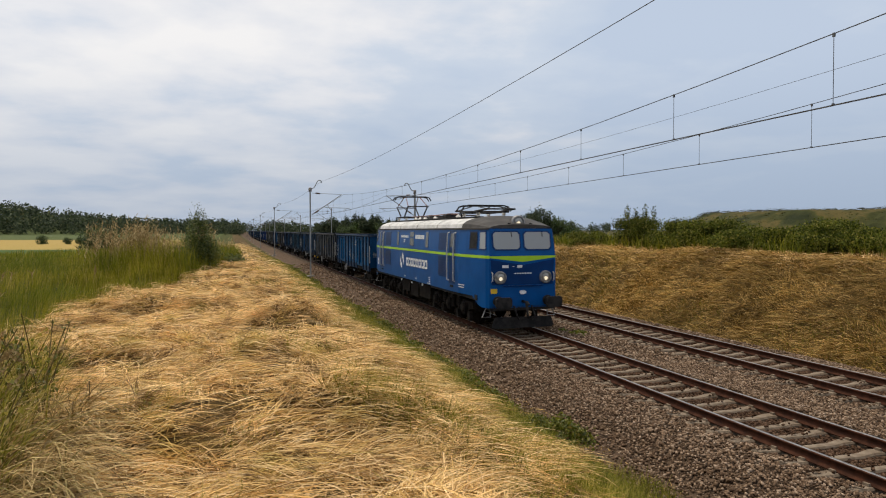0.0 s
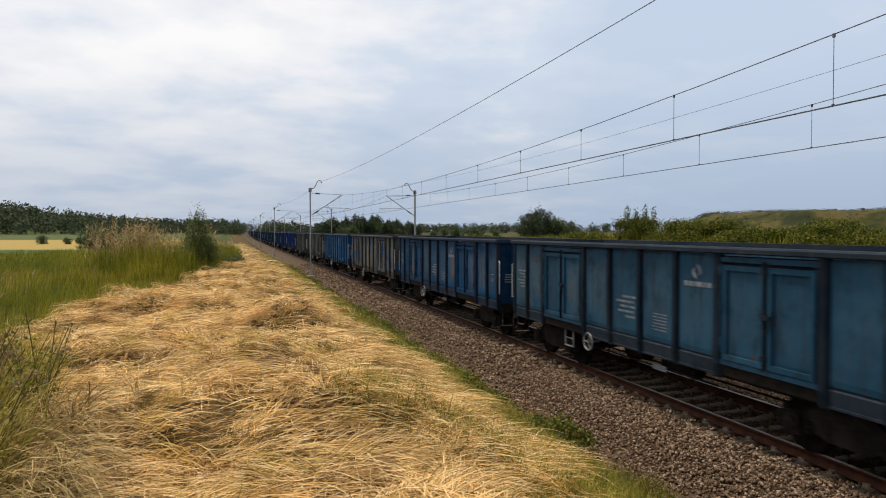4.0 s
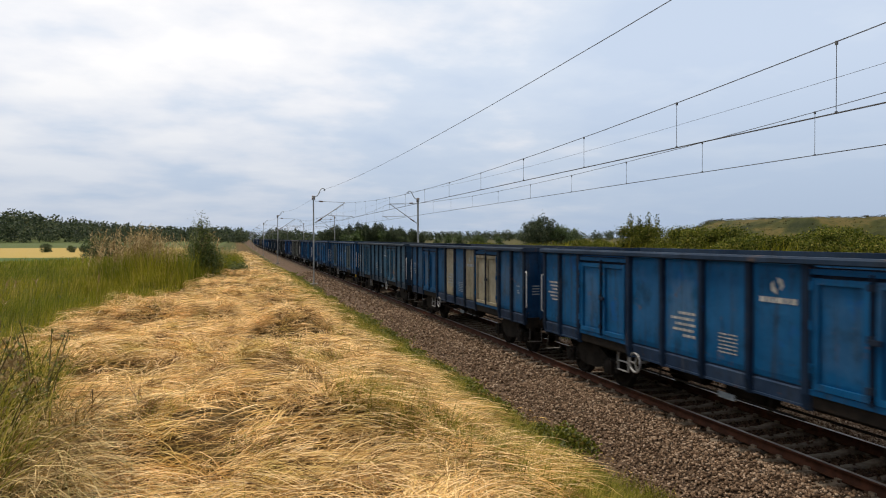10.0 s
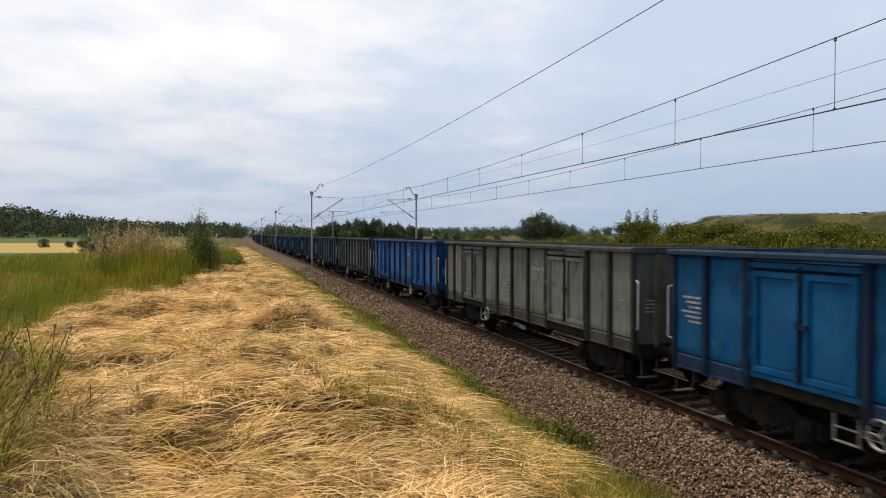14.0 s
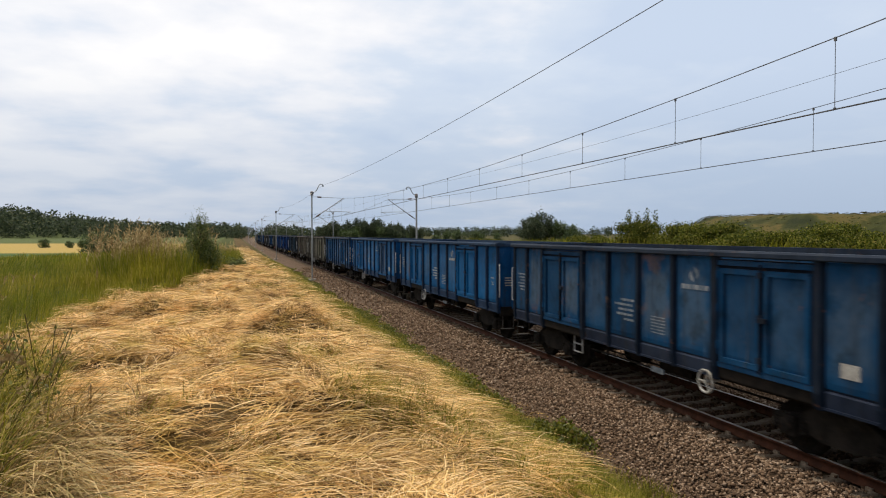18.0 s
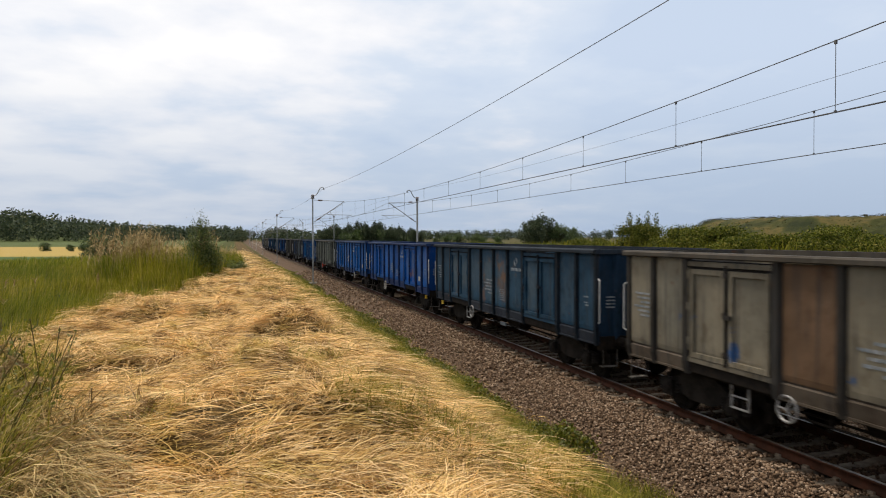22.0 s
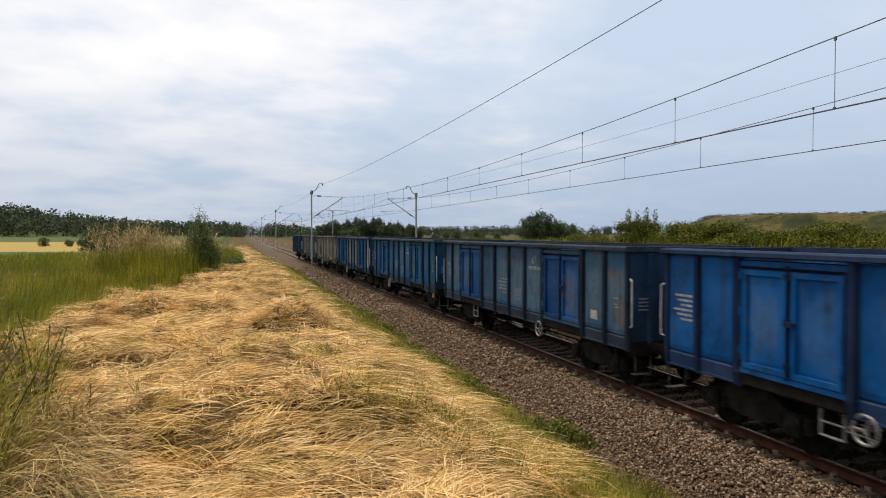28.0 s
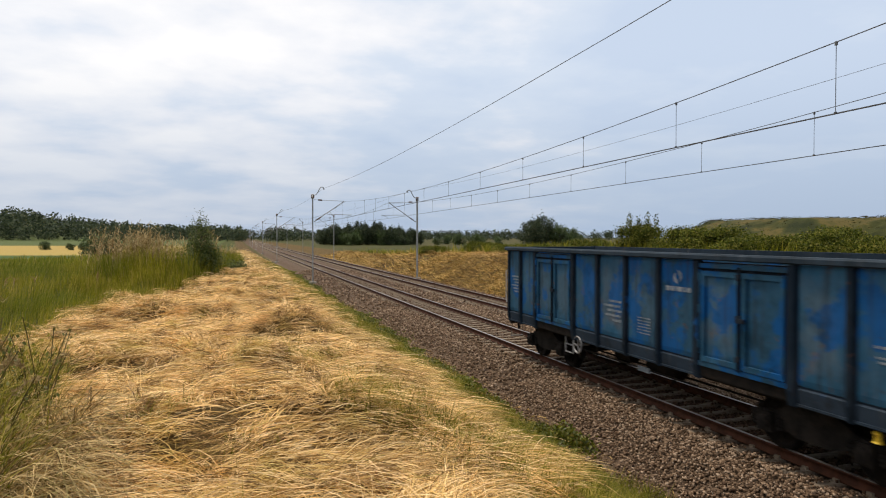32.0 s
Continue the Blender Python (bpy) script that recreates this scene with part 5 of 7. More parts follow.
def build_loco():
    loco = thing("electric_locomotive", "blue and lime striped electric locomotive with pale roof, headlights lit", "locomotive")
    ys = (FRONT,) + STATIONS + (REAR,)
    secs = []
    for y in ys:
        lv = (skirt(y), 1.2, 1.9, 2.5, 3.38)
        left = [(-side_at(y, z), nose(y, z), z) for z in lv]
        secs.append(left + [(-x, q, z) for x, q, z in reversed(left)])
    body = loft("body", secs, M_BLUE, loco, "glossy blue steel body")
    # darker nose field and door surrounds are parts of their own below
    def roof_sec(y):
        e = from_end(y)
        h = 0.08 + 0.37 * float(ease(e, -0.6, 1.9))
        w = side_at(y, 3.38) - 0.02
        yy = nose(y, 3.38)
        return [(w * math.cos(a), yy, 3.39 + h * math.sin(a) ** 0.8) for a in [math.pi * (1 - k / 12) for k in range(13)]]
    marks = (FRONT, 2.4, 5.4, 8.5, 11.6, 14.2, 16.5, REAR)
    for i, (a, b) in enumerate(zip(marks, marks[1:])):
        n = 8 if i in (0, 6) else 3
        qs = [a + (b - a) * k / n for k in range(n + 1)]
        loft("roof_panel", [roof_sec(q) for q in qs], M_CAP if i in (0, 6) else M_ROOF, loco, "dark grey roof end" if i in (0, 6) else "pale grey roof section")
        if 0 < i < 6:
            sm = []
            for q in (b - 0.03, b + 0.03):
                sm.append([(x * 1.004, q, 3.39 + (z - 3.39) * 1.02 + 0.012) for x, _, z in roof_sec(q)])
            loft("roof_joint", sm, M_CAP, loco, caps=False)
    for s in (-1, 1):
        bm = bmesh.new()
        prev = None
        for q in ys:
            w = side_at(q, 3.38)
            r = [bm.verts.new((s * x, nose(q, 3.38), z)) for x, z in ((w - 0.02, 3.35), (w + 0.03, 3.35), (w + 0.03, 3.40), (w - 0.02, 3.41))]
            if prev:
                for i in range(4):
                    bm.faces.new((prev[i], prev[(i + 1) % 4], r[(i + 1) % 4], r[i]))
            prev = r
        part("gutter", bm, M_CAP, loco)
        side_patch(FRONT, REAR, 2.41, 2.505, 0.004, "stripe", M_LIME, loco, "lime green waist stripe", side=s)
    for rear in (False, True):
        end_patch([(-1.17, 2.43), (0, 2.29), (1.17, 2.43), (1.17, 2.49), (-1.17, 2.49)], 0.006, "nose_stripe", M_LIME, loco, "lime green stripe dipping to a point", rear)
        end_patch([(-1.08, 1.55), (1.08, 1.55), (1.12, 2.37), (0, 2.19), (-1.12, 2.37)], 0.003, "nose_panel", M_DEEP, loco, "darker blue nose field", rear)
        for s in (-1, 1):
            x0, x1 = (0.09, 1.0) if s > 0 else (-1.0, -0.09)
            fr = end_patch(rounded(x0 - 0.05, x1 + 0.05, 2.66, 3.31, 0.1), 0.012, "windscreen_frame", M_DEEP, loco, "", rear)
            end_patch(rounded(x0, x1, 2.71, 3.27, 0.08), 0.018, "windscreen", M_GLASS, fr, "pale reflecting cab windscreen", rear)
            wy = REAR - 0.1 if rear else FRONT + 0.1
            d = 1 if rear else -1
            part("wiper", tube(bmesh.new(), ((x0 + 0.62, wy + d * 0.02 + 0.0, 3.28), (x0 + 0.7, wy - d * 0.03, 2.85)), 0.012, 5), M_BLACK, fr)
            lamp_y = REAR if rear else FRONT
            round_lamp(loco, s * 0.8, lamp_y, 1.79, 0.19, d)
            gh = bmesh.new()
            tube(gh, ((s * 1.08, lamp_y, 1.66), (s * 1.08, lamp_y + d * 0.07, 1.69), (s * 1.08, lamp_y + d * 0.07, 1.93), (s * 1.08, lamp_y, 1.96)), 0.018, 6)
            part("grab_rail", gh, M_RAILING, loco, "white grab rail")
            bf = bmesh.new()
            turned(bf, (s * 0.875, lamp_y - d * 0.05, 1.02), (0, d, 0), ((0, 0.17), (0.1, 0.17), (0.12, 0.12), (0.5, 0.12)), 14)
            prism(bf, [(s * 0.875 + u, 1.02 + v) for u, v in rounded(-0.27, 0.27, -0.17, 0.17, 0.06)], lamp_y + d * 0.5, lamp_y + d * 0.58, "xz")
            part("buffer", bf, M_BLACK, loco, "black rectangular buffer")
            st = bmesh.new()
            tube(st, ((s * 1.14, lamp_y - d * 0.3, 0.85), (s * 1.3, lamp_y - d * 0.3, 0.48), (s * 1.02, lamp_y - d * 0.3, 0.48), (s * 1.02, lamp_y - d * 0.3, 0.85)), 0.022, 5)
            part("step", st, M_HANDLE, loco)
        ly, d = (REAR, 1) if rear else (FRONT, -1)
        round_lamp(loco, 0.0, ly - d * 0.42, 3.6, 0.2, d, "roof_headlight")
        hs = bmesh.new()
        turned(hs, (0, ly - d * 0.45, 3.6), (0, -d, 0), ((0, 0.19), (0.25, 0.18), (0.7, 0.1)), 14)
        part("lamp_housing", hs, M_CAP, loco)
        for s in (-1, 1):
            hn = bmesh.new()
            turned(hn, (s * 0.38, ly - d * 0.35, 3.5), (0, d, 0), ((-0.2, 0.04), (0, 0.05), (0.1, 0.075)), 10)
            part("horn", hn, M_BLACK, loco)
        bb = bmesh.new()
        box(bb, -1.15, 1.15, min(ly, ly - d * 0.3), max(ly, ly - d * 0.3), 0.72, 0.86)
        part("buffer_beam", bb, M_BLACK, loco)
        cp = bmesh.new()
        tube(cp, ((0, ly, 1.0), (0, ly + d * 0.35, 1.0), (0.03, ly + d * 0.42, 0.92)), 0.05, 6)
        tube(cp, ((0, ly + d * 0.3, 0.98), (0, ly + d * 0.4, 0.62), (0.04, ly + d * 0.35, 0.5)), 0.04, 6)
        for s in (-0.3, 0.32):
            tube(cp, ((s, ly, 0.85), (s, ly + d * 0.25, 0.55), (s * 0.7, ly + d * 0.2, 0.42)), 0.03, 6)
        part("coupling", cp, M_BLACK, loco)
        pl = bmesh.new()
        prism(pl, ((-1.1, 0.2), (-1.0, 0.14), (1.0, 0.14), (1.1, 0.2), (0.98, 0.5), (-0.98, 0.5)), ly + d * 0.02, ly + d * 0.05, "xz")
        part("rail_guard", pl, M_BLACK, loco, "dusty dark rail guard plate")
        end_patch(rounded(-1.12, -0.9, 1.27, 1.43, 0.02), 0.02, "lamp_plate", M_YELLOW, loco, "small yellow plate", rear)
        end_patch(rounded(-0.12, 0.12, 1.24, 1.36, 0.05), 0.02, "badge", M_WHITE, loco, "small oval badge", rear)
        end_patch(rounded(-0.7, 0.7, 1.5, 1.53, 0.01), 0.05, "ledge", M_DEEP, loco, "", rear)
        for x0, x1, z0, z1 in ((-0.72, -0.5, 2.1, 2.19), (-0.36, -0.31, 2.13, 2.155), (-0.2, -0.02, 2.1, 2.19)) + tuple((-0.3 + 0.09 * k, -0.24 + 0.09 * k, 1.9, 1.94) for k in range(7)):
            end_patch([(x0, z0), (x1, z0), (x1, z1), (x0, z1)], 0.008, "lettering", M_WHITE, loco, "", rear)
    # near and far sides: windows, doors, vents
    for s in (-1, 1):
        def win(y0, y1, z0, z1, mat=M_GRILLE, label="", m=0.04, frame_mat=M_DEEP):
            f = side_patch(y0 - m, y1 + m, z0 - m, z1 + m, 0.008, "window_frame", frame_mat, loco, "", side=s)
            side_patch(y0, y1, z0, z1, 0.014, "window", mat, f, label, side=s)
        win(0.45, 0.85, 2.72, 3.26, M_GLASS, "pale quarter window")
        # no opening in the shell: a black panel paints the unlit cab behind it
        win(1.08, 1.6, 2.72, 3.26, M_BLACK, "open dark cab window")
        win(LOCO - 0.85, LOCO - 0.45, 2.72, 3.26, M_GLASS, "pale quarter window")
        win(LOCO - 1.6, LOCO - 1.08, 2.72, 3.26, M_GRILLE, "grey cab window")
        for y0, y1 in ((11.64, 11.98), (6.47, 6.86)):
            win(y0, y1, 2.64, 3.26, M_GRILLE, "grey machine room window", 0.02, M_BLUE)
        for z0, z1 in ((2.66, 2.98), (3.04, 3.26)):
            win(8.8, 9.5, z0, z1, M_GRILLE, "grey slatted vent", 0.02, M_BLUE)
        for d0 in (2.9, 14.9):
            dr = side_patch(d0, d0 + 0.72, 1.4, 3.3, 0.003, "door", M_DEEP, loco, "recessed blue side door", side=s)
            side_patch(d0 + 0.14, d0 + 0.58, 2.72, 3.22, 0.008, "door_window", M_GRILLE, dr, "grey door window", side=s)
            for q in (d0 - 0.02, d0 + 0.74):
                hr = bmesh.new()
                tube(hr, ((s * 1.5, q, 1.5), (s * 1.57, q, 1.53), (s * 1.57, q, 2.55), (s * 1.53, q, 3.22), (s * 1.46, q, 3.25)), 0.028, 6)
                part("handrail", hr, M_RAILING, dr, "pale vertical handrail")
            ft = boxes((s * 1.40, s * 1.52, d0 + 0.2, d0 + 0.55, 1.28, 1.36))
            part("footstep", ft, M_BLACK, dr)
        for y0, y1 in ((3.88, 4.98), (13.35, 14.6)):
            for z0, z1 in ((1.6, 2.37), (2.58, 3.24)):
                v = side_patch(y0, y1, z0, z1, 0.006, "vent_panel", M_DEEP, loco, "dark blue louvred vent panel", side=s)
                n = 9
                for k in range(n):
                    zz = z0 + (z1 - z0) * (k + 0.5) / n
                    side_patch(y0 + 0.05, y1 - 0.05, zz - 0.012, zz + 0.012, 0.016, "louvre", M_DEEP, v, side=s)
    # marks on the near side
    def side_bars(rows, label=""):
        for y, z, w, h in rows:
            side_patch(y, y + w, z, z + h, 0.006, "lettering", M_WHITE, loco, label)
    side_bars([(7.1 + 0.19 * k + (0.06 if k < 4 else 0), 2.96, 0.15, 0.17) for k in range(8)], "white block lettering")
    side_bars([(9.85 + 0.13 * k, 3.0, 0.09, 0.1) for k in range(11)] + [(10.4, 2.87, 0.3, 0.04), (10.45, 2.79, 0.2, 0.04)])
    # large plain roundel and blocks where the operator's mark is painted
    bm = bmesh.new()
    swoosh(bm, 10.92, 1.93, 0.37, 1.505)
    part("emblem", bm, M_WHITE, loco, "large white two-piece emblem")
    for k, (y, w) in enumerate(((9.75, 0.34), (9.32, 0.34), (8.9, 0.34), (8.45, 0.36), (8.0, 0.36), (7.52, 0.38), (7.05, 0.38), (6.55, 0.42))):
        bm = bmesh.new()
        z0, z1 = 1.74, 2.1
        t = 0.085
        for u0, u1, v0, v1 in ((0, t, z0, z1), (w - t, w, z0, z1), (t, w - t, z1 - t, z1), (t, w - t, z0, z0 + t)):
            box(bm, -1.504, -1.509, y + u0, y + u1, v0, v1)
        part("lettering", bm, M_WHITE, loco, "large white block shapes")
    side_bars([(6.1 + 0.02 * k, 1.17 + 0.08 * k, 0.2, 0.03) for k in range(4)] + [(6.35, 1.17, 0.22, 0.03), (8.3, 1.22, 0.14, 0.07), (10.3, 1.22, 0.12, 0.06), (2.0, 1.42, 0.5, 0.03), (2.02, 1.34, 0.46, 0.03)])
    sq = side_patch(16.45, 16.95, 1.5, 1.84, 0.008, "notice_plate", M_WHITE, loco, "white notice plate")
    side_patch(16.52, 16.88, 1.63, 1.68, 0.012, "notice_bar", M_BUFF, sq)
    # underframe boxes
    for y0, y1, z0, z1 in ((6.6, 8.3, 0.5, 1.13), (8.5, 9.8, 0.42, 1.13), (10.0, 11.4, 0.55, 1.13)):
        for s in (-1, 1):
            part("equipment_box", boxes((s * 0.7, s * 1.36, y0, y1, z0, z1)), M_UNDER, loco)
    part("frame_floor", boxes((-1.35, 1.35, 1.0, LOCO - 1.0, 1.0, 1.18)), M_BLACK, loco)
    side_bars([(7.3, 1.02, 0.1, 0.08), (11.0, 1.0, 0.1, 0.08), (9.1, 1.0, 0.1, 0.05)])
    # roof gear
    pantograph(loco, 14.9, 1.0)
    pantograph(loco, 4.0, 0.0)
    for y, x, sx, sy, sz in ((7.2, -0.2, 0.4, 0.5, 0.12), (8.3, 0.15, 0.28, 0.5, 0.18), (9.9, 0.0, 0.5, 0.35, 0.12), (11.3, 0.0, 0.4, 0.5, 0.1)):
        bm = bmesh.new()
        z0 = 3.78
        prism(bm, [(x + u, z0 + v) for u, v in rounded(-sx, sx, 0.0, sz + 0.1, 0.06)], y - sy / 2, y + sy / 2, "xz")
        part("roof_box", bm, M_BLACK if y < 8 else M_CAP, loco)
    for y in (6.0, 7.9, 9.3, 10.3, 11.0, 11.9, 12.7):
        bm = bmesh.new()
        turned(bm, (-0.35, y, 3.76), (0, 0, 1), ((0, 0.06), (0.04, 0.11), (0.08, 0.07), (0.12, 0.11), (0.16, 0.06), (0.22, 0.03)), 10)
        part("insulator", bm, M_PORCELAIN, loco)
    part("roof_cable", tube(bmesh.new(), [(-0.35, y, 3.99 + 0.02 * (i % 2)) for i, y in enumerate((6.0, 7.9, 9.3, 10.3, 11.0, 11.9, 12.7, 13.6))], 0.022, 5), M_COPPER, loco)
    part("roof_cable", tube(bmesh.new(), ((0.3, 5.6, 3.92), (0.25, 7.0, 3.96), (0.3, 8.6, 4.0), (0.2, 9.8, 3.94)), 0.03, 5), M_BLACK, loco)
    for x in (-0.75, 0.75):
        part("roof_walkway", boxes((x - 0.16, x + 0.16, 2.4, 15.9, 3.78, 3.82)), M_BLACK, loco)
    for y in (4.25, 13.85):
        loco_bogie(loco, y)
    return loco


LOCOMOTIVE = build_loco()
LOCO_START = 20.1


# ---- straw, grass and stones ----
def ribbons(P, turn, length, width, rise, droop, n=3, lean=0.0, sway=0.5):
    """Flat blades along curved paths: arrays of start points, headings, lengths and widths. rise: slope at the root; droop: how far it bends down."""
    m = len(P)
    t = np.linspace(0, 1, n + 1)
    bendy = (RNG.random(m) - 0.5) * sway
    a = turn[:, None] + bendy[:, None] * t[None]
    step = length[:, None] / n
    dx = np.cos(a) * step
    dy = np.sin(a) * step
    slope = rise[:, None] - droop[:, None] * t[None]
    dz = np.sin(slope) * step
    c = np.cos(slope)
    X = P[:, :1] + np.concatenate((np.zeros((m, 1)), np.cumsum((dx * c)[:, :-1], 1)), 1)
    Y = P[:, 1:2] + np.concatenate((np.zeros((m, 1)), np.cumsum((dy * c)[:, :-1], 1)), 1)
    Z = P[:, 2:] + np.concatenate((np.zeros((m, 1)), np.cumsum(dz[:, :-1], 1)), 1)
    roll = lean * (RNG.random(m) - 0.5)
    wx, wy, wz = -np.sin(turn) * np.cos(roll), np.cos(turn) * np.cos(roll), np.sin(roll)
    taper = np.minimum(1.0, 1.25 - t)[None, :] * width[:, None] * 0.5
    L = np.stack((X - wx[:, None] * taper, Y - wy[:, None] * taper, Z - wz[:, None] * taper), -1)
    R = np.stack((X + wx[:, None] * taper, Y + wy[:, None] * taper, Z + wz[:, None] * taper), -1)
    V = np.stack((L, R), 2).reshape(m, -1, 3)
    base = (np.arange(m) * 2 * (n + 1))[:, None]
    k = np.arange(n)[None] * 2
    Q = np.stack((base + k, base + k + 1, base + k + 3, base + k + 2), -1)
    return V.reshape(-1, 3), Q.reshape(-1, 4)


def scattered(n, x0, x1, y0, y1, keep=None, power=1.0):
    """Places on the ground, denser towards the near end."""
    x = x0 + (x1 - x0) * RNG.random(n)
    y = y0 + (y1 - y0) * RNG.random(n) ** power
    if keep is not None:
        ok = keep(x, y)
        x, y = x[ok], y[ok]
    return x, y


def joined(parts):
    V, Q, o = [], [], 0
    for v, q in parts:
        V.append(v)
        Q.append(q + o)
        o += len(v)
    return np.concatenate(V), np.concatenate(Q)


def seen(x, y):
    """Inside the wedge of land before the camera, with a margin."""
    a = np.degrees(np.arctan2(x + 9.11, y))
    return (a > 16.9 - 36) & (a < 16.9 + 36)


def lie(x, y):
    """The way the cut stalks lie: across the bank in waves, down the slope further right."""
    flat = (lumps(x, y, 2.2, 11) - 0.5) * 3.2 + (lumps(x, y, 0.7, 13) - 0.5) * 3.0
    tipped = -0.45 + (lumps(x, y, 1.1, 15) - 0.5) * 3.0
    k = ease(x, -8.2, -6.6)
    return flat * (1 - k) + tipped * k


def swathes(cx, cy, way, m, w, ln):
    """Bundles of m stalks each, lying one way."""
    k = len(cx)
    c = np.repeat(np.arange(k), m)
    q = k * m
    h, wd, ar, up_by = way[c], (0.05 + 0.12 * RNG.random(k))[c], (RNG.random(k) ** 1.5)[c], (0.02 + 0.09 * RNG.random(k))[c]
    side, along = RNG.normal(size=q) * wd, (RNG.random(q) - 0.75) * 0.4
    x = cx[c] + np.cos(h) * along - np.sin(h) * side
    y = cy[c] + np.sin(h) * along + np.cos(h) * side
    P = np.stack((x, y, land(x, y) + up_by + 0.05 * RNG.random(q)), -1)
    rise = 0.06 + 0.55 * ar * (0.5 + RNG.random(q))
    return ribbons(P, h + RNG.normal(size=q) * 0.24, ln * (0.5 + 0.75 * RNG.random(q)), w * (0.65 + 0.7 * RNG.random(q)), rise, rise * 2.0 + 0.2, 4, 2.0, 0.8)


def straw_cover():
    def keep(x, y):
        thin = np.interp(x + 1.1 * (lumps(x, y, 1.0, 61) - 0.5), (-7.8, -7.0, -6.2, -5.4, -4.7, -4.2), (1, 0.7, 0.36, 0.14, 0.04, 0.0))
        return seen(x, y) & (x > hay_edge(y) - 0.5 * lumps(x, y, 1.1, 21)) & (RNG.random(len(x)) < thin)
    out = []
    # loose stalks
    for n, y0, y1, w, ln in ((52000, 3.2, 9.0, 0.0052, 0.30), (46000, 8.5, 18.0, 0.0074, 0.34), (34000, 17.0, 38.0, 0.0125, 0.42), (12000, 36.0, 110.0, 0.028, 0.9)):
        x, y = scattered(n, -13.4, -3.6, y0, y1, lambda x, y: keep(x, y) & (RNG.random(len(x)) < 0.24 + 1.1 * lumps(x, y, 0.42, 63)))
        m = len(x)
        flow = lie(x, y) + RNG.normal(size=m) * 0.7 + np.where(RNG.random(m) < 0.4, math.pi, 0)
        clump = lumps(x, y, 0.5, 17) ** 1.6 * 1.5
        P = np.stack((x, y, land(x, y) + 0.01 + 0.12 * RNG.random(m) * clump), -1)
        rise = 0.08 + 0.8 * RNG.random(m) ** 1.4 * clump
        out.append(ribbons(P, flow, ln * (0.45 + RNG.random(m)) * np.interp(x, (-8, -5.5), (1, 0.7)), w * (0.6 + 0.8 * RNG.random(m)), rise, rise * 2.1 + 0.15, 3, 2.2, 1.6))
    # swathes: stalks that lie together in bundles, one over another
    for n, m, y0, y1, w, ln in ((1150, 34, 3.2, 9.0, 0.0056, 0.56), (1350, 32, 8.5, 18.0, 0.0078, 0.58), (1100, 26, 17.0, 38.0, 0.0135, 0.66)):
        cx, cy = scattered(n, -13.2, -3.7, y0, y1, lambda x, y: keep(x, y) & (lumps(x, y, 0.55, 67) > 0.2))
        k = len(cx)
        way = lie(cx, cy) + RNG.normal(size=k) * np.interp(cx, (-9.0, -7.5), (0.55, 0.85)) + np.where(RNG.random(k) < 0.3, math.pi, 0)
        out.append(swathes(cx, cy, way, m, w, ln))
    # the same cover goes on round and behind the viewpoint
    x, y = scattered(12000, -12.4, -5.6, -7.0, 3.6)
    m = len(x)
    P = np.stack((x, y, land(x, y) + 0.01 + 0.08 * RNG.random(m)), -1)
    rise = 0.08 + 0.5 * RNG.random(m)
    out.append(ribbons(P, RNG.random(m) * math.tau, 0.4 * (0.45 + RNG.random(m)), 0.013 * (0.6 + 0.8 * RNG.random(m)), rise, rise * 2.1 + 0.15, 2, 2.2, 1.9))
    # tufts raked up on the heaps
    for n, y0, y1, w, ln in ((120, 3.6, 11, 0.0056, 0.42), (150, 10, 24, 0.008, 0.42)):
        hx, hy = scattered(n, -12.2, -5.6, y0, y1, lambda x, y: seen(x, y) & (x > hay_edge(y) + 0.4))
        own = [(ax + 0.6 * aw * (RNG.random() - 0.5) * 2, ay + 0.5 * ad * (RNG.random() - 0.5) * 2) for ax, ay, aw, ad, _ in HEAPS for _ in range(5) if y0 <= ay < y1]
        for cx, cy in own + list(zip(hx, hy)):
            m = 56
            a0 = RNG.random() * math.tau
            r = (RNG.random(m) - 0.5) * (0.5 + 0.5 * RNG.random())
            x, y = cx + np.cos(a0) * r + RNG.normal(size=m) * 0.07, cy + np.sin(a0) * r + RNG.normal(size=m) * 0.07
            P = np.stack((x, y, land(x, y) + 0.02 + 0.06 * RNG.random(m)), -1)
            turn = a0 + math.pi / 2 + RNG.normal(size=m) * 0.45 + np.where(RNG.random(m) < 0.3, math.pi, 0)
            rise = 0.25 + 0.6 * RNG.random(m)
            out.append(ribbons(P, turn, ln * (0.4 + 0.7 * RNG.random(m)), w * (0.7 + 0.7 * RNG.random(m)), rise, rise * 2.0 + 0.3, 3, 2.0, 1.0))
    V, Q = joined(out)
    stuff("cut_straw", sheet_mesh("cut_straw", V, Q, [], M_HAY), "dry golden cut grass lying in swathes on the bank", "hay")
    # stubble that stands through the swathes and the greener foot of the slope
    out = []
    for n, x0, x1, y0, y1, w, h in ((30000, -12.0, -6.0, 3.4, 18, 0.006, 0.2), (110000, -8.6, -3.4, 5, 30, 0.008, 0.24), (26000, -6.8, -3.5, 28, 90, 0.024, 0.28)):
        x, y = scattered(n, x0, x1, y0, y1, lambda x, y: seen(x, y) & (x > hay_edge(y)) & (lumps(x, y, 0.9, 31) > np.interp(x, (-12, -9.6, -8.6, -7.4, -6.4, -5.4, -4.2, -3.4), (0.74, 0.60, 0.56, 0.48, 0.30, 0.16, 0.2, 0.75))))
        m = len(x)
        P = np.stack((x, y, land(x, y)), -1)
        out.append(ribbons(P, RNG.random(m) * math.tau, h * (0.5 + RNG.random(m)), w * (0.6 + 0.8 * RNG.random(m)), 0.5 + 0.8 * RNG.random(m), 0.9 * RNG.random(m), 2, 1.4))
    V, Q = joined(out)
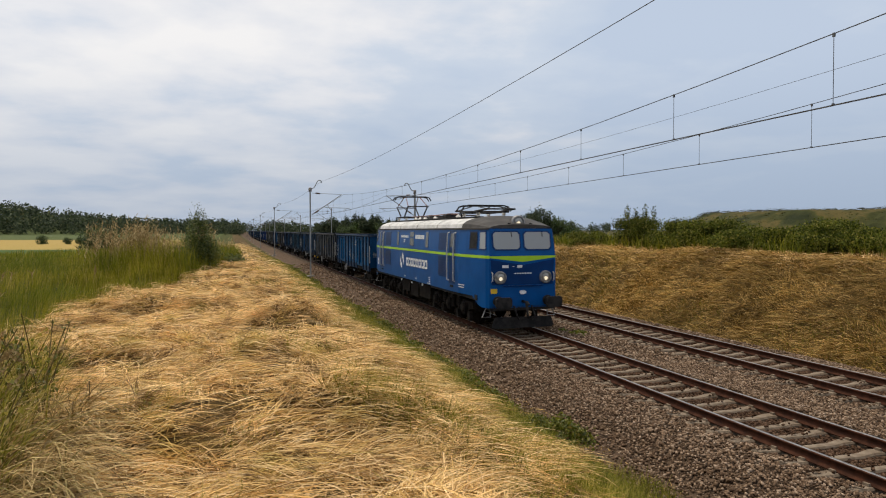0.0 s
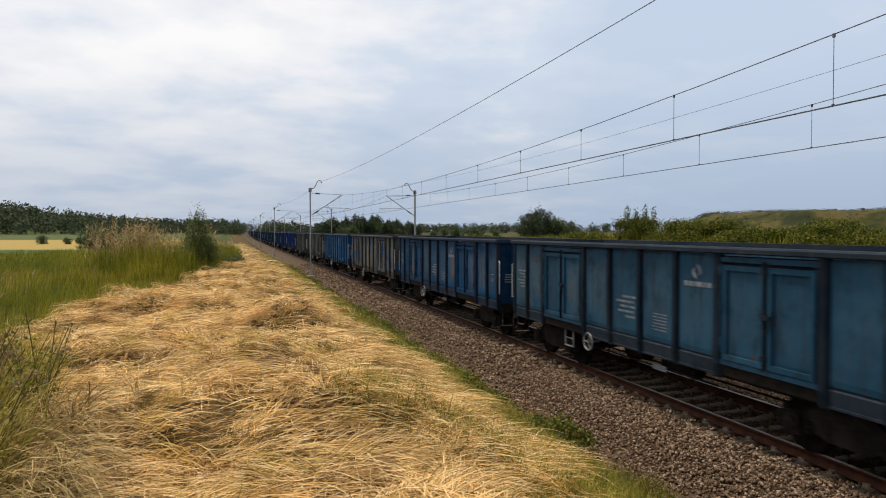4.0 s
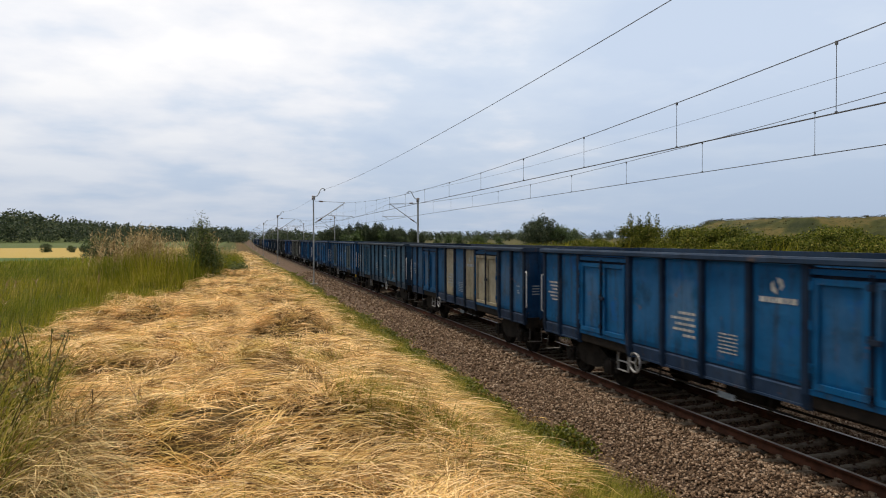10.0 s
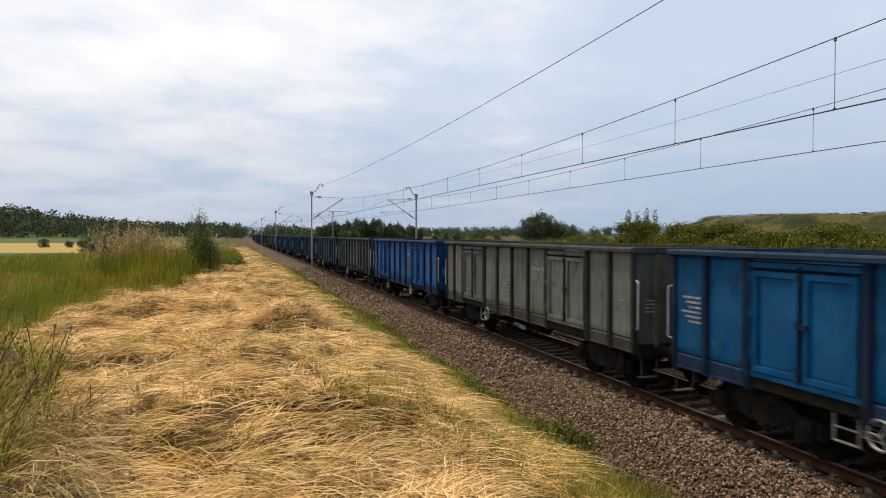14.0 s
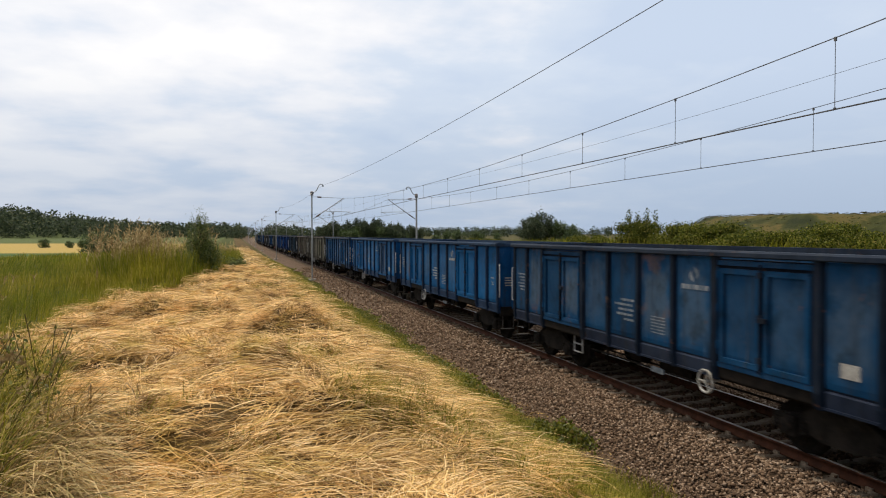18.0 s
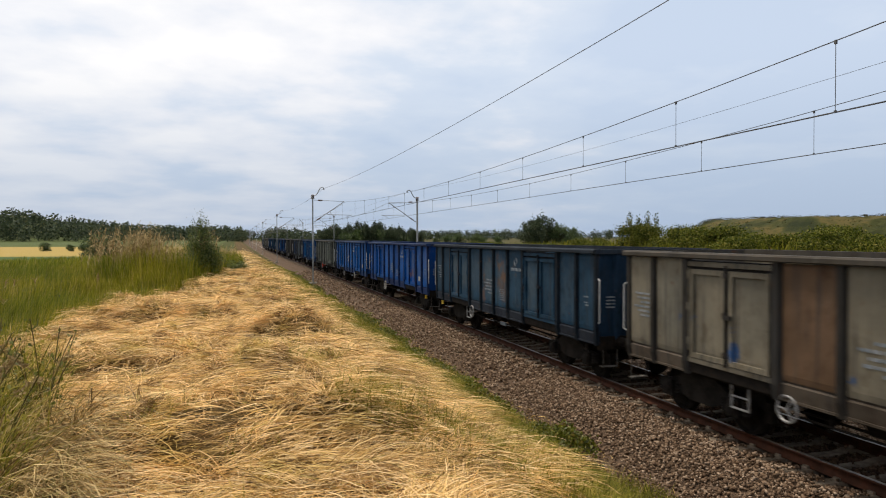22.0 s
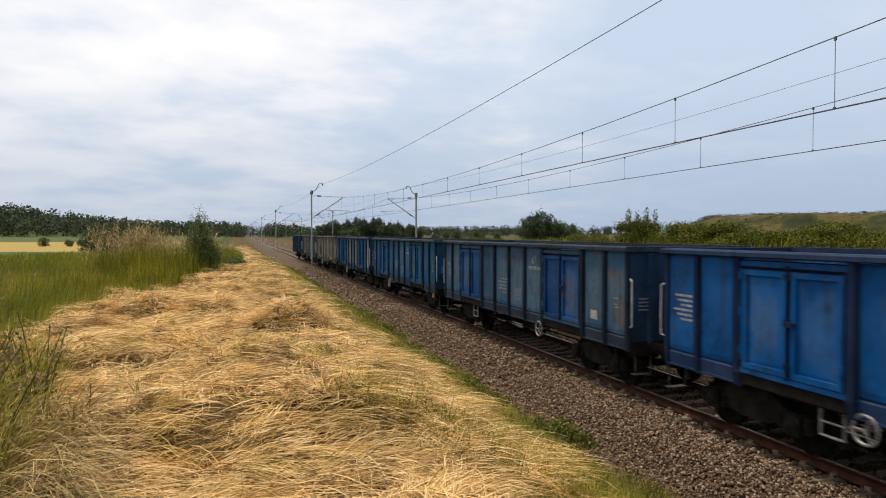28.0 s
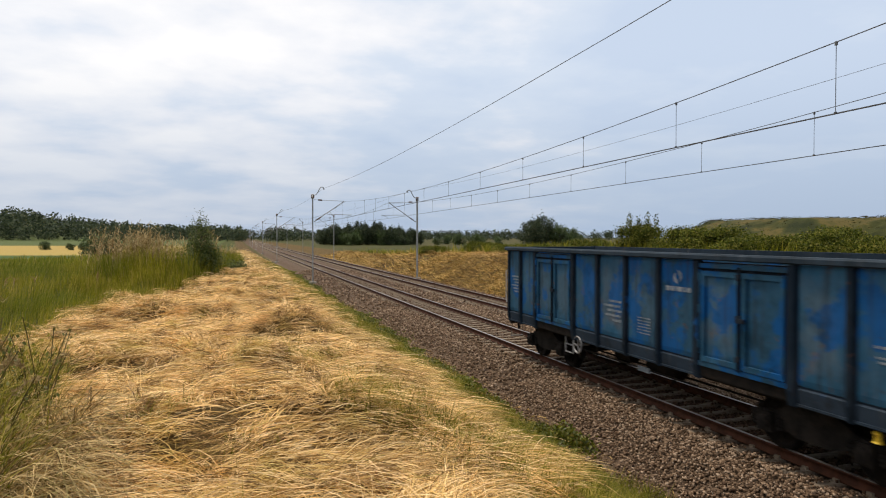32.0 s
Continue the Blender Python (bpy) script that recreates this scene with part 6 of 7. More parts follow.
    stuff("fresh_grass", sheet_mesh("fresh_grass", V, Q, [], M_VERGE), "short fresh yellowish grass growing through the straw", "grass")
    out = []
    for n, x0, x1, y0, y1, w, h in ((60000, -5.8, -2.9, 6, 30, 0.009, 0.22), (20000, -5.4, -2.9, 28, 90, 0.024, 0.28)):
        x, y = scattered(n, x0, x1, y0, y1, lambda x, y: seen(x, y) & (lumps(x, y, 0.8, 33) + 0.3 * lumps(x, y, 0.3, 35) > np.interp(x, (-5.8, -4.9, -4.2, -3.5, -2.9), (1.0, 0.68, 0.46, 0.52, 1.02))))
        m = len(x)
        out.append(ribbons(np.stack((x, y, land(x, y)), -1), RNG.random(m) * math.tau, h * (0.5 + RNG.random(m)), w * (0.6 + 0.8 * RNG.random(m)), 0.5 + 0.8 * RNG.random(m), 0.9 * RNG.random(m), 2, 1.4))
    V, Q = joined(out)
    stuff("foot_grass", sheet_mesh("foot_grass", V, Q, [], M_FOOT), "patchy green grass along the foot of the bank", "grass")
    # dry litter on the soil before the ballast
    x, y = scattered(16000, -4.3, -2.7, 5.5, 40, lambda x, y: seen(x, y) & (lumps(x, y, 0.5, 65) > 0.3))
    m = len(x)
    P = np.stack((x, y, land(x, y) + 0.015), -1)
    dry = ribbons(P, RNG.random(m) * math.tau, 0.05 + 0.16 * RNG.random(m), 0.006 + 0.008 * RNG.random(m), 0.35 * RNG.random(m), 0.5 * RNG.random(m), 2, 1.6)
    stuff("dry_litter", sheet_mesh("dry_litter", *dry, [], M_SLOPE), "dry brown litter between the bank and the ballast", "litter")


def meadow():
    out = []
    for n, y0, y1, x0, w, h in ((32000, 6.5, 20, -19, 0.007, 0.46), (40000, 18, 45, -30, 0.014, 0.46), (20000, 40, 76, -48, 0.05, 0.5)):
        x, y = scattered(n, x0, -8.6, y0, y1, lambda x, y: seen(x, y) & (x < hay_edge(y) - 0.1 + 0.5 * lumps(x, y, 1.3, 23)))
        m = len(x)
        P = np.stack((x, y, land(x, y) - 0.02), -1)
        tall = 0.6 + 0.6 * lumps(x, y, 2.3, 25)
        lean_to = 0.6 + (lumps(x, y, 4.0, 27) - 0.5) * 2 + (RNG.random(m) - 0.5) * 2.6
        out.append(ribbons(P, lean_to, h * tall * (0.6 + 0.7 * RNG.random(m)), w * (0.6 + 0.8 * RNG.random(m)), 1.2 + 0.35 * RNG.random(m), 0.9 * RNG.random(m), 3, 1.5))
    V, Q = joined(out)
    stuff("meadow_grass", sheet_mesh("meadow_grass", V, Q, [], M_GRASS), "tall green uncut meadow grass beside the bank", "grass")
    # taller dry grass with seed heads round the shrub
    out, heads = [], []
    for n, x0, x1, y0, y1, h in ((1000, -13.2, -9.6, 25.0, 32, 1.5), (330, -14.0, -11.0, 25.0, 29, 1.8), (700, -10.8, -8.4, 31, 60, 0.95), (90, -18, -12.5, 10, 22, 0.6)):
        x, y = scattered(n, x0, x1, y0, y1, lambda x, y: seen(x, y) & (x < hay_edge(y) - 0.35) & (lumps(x, y, 1.1, 71) > 0.42 + 0.25 * RNG.random(len(x))))
        m = len(x)
        z = land(x, y)
        ln = h * (0.45 + 0.5 * RNG.random(m) + 0.5 * lumps(x, y, 1.6, 29))
        turn = 0.5 + (RNG.random(m) - 0.5) * 3
        P = np.stack((x, y, z), -1)
        out.append(ribbons(P, turn, ln, np.full(m, 0.012), np.full(m, 1.45), 0.3 + 0.3 * RNG.random(m), 3, 1.5))
        for j in range(7):
            u = 0.72 + 0.045 * j
            q = np.stack((x + np.cos(turn) * ln * 0.16 * u, y + np.sin(turn) * ln * 0.16 * u, z + ln * u * 0.97), -1)
            heads.append(ribbons(q, RNG.random(m) * math.tau, 0.10 + 0.08 * RNG.random(m), np.full(m, 0.035), 0.4 + 0.6 * RNG.random(m), 0.8 * RNG.random(m), 1, 2.0))
    # a dense green skirt under them
    x, y = scattered(20000, -13.8, -9.0, 22, 42, lambda x, y: seen(x, y) & (x < hay_edge(y) - 0.2))
    m = len(x)
    skirt_blades = ribbons(np.stack((x, y, land(x, y)), -1), RNG.random(m) * math.tau, (0.40 + 0.95 * lumps(x, y, 1.6, 73)) * (0.6 + 0.6 * RNG.random(m)), np.full(m, 0.018), 1.25 + 0.3 * RNG.random(m), 0.7 * RNG.random(m), 3, 1.5)
    stuff("rank_grass", sheet_mesh("rank_grass", *skirt_blades, [], M_GRASS), "rank green grass round the shrub", "grass")
    V, Q = joined(out)
    stuff("dry_stalks", sheet_mesh("dry_stalks", V, Q, [], M_DRY), "tall dry grass stalks round the shrub on the bank", "grass")
    V, Q = joined(heads)
    stuff("seed_heads", sheet_mesh("seed_heads", V, Q, [], M_SEED), "pale feathery seed heads of tall grass", "grass")


def cutting_grass():
    out = []
    for n, y0, y1, w, ln in ((46000, 9, 30, 0.012, 0.36), (22000, 28, 70, 0.024, 0.5), (6000, 66, 140, 0.06, 0.8)):
        x, y = scattered(n, 7.3, 13.2, y0, y1, seen)
        x = x + bend(y)
        m = len(x)
        P = np.stack((x, y, land(x, y) + 0.02), -1)
        down = math.pi + (lumps(x, y, 1.5, 41) - 0.5) * 3.4 + (RNG.random(m) - 0.5) * 2.8
        out.append(ribbons(P, down, ln * (0.5 + RNG.random(m)), w * (0.6 + 0.8 * RNG.random(m)), 0.25 + 0.8 * RNG.random(m) * lumps(x, y, 0.7, 45) * 1.6, 0.9 + 0.6 * RNG.random(m), 3, 1.8))
    cx, cy = scattered(900, 7.8, 12.2, 9, 40, lambda x, y: seen(x, y) & (lumps(x, y, 1.0, 47) > 0.35))
    out.append(swathes(cx, cy, math.pi + (lumps(cx, cy, 1.4, 49) - 0.5) * 3.0 + RNG.normal(size=len(cx)) * 0.5, 24, 0.013, 0.55))
    x, y = scattered(9000, 11.3, 12.9, 9, 62, seen)
    m = len(x)
    P = np.stack((x, y, land(x, y) + 0.03 + 0.08 * RNG.random(m)), -1)
    rise = 0.1 + 0.5 * RNG.random(m)
    pale = ribbons(P, RNG.random(m) * math.tau, 0.45 * (0.5 + RNG.random(m)), 0.016 * (0.6 + 0.8 * RNG.random(m)), rise, rise * 2 + 0.2, 3, 2.0)
    stuff("swath_straw", sheet_mesh("swath_straw", *pale, [], M_HAY), "pale cut straw along the crown of the cutting", "hay")
    V, Q = joined(out)
    stuff("slope_grass", sheet_mesh("slope_grass", V, Q, [], M_SLOPE), "dry brownish mown grass on the cutting slope", "grass")
    out = []
    for n, x0, x1, y0, y1, w, h, bar in ((20000, 7.3, 12.6, 9, 40, 0.011, 0.2, 0.64), (9000, 12.2, 22, 12, 60, 0.04, 0.8, 0.25), (5000, 12, 40, 45, 130, 0.10, 0.9, 0.2)):
        x, y = scattered(n, x0, x1, y0, y1, lambda x, y: seen(x, y) & (lumps(x, y, 2.1, 43) > bar))
        m = len(x)
        P = np.stack((x, y, land(x, y)), -1)
        out.append(ribbons(P, RNG.random(m) * math.tau, h * (0.6 + 0.8 * RNG.random(m)), w * (0.6 + 0.8 * RNG.random(m)), 1.0 + 0.5 * RNG.random(m), 0.8 * RNG.random(m), 2, 1.5))
    V, Q = joined(out)
    stuff("slope_green", sheet_mesh("slope_green", V, Q, [], M_GRASS), "green tufts on the cutting slope and its crown", "grass")


def leaflets(C, size, turn=None, flat=0.6):
    """Small folded leaves about given centres: two quads each."""
    m = len(C)
    a = RNG.random(m) * math.tau if turn is None else turn
    e = (RNG.random(m) - 0.5) * math.pi * flat
    u = np.stack((np.cos(a) * np.cos(e), np.sin(a) * np.cos(e), np.sin(e)), -1)
    r = RNG.normal(size=(m, 3))
    v = np.cross(u, r)
    v /= np.linalg.norm(v, axis=1, keepdims=True) + 1e-9
    n = np.cross(u, v)
    s = (size * (0.6 + 0.8 * RNG.random(m)))[:, None]
    a0, a1 = C - u * s * 0.5, C + u * s * 0.5
    l = C - v * s * 0.3 + n * s * 0.12
    r2 = C + v * s * 0.3 + n * s * 0.12
    V = np.stack((a0, l, a1, r2), 1).reshape(-1, 3)
    b = (np.arange(m) * 4)[:, None]
    T = np.concatenate((b + np.array([[0, 2, 1]]), b + np.array([[0, 3, 2]])), 0)
    return V, T


def weeds_by_ballast():
    """Low green plants along the foot of the bank, in uneven cushions."""
    spots = [(-3.1, 12.0, 0.34, 0.45), (-3.3, 12.6, 0.22, 0.3), (-2.95, 11.5, 0.22, 0.26), (-3.45, 12.2, 0.14, 0.2), (-2.85, 12.3, 0.16, 0.2), (-3.2, 13.2, 0.12, 0.14), (-3.35, 14.3, 0.25, 0.2), (-3.3, 15.2, 0.3, 0.24), (-3.4, 16.3, 0.34, 0.28)]
    for y in np.arange(16.5, 80, 0.4):
        if lumps(np.array([0.0]), np.array([y]), 2.6, 77)[0] > 0.42:
            spots.append((-3.45 + 0.7 * (RNG.random() - 0.5), y + RNG.random(), 0.2 + 0.34 * RNG.random(), 0.12 + 0.2 * RNG.random()))
    for y in np.arange(7, 16.5, 0.7):
        spots.append((-3.6 + 0.6 * (RNG.random() - 0.5), y + RNG.random(), 0.10 + 0.1 * RNG.random(), 0.08 + 0.08 * RNG.random()))
    spots += [(2.3, 21.5, 0.3, 0.12), (2.0, 22.2, 0.2, 0.1)]
    C = []
    for x, y, r, h in spots:
        n = int(4200 * r * r + 330 * r)
        d = RNG.normal(size=(n, 3)) * np.array((r * 0.55, r * 0.75, 0))
        z = h * RNG.random(n) * np.exp(-(d[:, 0] ** 2 + d[:, 1] ** 2) / (r * r))
        q = np.stack((x + d[:, 0], y + d[:, 1], land(x + d[:, 0], y + d[:, 1]) + 0.02 + z), -1)
        C.append(q)
    C = np.concatenate(C)
    V, T = leaflets(C, np.full(len(C), 0.085))
    stuff("ballast_weeds", sheet_mesh("ballast_weeds", V, [], T, M_WEED), "low dark green weeds along the foot of the bank", "weeds")


def ballast():
    """Broken stones over the bed, smaller counts further off."""
    base = np.array(((1, 0, 0), (-1, 0, 0), (0, 1, 0), (0, -1, 0), (0, 0, 1), (0, 0, -1)), float)
    tri = np.array(((0, 2, 4), (2, 1, 4), (1, 3, 4), (3, 0, 4), (2, 0, 5), (1, 2, 5), (3, 1, 5), (0, 3, 5)))
    V, T, o = [], [], 0
    for n, x0, x1, y0, y1, size in ((82000, -3.7, 7.2, 5.5, 16, 0.031), (40000, -3.6, 7.2, 15.5, 34, 0.041), (12000, -3.2, 7.2, 32, 75, 0.068)):
        x, y = scattered(n, x0, x1, y0, y1, seen)
        near_rail = np.min([np.abs(x - c) for c in (-0.75, 0.75, GAP - 0.75, GAP + 0.75)], 0) < 0.085
        phase = np.abs((y / SLEEPER_STEP + 0.5) % 1 - 0.5) * SLEEPER_STEP
        on_sleeper = (phase < 0.125) & ((np.abs(x) < 1.28) | (np.abs(x - GAP) < 1.28))
        spill = RNG.random(len(x)) < np.where((np.abs(x) > 1.0) & (np.abs(x - GAP) > 1.0), 0.55, 0.03)
        ok = (RNG.random(len(x)) < np.interp(x + 0.5 * (lumps(x, y, 0.9, 87) - 0.5), (-3.5, -3.0, -2.6), (0.03, 0.28, 1.0))) & ~near_rail & (~on_sleeper | spill) & (x < 6.7 + 0.4 * RNG.random(len(x)))
        x, y, on_sleeper = x[ok], y[ok], on_sleeper[ok]
        m = len(x)
        bed = (np.abs(x) < 1.28) | (np.abs(x - GAP) < 1.28)
        z = land(x, y) + 0.02 + np.where(bed, 0.012, 0.035 * RNG.random(m)) + np.where(on_sleeper, 0.065, 0) + 0.05 * ease(np.abs(x), 0.85, 1.15) * (1 - ease(np.abs(x), 1.25, 2.1))
        s = size * (0.45 + 0.95 * RNG.random(m) ** 1.3)
        q = base[None] * (s[:, None, None] * (0.6 + 0.7 * RNG.random((m, 6, 1))))
        q[:, :, 2] *= 0.8
        a = RNG.random(m) * math.tau
        c, d = np.cos(a)[:, None], np.sin(a)[:, None]
        tx, tz = q[:, :, 0] * 0.8 - q[:, :, 2] * 0.6, q[:, :, 0] * 0.6 + q[:, :, 2] * 0.8
        P = np.stack((tx * c - q[:, :, 1] * d + x[:, None], tx * d + q[:, :, 1] * c + y[:, None], tz + z[:, None]), -1)
        V.append(P.reshape(-1, 3))
        T.append((tri[None] + (o + np.arange(m) * 6)[:, None, None]).reshape(-1, 3))
        o += m * 6
    stuff("ballast_stones", sheet_mesh("ballast_stones", np.concatenate(V), [], np.concatenate(T), M_STONE), "brownish grey broken ballast stones around the sleepers", "ballast")


straw_cover()
meadow()
cutting_grass()
weeds_by_ballast()
ballast()


# ---- shrubs and trees ----
def limb(bm, a, b, r0, r1, seg=6):
    a, b = Vector(a), Vector(b)
    d = (b - a).normalized()
    u = d.orthogonal().normalized()
    v = d.cross(u)
    mid = (a + b) / 2 + (u * (random.random() - 0.5) + v * (random.random() - 0.5)) * (b - a).length * 0.14
    rows = [[bm.verts.new(p + (u * math.cos(k * math.tau / seg) + v * math.sin(k * math.tau / seg)) * r) for k in range(seg)] for p, r in ((a, r0), (mid, (r0 + r1) / 2), (b, r1))]
    for s, t in zip(rows, rows[1:]):
        for k in range(seg):
            bm.faces.new((s[k], s[(k + 1) % seg], t[(k + 1) % seg], t[k]))
    bm.faces.new(rows[0])
    bm.faces.new(rows[-1])
    return mid


def leafy(name, label, category, blobs, leaf, count, mat, trunk_r, group="", branches=9, height=None, flat=0.6):
    """A plant: tapered stems with limbs, and a crown of many leaves in uneven clumps. blobs: (x, y, z, rx, ry, rz)."""
    t = thing(name, label, category, group)
    bm = bmesh.new()
    top = max(b[2] for b in blobs)
    p = Vector((0, 0, -0.15))
    for k in range(3):
        q = Vector(((random.random() - 0.5) * trunk_r * 4, (random.random() - 0.5) * trunk_r * 4, top * (k + 1) / 3.2))
        limb(bm, p, q, trunk_r * (1 - 0.27 * k), trunk_r * (0.73 - 0.27 * k))
        p = q
    for b in blobs[:branches]:
        s = Vector((0, 0, b[2] * (0.35 + 0.3 * random.random())))
        limb(bm, s, (b[0], b[1], b[2]), trunk_r * 0.45, trunk_r * 0.12, 5)
    part("trunk" if trunk_r > 0.05 else "stems", bm, M_BARK, t)
    vol = np.array([b[3] * b[4] * b[5] for b in blobs]) ** 0.75
    per = np.maximum(8, (count * vol / vol.sum()).astype(int))
    C = []
    for b, n in zip(blobs, per):
        d = RNG.normal(size=(n, 3))
        d /= np.linalg.norm(d, axis=1, keepdims=True)
        d *= (0.25 + 0.75 * RNG.random(n) ** 0.45)[:, None] * (1 + 0.25 * RNG.normal(size=n))[:, None]
        C.append(np.array(b[:3]) + d * np.array(b[3:]))
    C = np.concatenate(C)
    C = C[C[:, 2] > 0.02]
    V, T = leaflets(C, np.full(len(C), leaf), flat=flat)
    cr = new("crown" if trunk_r > 0.05 else "leaves", sheet_mesh("crown", V, [], T, mat))
    cr.parent = t
    return t


def clumps(n, w, d, h, low=0.15, size=0.3, seed=1):
    r = random.Random(seed)
    out = []
    for _ in range(n):
        a, u, k = r.random() * math.tau, r.random() ** 0.6, r.random()
        z = h * (low + (1 - low) * k)
        fall = math.sqrt(max(0.08, 1 - (k - 0.35) ** 2 * 1.6))
        s = size * (0.6 + 0.8 * r.random())
        out.append((math.cos(a) * u * w * fall, math.sin(a) * u * d * fall, z, s * w * 1.1, s * d * 1.1, s * h * 0.7))
    return out


def ground_at(x, y):
    return float(land(np.array([x]), np.array([y]))[0])


def plant(ob, x, y, turn=0.0, scale=1.0):
    ob.matrix_basis = pose(x, y, ground_at(x, y), 0, 0, turn)
    ob.scale = (scale, scale, scale)
    return ob


# shrub on the bank: a tall thin shoot beside a rounder one
shrub = leafy("shrub", "dark green leafy shrub among tall grass on the bank", "shrub",
              clumps(30, 0.6, 0.5, 2.5, 0.25, 0.36, 5) + clumps(30, 0.95, 0.8, 1.6, 0.08, 0.34, 6) + [(0.55, 0.1, 0.9, 0.5, 0.5, 0.5), (0.85, 0.1, 0.7, 0.4, 0.4, 0.4), (-0.1, 0, 2.5, 0.14, 0.14, 0.3), (0.2, 0.05, 2.4, 0.10, 0.10, 0.34)],
              0.075, 10500, M_SHRUB, 0.045)
plant(shrub, -10.35, 28.5, 0, 0.78)
low_shrub = leafy("shrub", "low green bramble at the edge of the bank", "shrub", clumps(20, 0.8, 0.9, 0.7, 0.1, 0.34, 9), 0.075, 2200, M_SHRUB, 0.03)
plant(low_shrub, -9.2, 33.0)

# shrubs along the crown of the cutting
kinds = [
    leafy("shrub", "bushy green willow shrub with tall shoots above the cutting", "shrub", clumps(40, 2.0, 1.6, 1.9, 0.1, 0.3, 21) + [(-1.2 + 0.24 * i, 0.3 * (i % 3 - 1), 1.8 + 0.22 * ((i * 7) % 5), 0.24, 0.2, 0.5) for i in range(11)], 0.11, 17000, M_SCRUB, 0.04, "shrubs above the cutting"),
    leafy("shrub", "broad rounded green shrub above the cutting", "shrub", clumps(40, 2.2, 1.6, 1.6, 0.05, 0.3, 22), 0.11, 16000, M_SCRUB, 0.04, "shrubs above the cutting"),
    leafy("shrub", "low yellowish green shrub above the cutting", "shrub", clumps(34, 2.4, 1.5, 1.15, 0.05, 0.3, 23), 0.105, 15000, M_SCRUB, 0.03, "shrubs above the cutting"),
]
PLACES = ((0, 14.2, 36.5, 0.86), (2, 13.4, 41.0, 0.8), (1, 14.6, 33.0, 0.95), (1, 14.0, 29.8, 0.92), (2, 14.2, 26.4, 0.95), (1, 15.2, 23.6, 0.8), (2, 14.4, 21.0, 0.9), (1, 15.6, 18.4, 0.85), (2, 15.8, 15.6, 0.95), (1, 18.5, 30.0, 0.8),
          (2, 13.2, 47.0, 0.7), (2, 13.8, 54.0, 0.7), (1, 17.5, 26.0, 0.9), (2, 18.8, 22.0, 1.1), (2, 14.5, 62.0, 0.9), (1, 16.0, 70.0, 0.8), (2, 13.2, 78.0, 0.8), (2, 19.5, 18.5, 1.2))
used = set()
for i, (k, x, y, s) in enumerate(PLACES):
    ob = kinds[k]
    if k in used:
        ob = copy_thing(kinds[k], pose(0, 0, 0))
    used.add(k)
    plant(ob, x, y, 47 * i if k else 0, s)

# trees of the wood beyond the line
tree_kinds = [
    leafy("tree", "dark green broadleaf tree at the edge of a wood", "tree", clumps(46, 3.4, 3.4, 7.0, 0.18, 0.26, 31), 0.46, 3600, M_FOREST, 0.22, "trees beyond the line"),
    leafy("tree", "tall dark green tree with an uneven crown", "tree", clumps(46, 2.6, 2.6, 8.5, 0.2, 0.24, 32), 0.42, 2800, M_FOREST, 0.2, "trees beyond the line"),
    leafy("tree", "spreading mid-green tree with low branches", "tree", clumps(50, 4.2, 3.8, 5.5, 0.12, 0.26, 33), 0.46, 3600, M_LEAF, 0.24, "trees beyond the line"),
]
r = random.Random(4)
spots = []
for i in range(44):
    u = i / 43
    tall = 0.62 + 0.42 * math.sin(math.pi * min(1.0, 0.12 + 0.95 * u)) ** 0.7
    spots.append((r.choice((0, 1, 2)), 27 + 42 * u + r.uniform(-1.5, 1.5), 276 + r.uniform(0, 34), tall * r.uniform(0.8, 1.08)))
# a lone clump on the rise and low hedges further off
spots += [(0, 101.0, 245.0, 1.25), (0, 107.0, 250.0, 1.5), (2, 112.0, 244.0, 1.3), (2, 119.0, 248.0, 0.85), (0, 104.0, 256.0, 1.3)]
for i in range(14):
    spots.append((2, 52 + 7.5 * i + r.uniform(-2, 2), 300 + r.uniform(-15, 25), r.uniform(0.5, 0.8)))
# bushes out on the fields to the left
spots += [(2, -40.6, 136.0, 0.25), (2, -36.2, 134.0, 0.19), (2, -34.2, 134.0, 0.2), (2, -25.0, 92.0, 0.42), (2, -23.4, 93.0, 0.36)]
used = set()
for i, (k, x, y, s) in enumerate(spots):
    ob = tree_kinds[k] if k not in used else copy_thing(tree_kinds[k], pose(0, 0, 0))
    used.add(k)
    plant(ob, x, y, 61 * i, s)


def far_wood():
    """Wooded ridge on the left and behind the line's end: crowns of many leaf clumps."""
    C, S = [], []
    rows = []
    for i in range(1250):
        x = -430 + 470 * RNG.random()
        y = 440 + 190 * RNG.random() + 60 * max(0.0, x + 60) / 100
        rows.append((x, y, (10 + 7 * RNG.random()) * (0.72 + 0.28 * float(ease(-x, 60, 250)))))
    for i in range(420):
        x = -60 + 480 * RNG.random()
        rows.append((x, 680 + 240 * RNG.random(), 8 + 5 * RNG.random()))
    for i in range(120):
        rows.append((-300 + 310 * RNG.random(), 415 + 25 * RNG.random(), 4 + 4 * RNG.random()))
    for x, y, h in rows:
        if -5 < x - float(bend(y)) < 10 and y < 720:
            continue
        n = 64
        z0 = ground_at(x, y)
        d = RNG.normal(size=(n, 3))
        d /= np.linalg.norm(d, axis=1, keepdims=True)
        d *= RNG.random(n)[:, None] ** 0.4
        w = h * (0.34 + 0.16 * RNG.random())
        C.append(np.stack((x + d[:, 0] * w, y + d[:, 1] * w, z0 + h * 0.5 + d[:, 2] * h * 0.5), -1))
        S.append(np.full(n, h * 0.16))
    V, T = leaflets(np.concatenate(C), np.concatenate(S))
    stuff("far_wood", sheet_mesh("far_wood", V, [], T, M_FOREST), "dark wooded ridge beyond the fields", "wood")


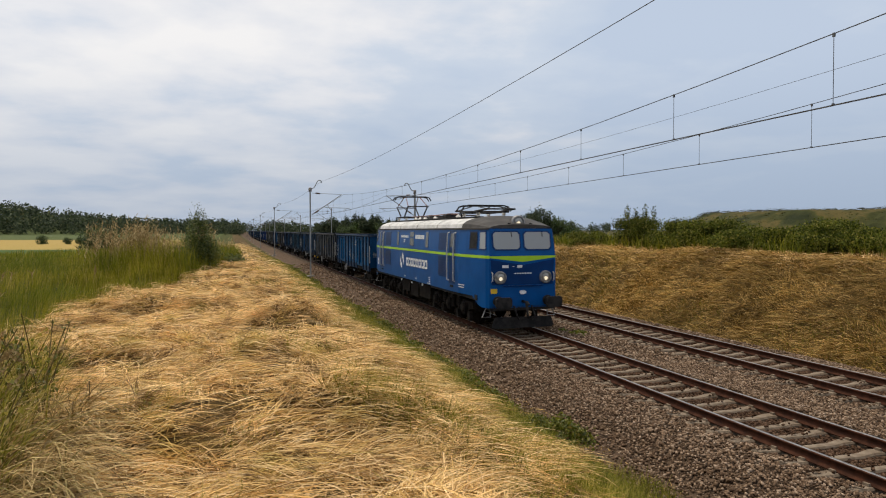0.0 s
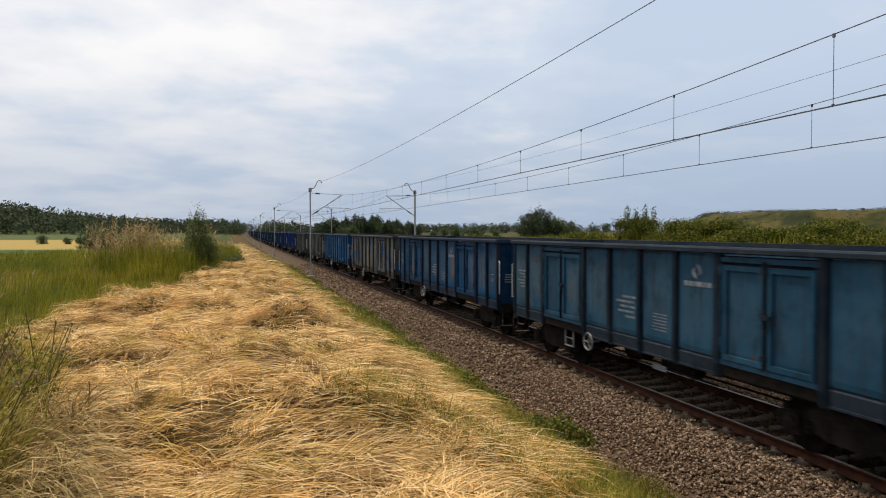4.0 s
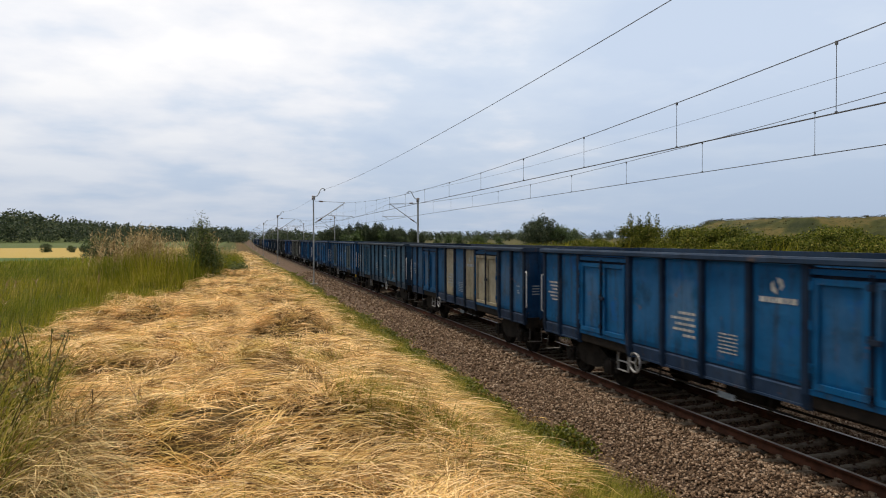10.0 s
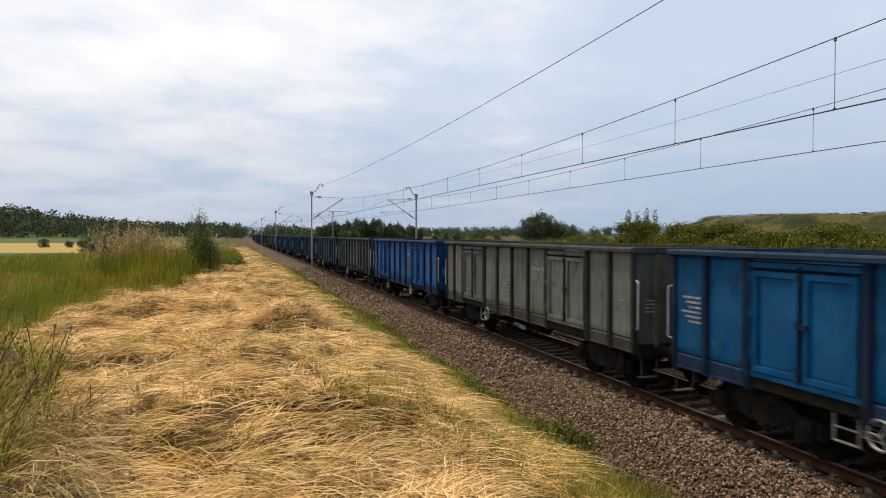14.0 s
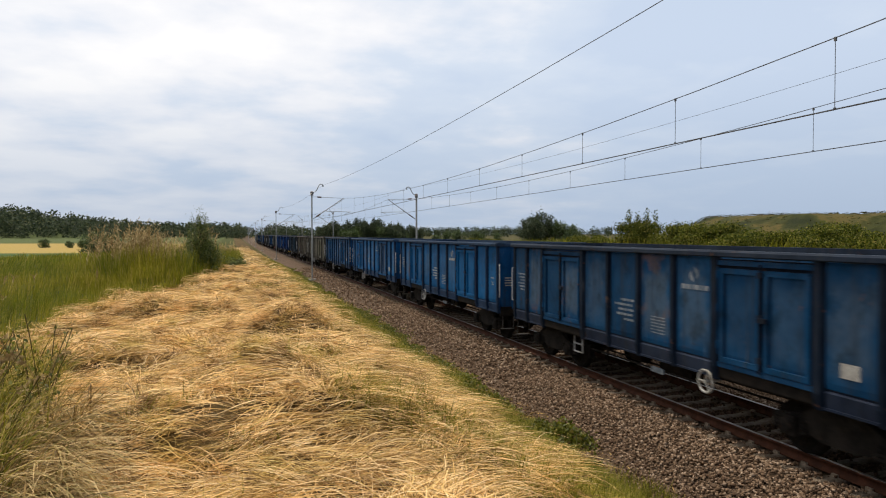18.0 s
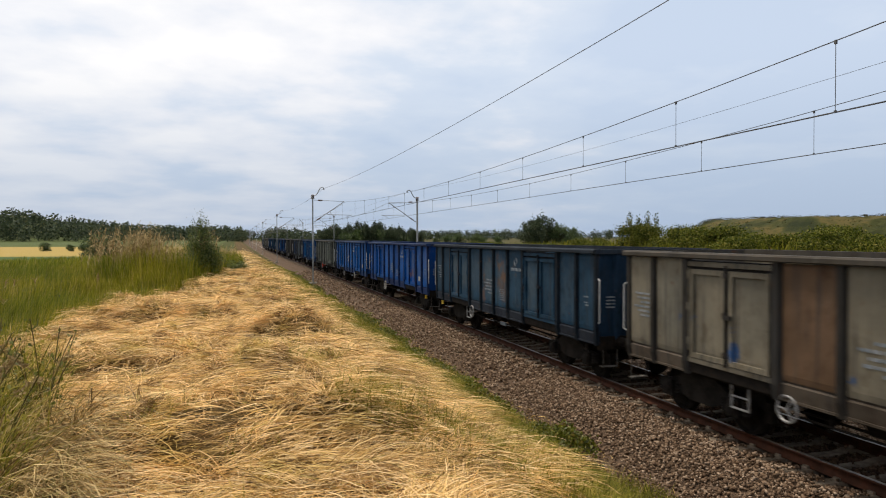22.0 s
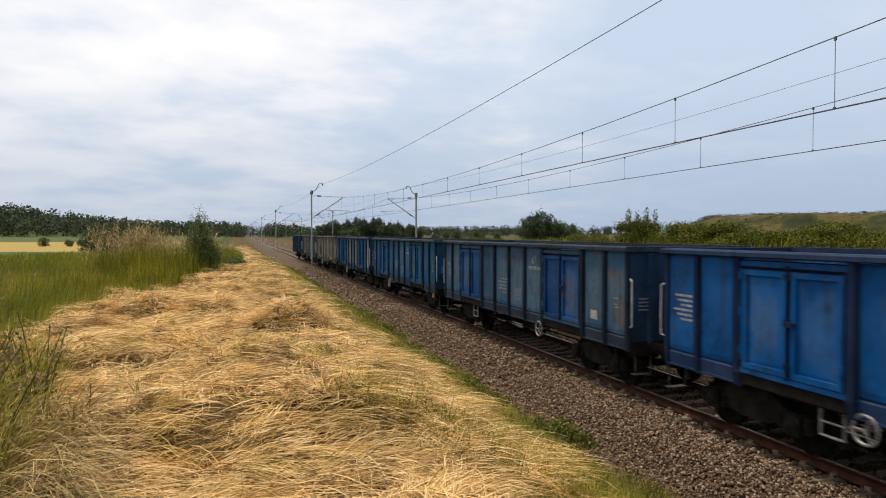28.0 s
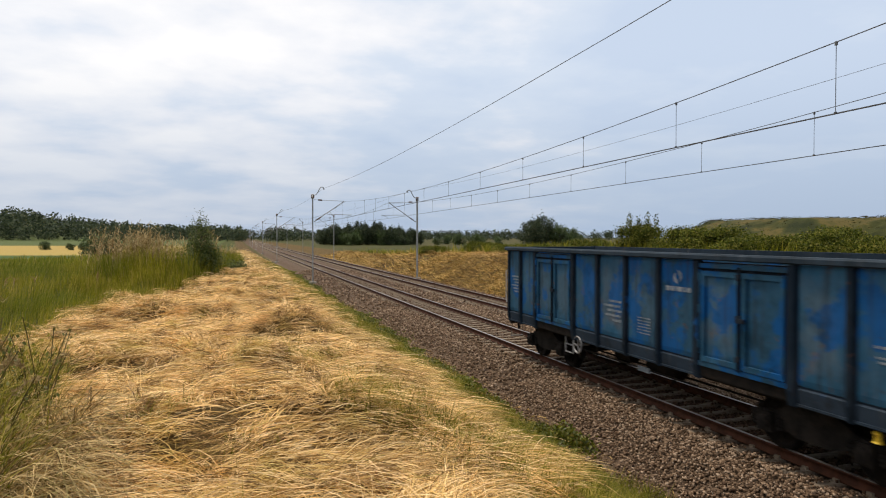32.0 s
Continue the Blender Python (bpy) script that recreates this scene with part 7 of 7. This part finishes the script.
def hill_scrub():
    C, S = [], []
    for i in range(9000):
        x, y = 60 + 190 * RNG.random(), 75 + 190 * RNG.random()
        if land(np.array([x]), np.array([y]))[0] < 2.5:
            continue
        h = 0.3 + 0.5 * RNG.random() ** 3
        n = 16
        d = RNG.normal(size=(n, 3)) * 0.5
        C.append(np.stack((x + d[:, 0] * h * 1.6, y + d[:, 1] * h * 1.6, ground_at(x, y) + h * 0.3 + d[:, 2] * h * 0.35), -1))
        S.append(np.full(n, 0.22))
    V, T = leaflets(np.concatenate(C), np.concatenate(S))
    stuff("hill_scrub", sheet_mesh("hill_scrub", V, [], T, M_HEATH), "low scrub over the green hill", "scrub")


far_wood()
hill_scrub()


# tall weeds close to the camera
def tall_weed(seed):
    q = random.Random(seed)
    t = thing("tall_weed", "tall dark stemmed weed with drooping seed heads at the meadow edge", "weed", "weeds at the meadow edge")
    for k in range(5):
        a, h = q.random() * math.tau, 0.55 + 0.5 * q.random()
        lx, ly = math.cos(a) * 0.22, math.sin(a) * 0.22
        pts = [(lx * 0.15 * k * u * 2 + lx * u * u, ly * u * u, h * u) for u in (0, 0.3, 0.6, 0.85, 1.0)]
        stem = part("stem", tube(bmesh.new(), pts, 0.004, 5), M_STALK, t)
        C = []
        for _ in range(26):
            u = 0.25 + 0.75 * q.random()
            C.append((lx * u * u + lx * 0.3 * k * u + q.gauss(0, 0.035), ly * u * u + q.gauss(0, 0.035), h * u + q.gauss(0, 0.02)))
        V, T = leaflets(np.array(C), np.full(len(C), 0.034), flat=0.9)
        lv = new("leaves", sheet_mesh("leaves", V, [], T, M_WEED))
        lv.parent = stem
    for k in range(2):
        a, h = q.random() * math.tau, 0.8 + 0.25 * q.random()
        pts = [(math.cos(a) * 0.28 * u ** 3, math.sin(a) * 0.28 * u ** 3, h * (u - 0.25 * u ** 4)) for u in (0, 0.3, 0.55, 0.75, 0.9, 1.0)]
        stem = part("grass_stalk", tube(bmesh.new(), pts, 0.003, 4), M_SEED, t)
        tip = [Vector(p) for p in pts[-3:]]
        C = []
        for _ in range(70):
            u = q.random()
            p = tip[0].lerp(tip[1], u * 2) if u < 0.5 else tip[1].lerp(tip[2], u * 2 - 1)
            C.append((p.x + q.gauss(0, 0.012), p.y + q.gauss(0, 0.012), p.z + q.gauss(0, 0.012)))
        V, T = leaflets(np.array(C), np.full(len(C), 0.028), flat=0.9)
        hd = new("seed_head", sheet_mesh("seed_head", V, [], T, M_SEED))
        hd.parent = stem
    return t


def edge_tuft():
    """Rank grass close to the camera at the meadow's edge, with dry stalks draped over its foot."""
    def inside(x, y):
        return x < -10.40 - 0.15 * (y - 4.4) + 0.10 * RNG.normal(size=len(x))
    x, y = scattered(5200, -12.2, -10.0, 4.3, 9.4, inside)
    m = len(x)
    tall = 0.5 + 0.9 * lumps(x, y, 0.45, 81)
    blades = ribbons(np.stack((x, y, land(x, y)), -1), -0.2 + RNG.normal(size=m) * 1.2, 0.78 * tall * (0.4 + 0.7 * RNG.random(m)), 0.006 + 0.009 * RNG.random(m), 1.1 + 0.4 * RNG.random(m), 0.4 + 1.3 * RNG.random(m), 4, 1.5)
    stuff("edge_grass", sheet_mesh("edge_grass", *blades, [], M_RANK), "rank dark green grass at the meadow's near edge", "grass")
    # leafy undergrowth between the blades
    k = RNG.random(len(x)) < 0.75
    C = np.stack((x[k], y[k], land(x[k], y[k]) + 0.05 + 0.5 * RNG.random(k.sum()) ** 1.5), -1)
    V, T = leaflets(C, np.full(len(C), 0.055), flat=0.9)
    stuff("undergrowth", sheet_mesh("undergrowth", V, [], T, M_RANK), "dark leafy undergrowth at the meadow's near edge", "weeds")
    # bent dry stalks hanging towards the mown bank
    x, y = scattered(3600, -11.2, -9.95, 3.9, 6.9, lambda x, y: (x < -10.0 - 0.10 * (y - 4.0)) & (x > -10.75 - 0.12 * (y - 4.0)) & (lumps(x, y, 0.3, 83) > 0.3))
    m = len(x)
    turn = -0.9 + (lumps(x, y, 0.5, 85) - 0.5) * 2.2 + RNG.normal(size=m) * 0.35
    blades = ribbons(np.stack((x, y, land(x, y) + 0.02), -1), turn, 0.85 * (0.5 + 0.7 * RNG.random(m)), 0.005 + 0.006 * RNG.random(m), 0.5 + 0.7 * RNG.random(m), 1.2 + 0.8 * RNG.random(m), 5, 1.6, 0.6)
    stuff("draped_stalks", sheet_mesh("draped_stalks", *blades, [], M_DRAPE), "bent pale dry stalks draped over the meadow's near edge", "grass")


edge_tuft()
WEEDS = []
for i, (x, y) in enumerate(((-10.78, 5.6), (-11.0, 6.3), (-10.62, 5.15), (-11.2, 6.9), (-11.45, 7.6), (-11.05, 5.6), (-10.58, 6.2), (-10.85, 6.9), (-10.85, 5.2))):
    w = tall_weed(50 + i)
    plant(w, x, y, 70 * i)
    WEEDS.append(w)


# ---- sleepers, piece by piece ----
for track, off in zip(TRACKS, (0.0, GAP)):
    for i in range(-8, 286):
        y = i * SLEEPER_STEP
        s = new("sleeper", SLEEPER)
        s.parent = track
        s.location = (off + float(bend(y)), y, 0)
    co = np.empty(len(SLEEPER.vertices) * 3)
    SLEEPER.vertices.foreach_get("co", co)
    V, o, Q, T = [], 0, [], []
    polys = [tuple(p.vertices) for p in SLEEPER.polygons]
    for i in range(286, 1000):
        y = i * SLEEPER_STEP
        V.append(co.reshape(-1, 3) + np.array((off + float(bend(y)), y, 0)))
        for p in polys:
            if len(p) == 4:
                Q.append([o + k for k in p])
        o += len(SLEEPER.vertices)
    stuff("sleepers", sheet_mesh("sleepers", np.concatenate(V), Q, [], M_SLEEPER), "", "", track)


# ---- what moves ----
# seconds and metres by which the train lags behind an even pace
PACE = ((1, 0.0), (2, -0.2), (3, 0.1), (6, 0.0), (7, 0.05), (8, 0.1), (10, 0.15), (11, 0.9), (12, 0.55), (13, 0.62), (14, 0.45), (17, 0.1), (18, -0.15), (19, -0.15), (20, 0.0), (21, 0.0), (22, -0.18), (23, -0.2), (25, 0.0), (28, 0.33), (30, 0.2), (31, 0.27), (32, 0.0))


def motions():
    def on_line(y):
        turn = -math.degrees(6.0e-5 * max(y + 6 - 150.0, 0.0))
        return pose(float(bend(y)), y, 0, 0, 0, turn)
    def run(ob, y0):
        # a slight snatch just after the start, then an even pace
        rows = [(0.0, y0 + 0.65), (0.2, y0 + 0.65 - SPEED * 0.2), (0.3, y0 - SPEED * 0.3)]
        rows += [(t, y0 - SPEED * t + float(np.interp(t, *zip(*PACE)))) for t in range(1, 33)]
        walk(ob, [(t, on_line(y)) for t, y in rows])
    for k, w in enumerate(WAGONS):
        run(w, FIRST + PITCH * k)
    run(LOCOMOTIVE, LOCO_START)
    # wind in the tall weeds near the camera
    for k, w in enumerate(WEEDS):
        home = w.matrix_basis.copy()
        rows = []
        for i in range(41):
            t = i * 0.8
            a = 2.2 * math.sin(1.7 * t + 1.3 * k) + 1.4 * math.sin(0.63 * t + 2.1 * k)
            b = 1.6 * math.sin(1.25 * t + 0.7 * k)
            rows.append((t, home @ pose(0, 0, 0, a, b, 0)))
        walk(w, rows)
    # wheels: one set of keys for each place in a bogie, shared by all alike
    keyed = {}
    for train_part in (LOCOMOTIVE, *WAGONS):
        for ob in train_part.children_recursive:
            if ob.name.split(".")[0] != "wheelset":
                continue
            x, y, r = ob.location
            spot = (round(y, 2), round(r, 3))
            if spot not in keyed:
                step = SPEED / FPS / r
                walk(ob, [(i / FPS, Matrix.LocRotScale((0, y, r), Euler((step * i, 0, 0)), None)) for i in range(32 * FPS + 1)])
                keyed[spot] = ob.animation_data
            else:
                ob.rotation_mode = "QUATERNION"
                data = ob.animation_data_create()
                data.action = keyed[spot].action
                data.action_slot = keyed[spot].action_slot


motions()
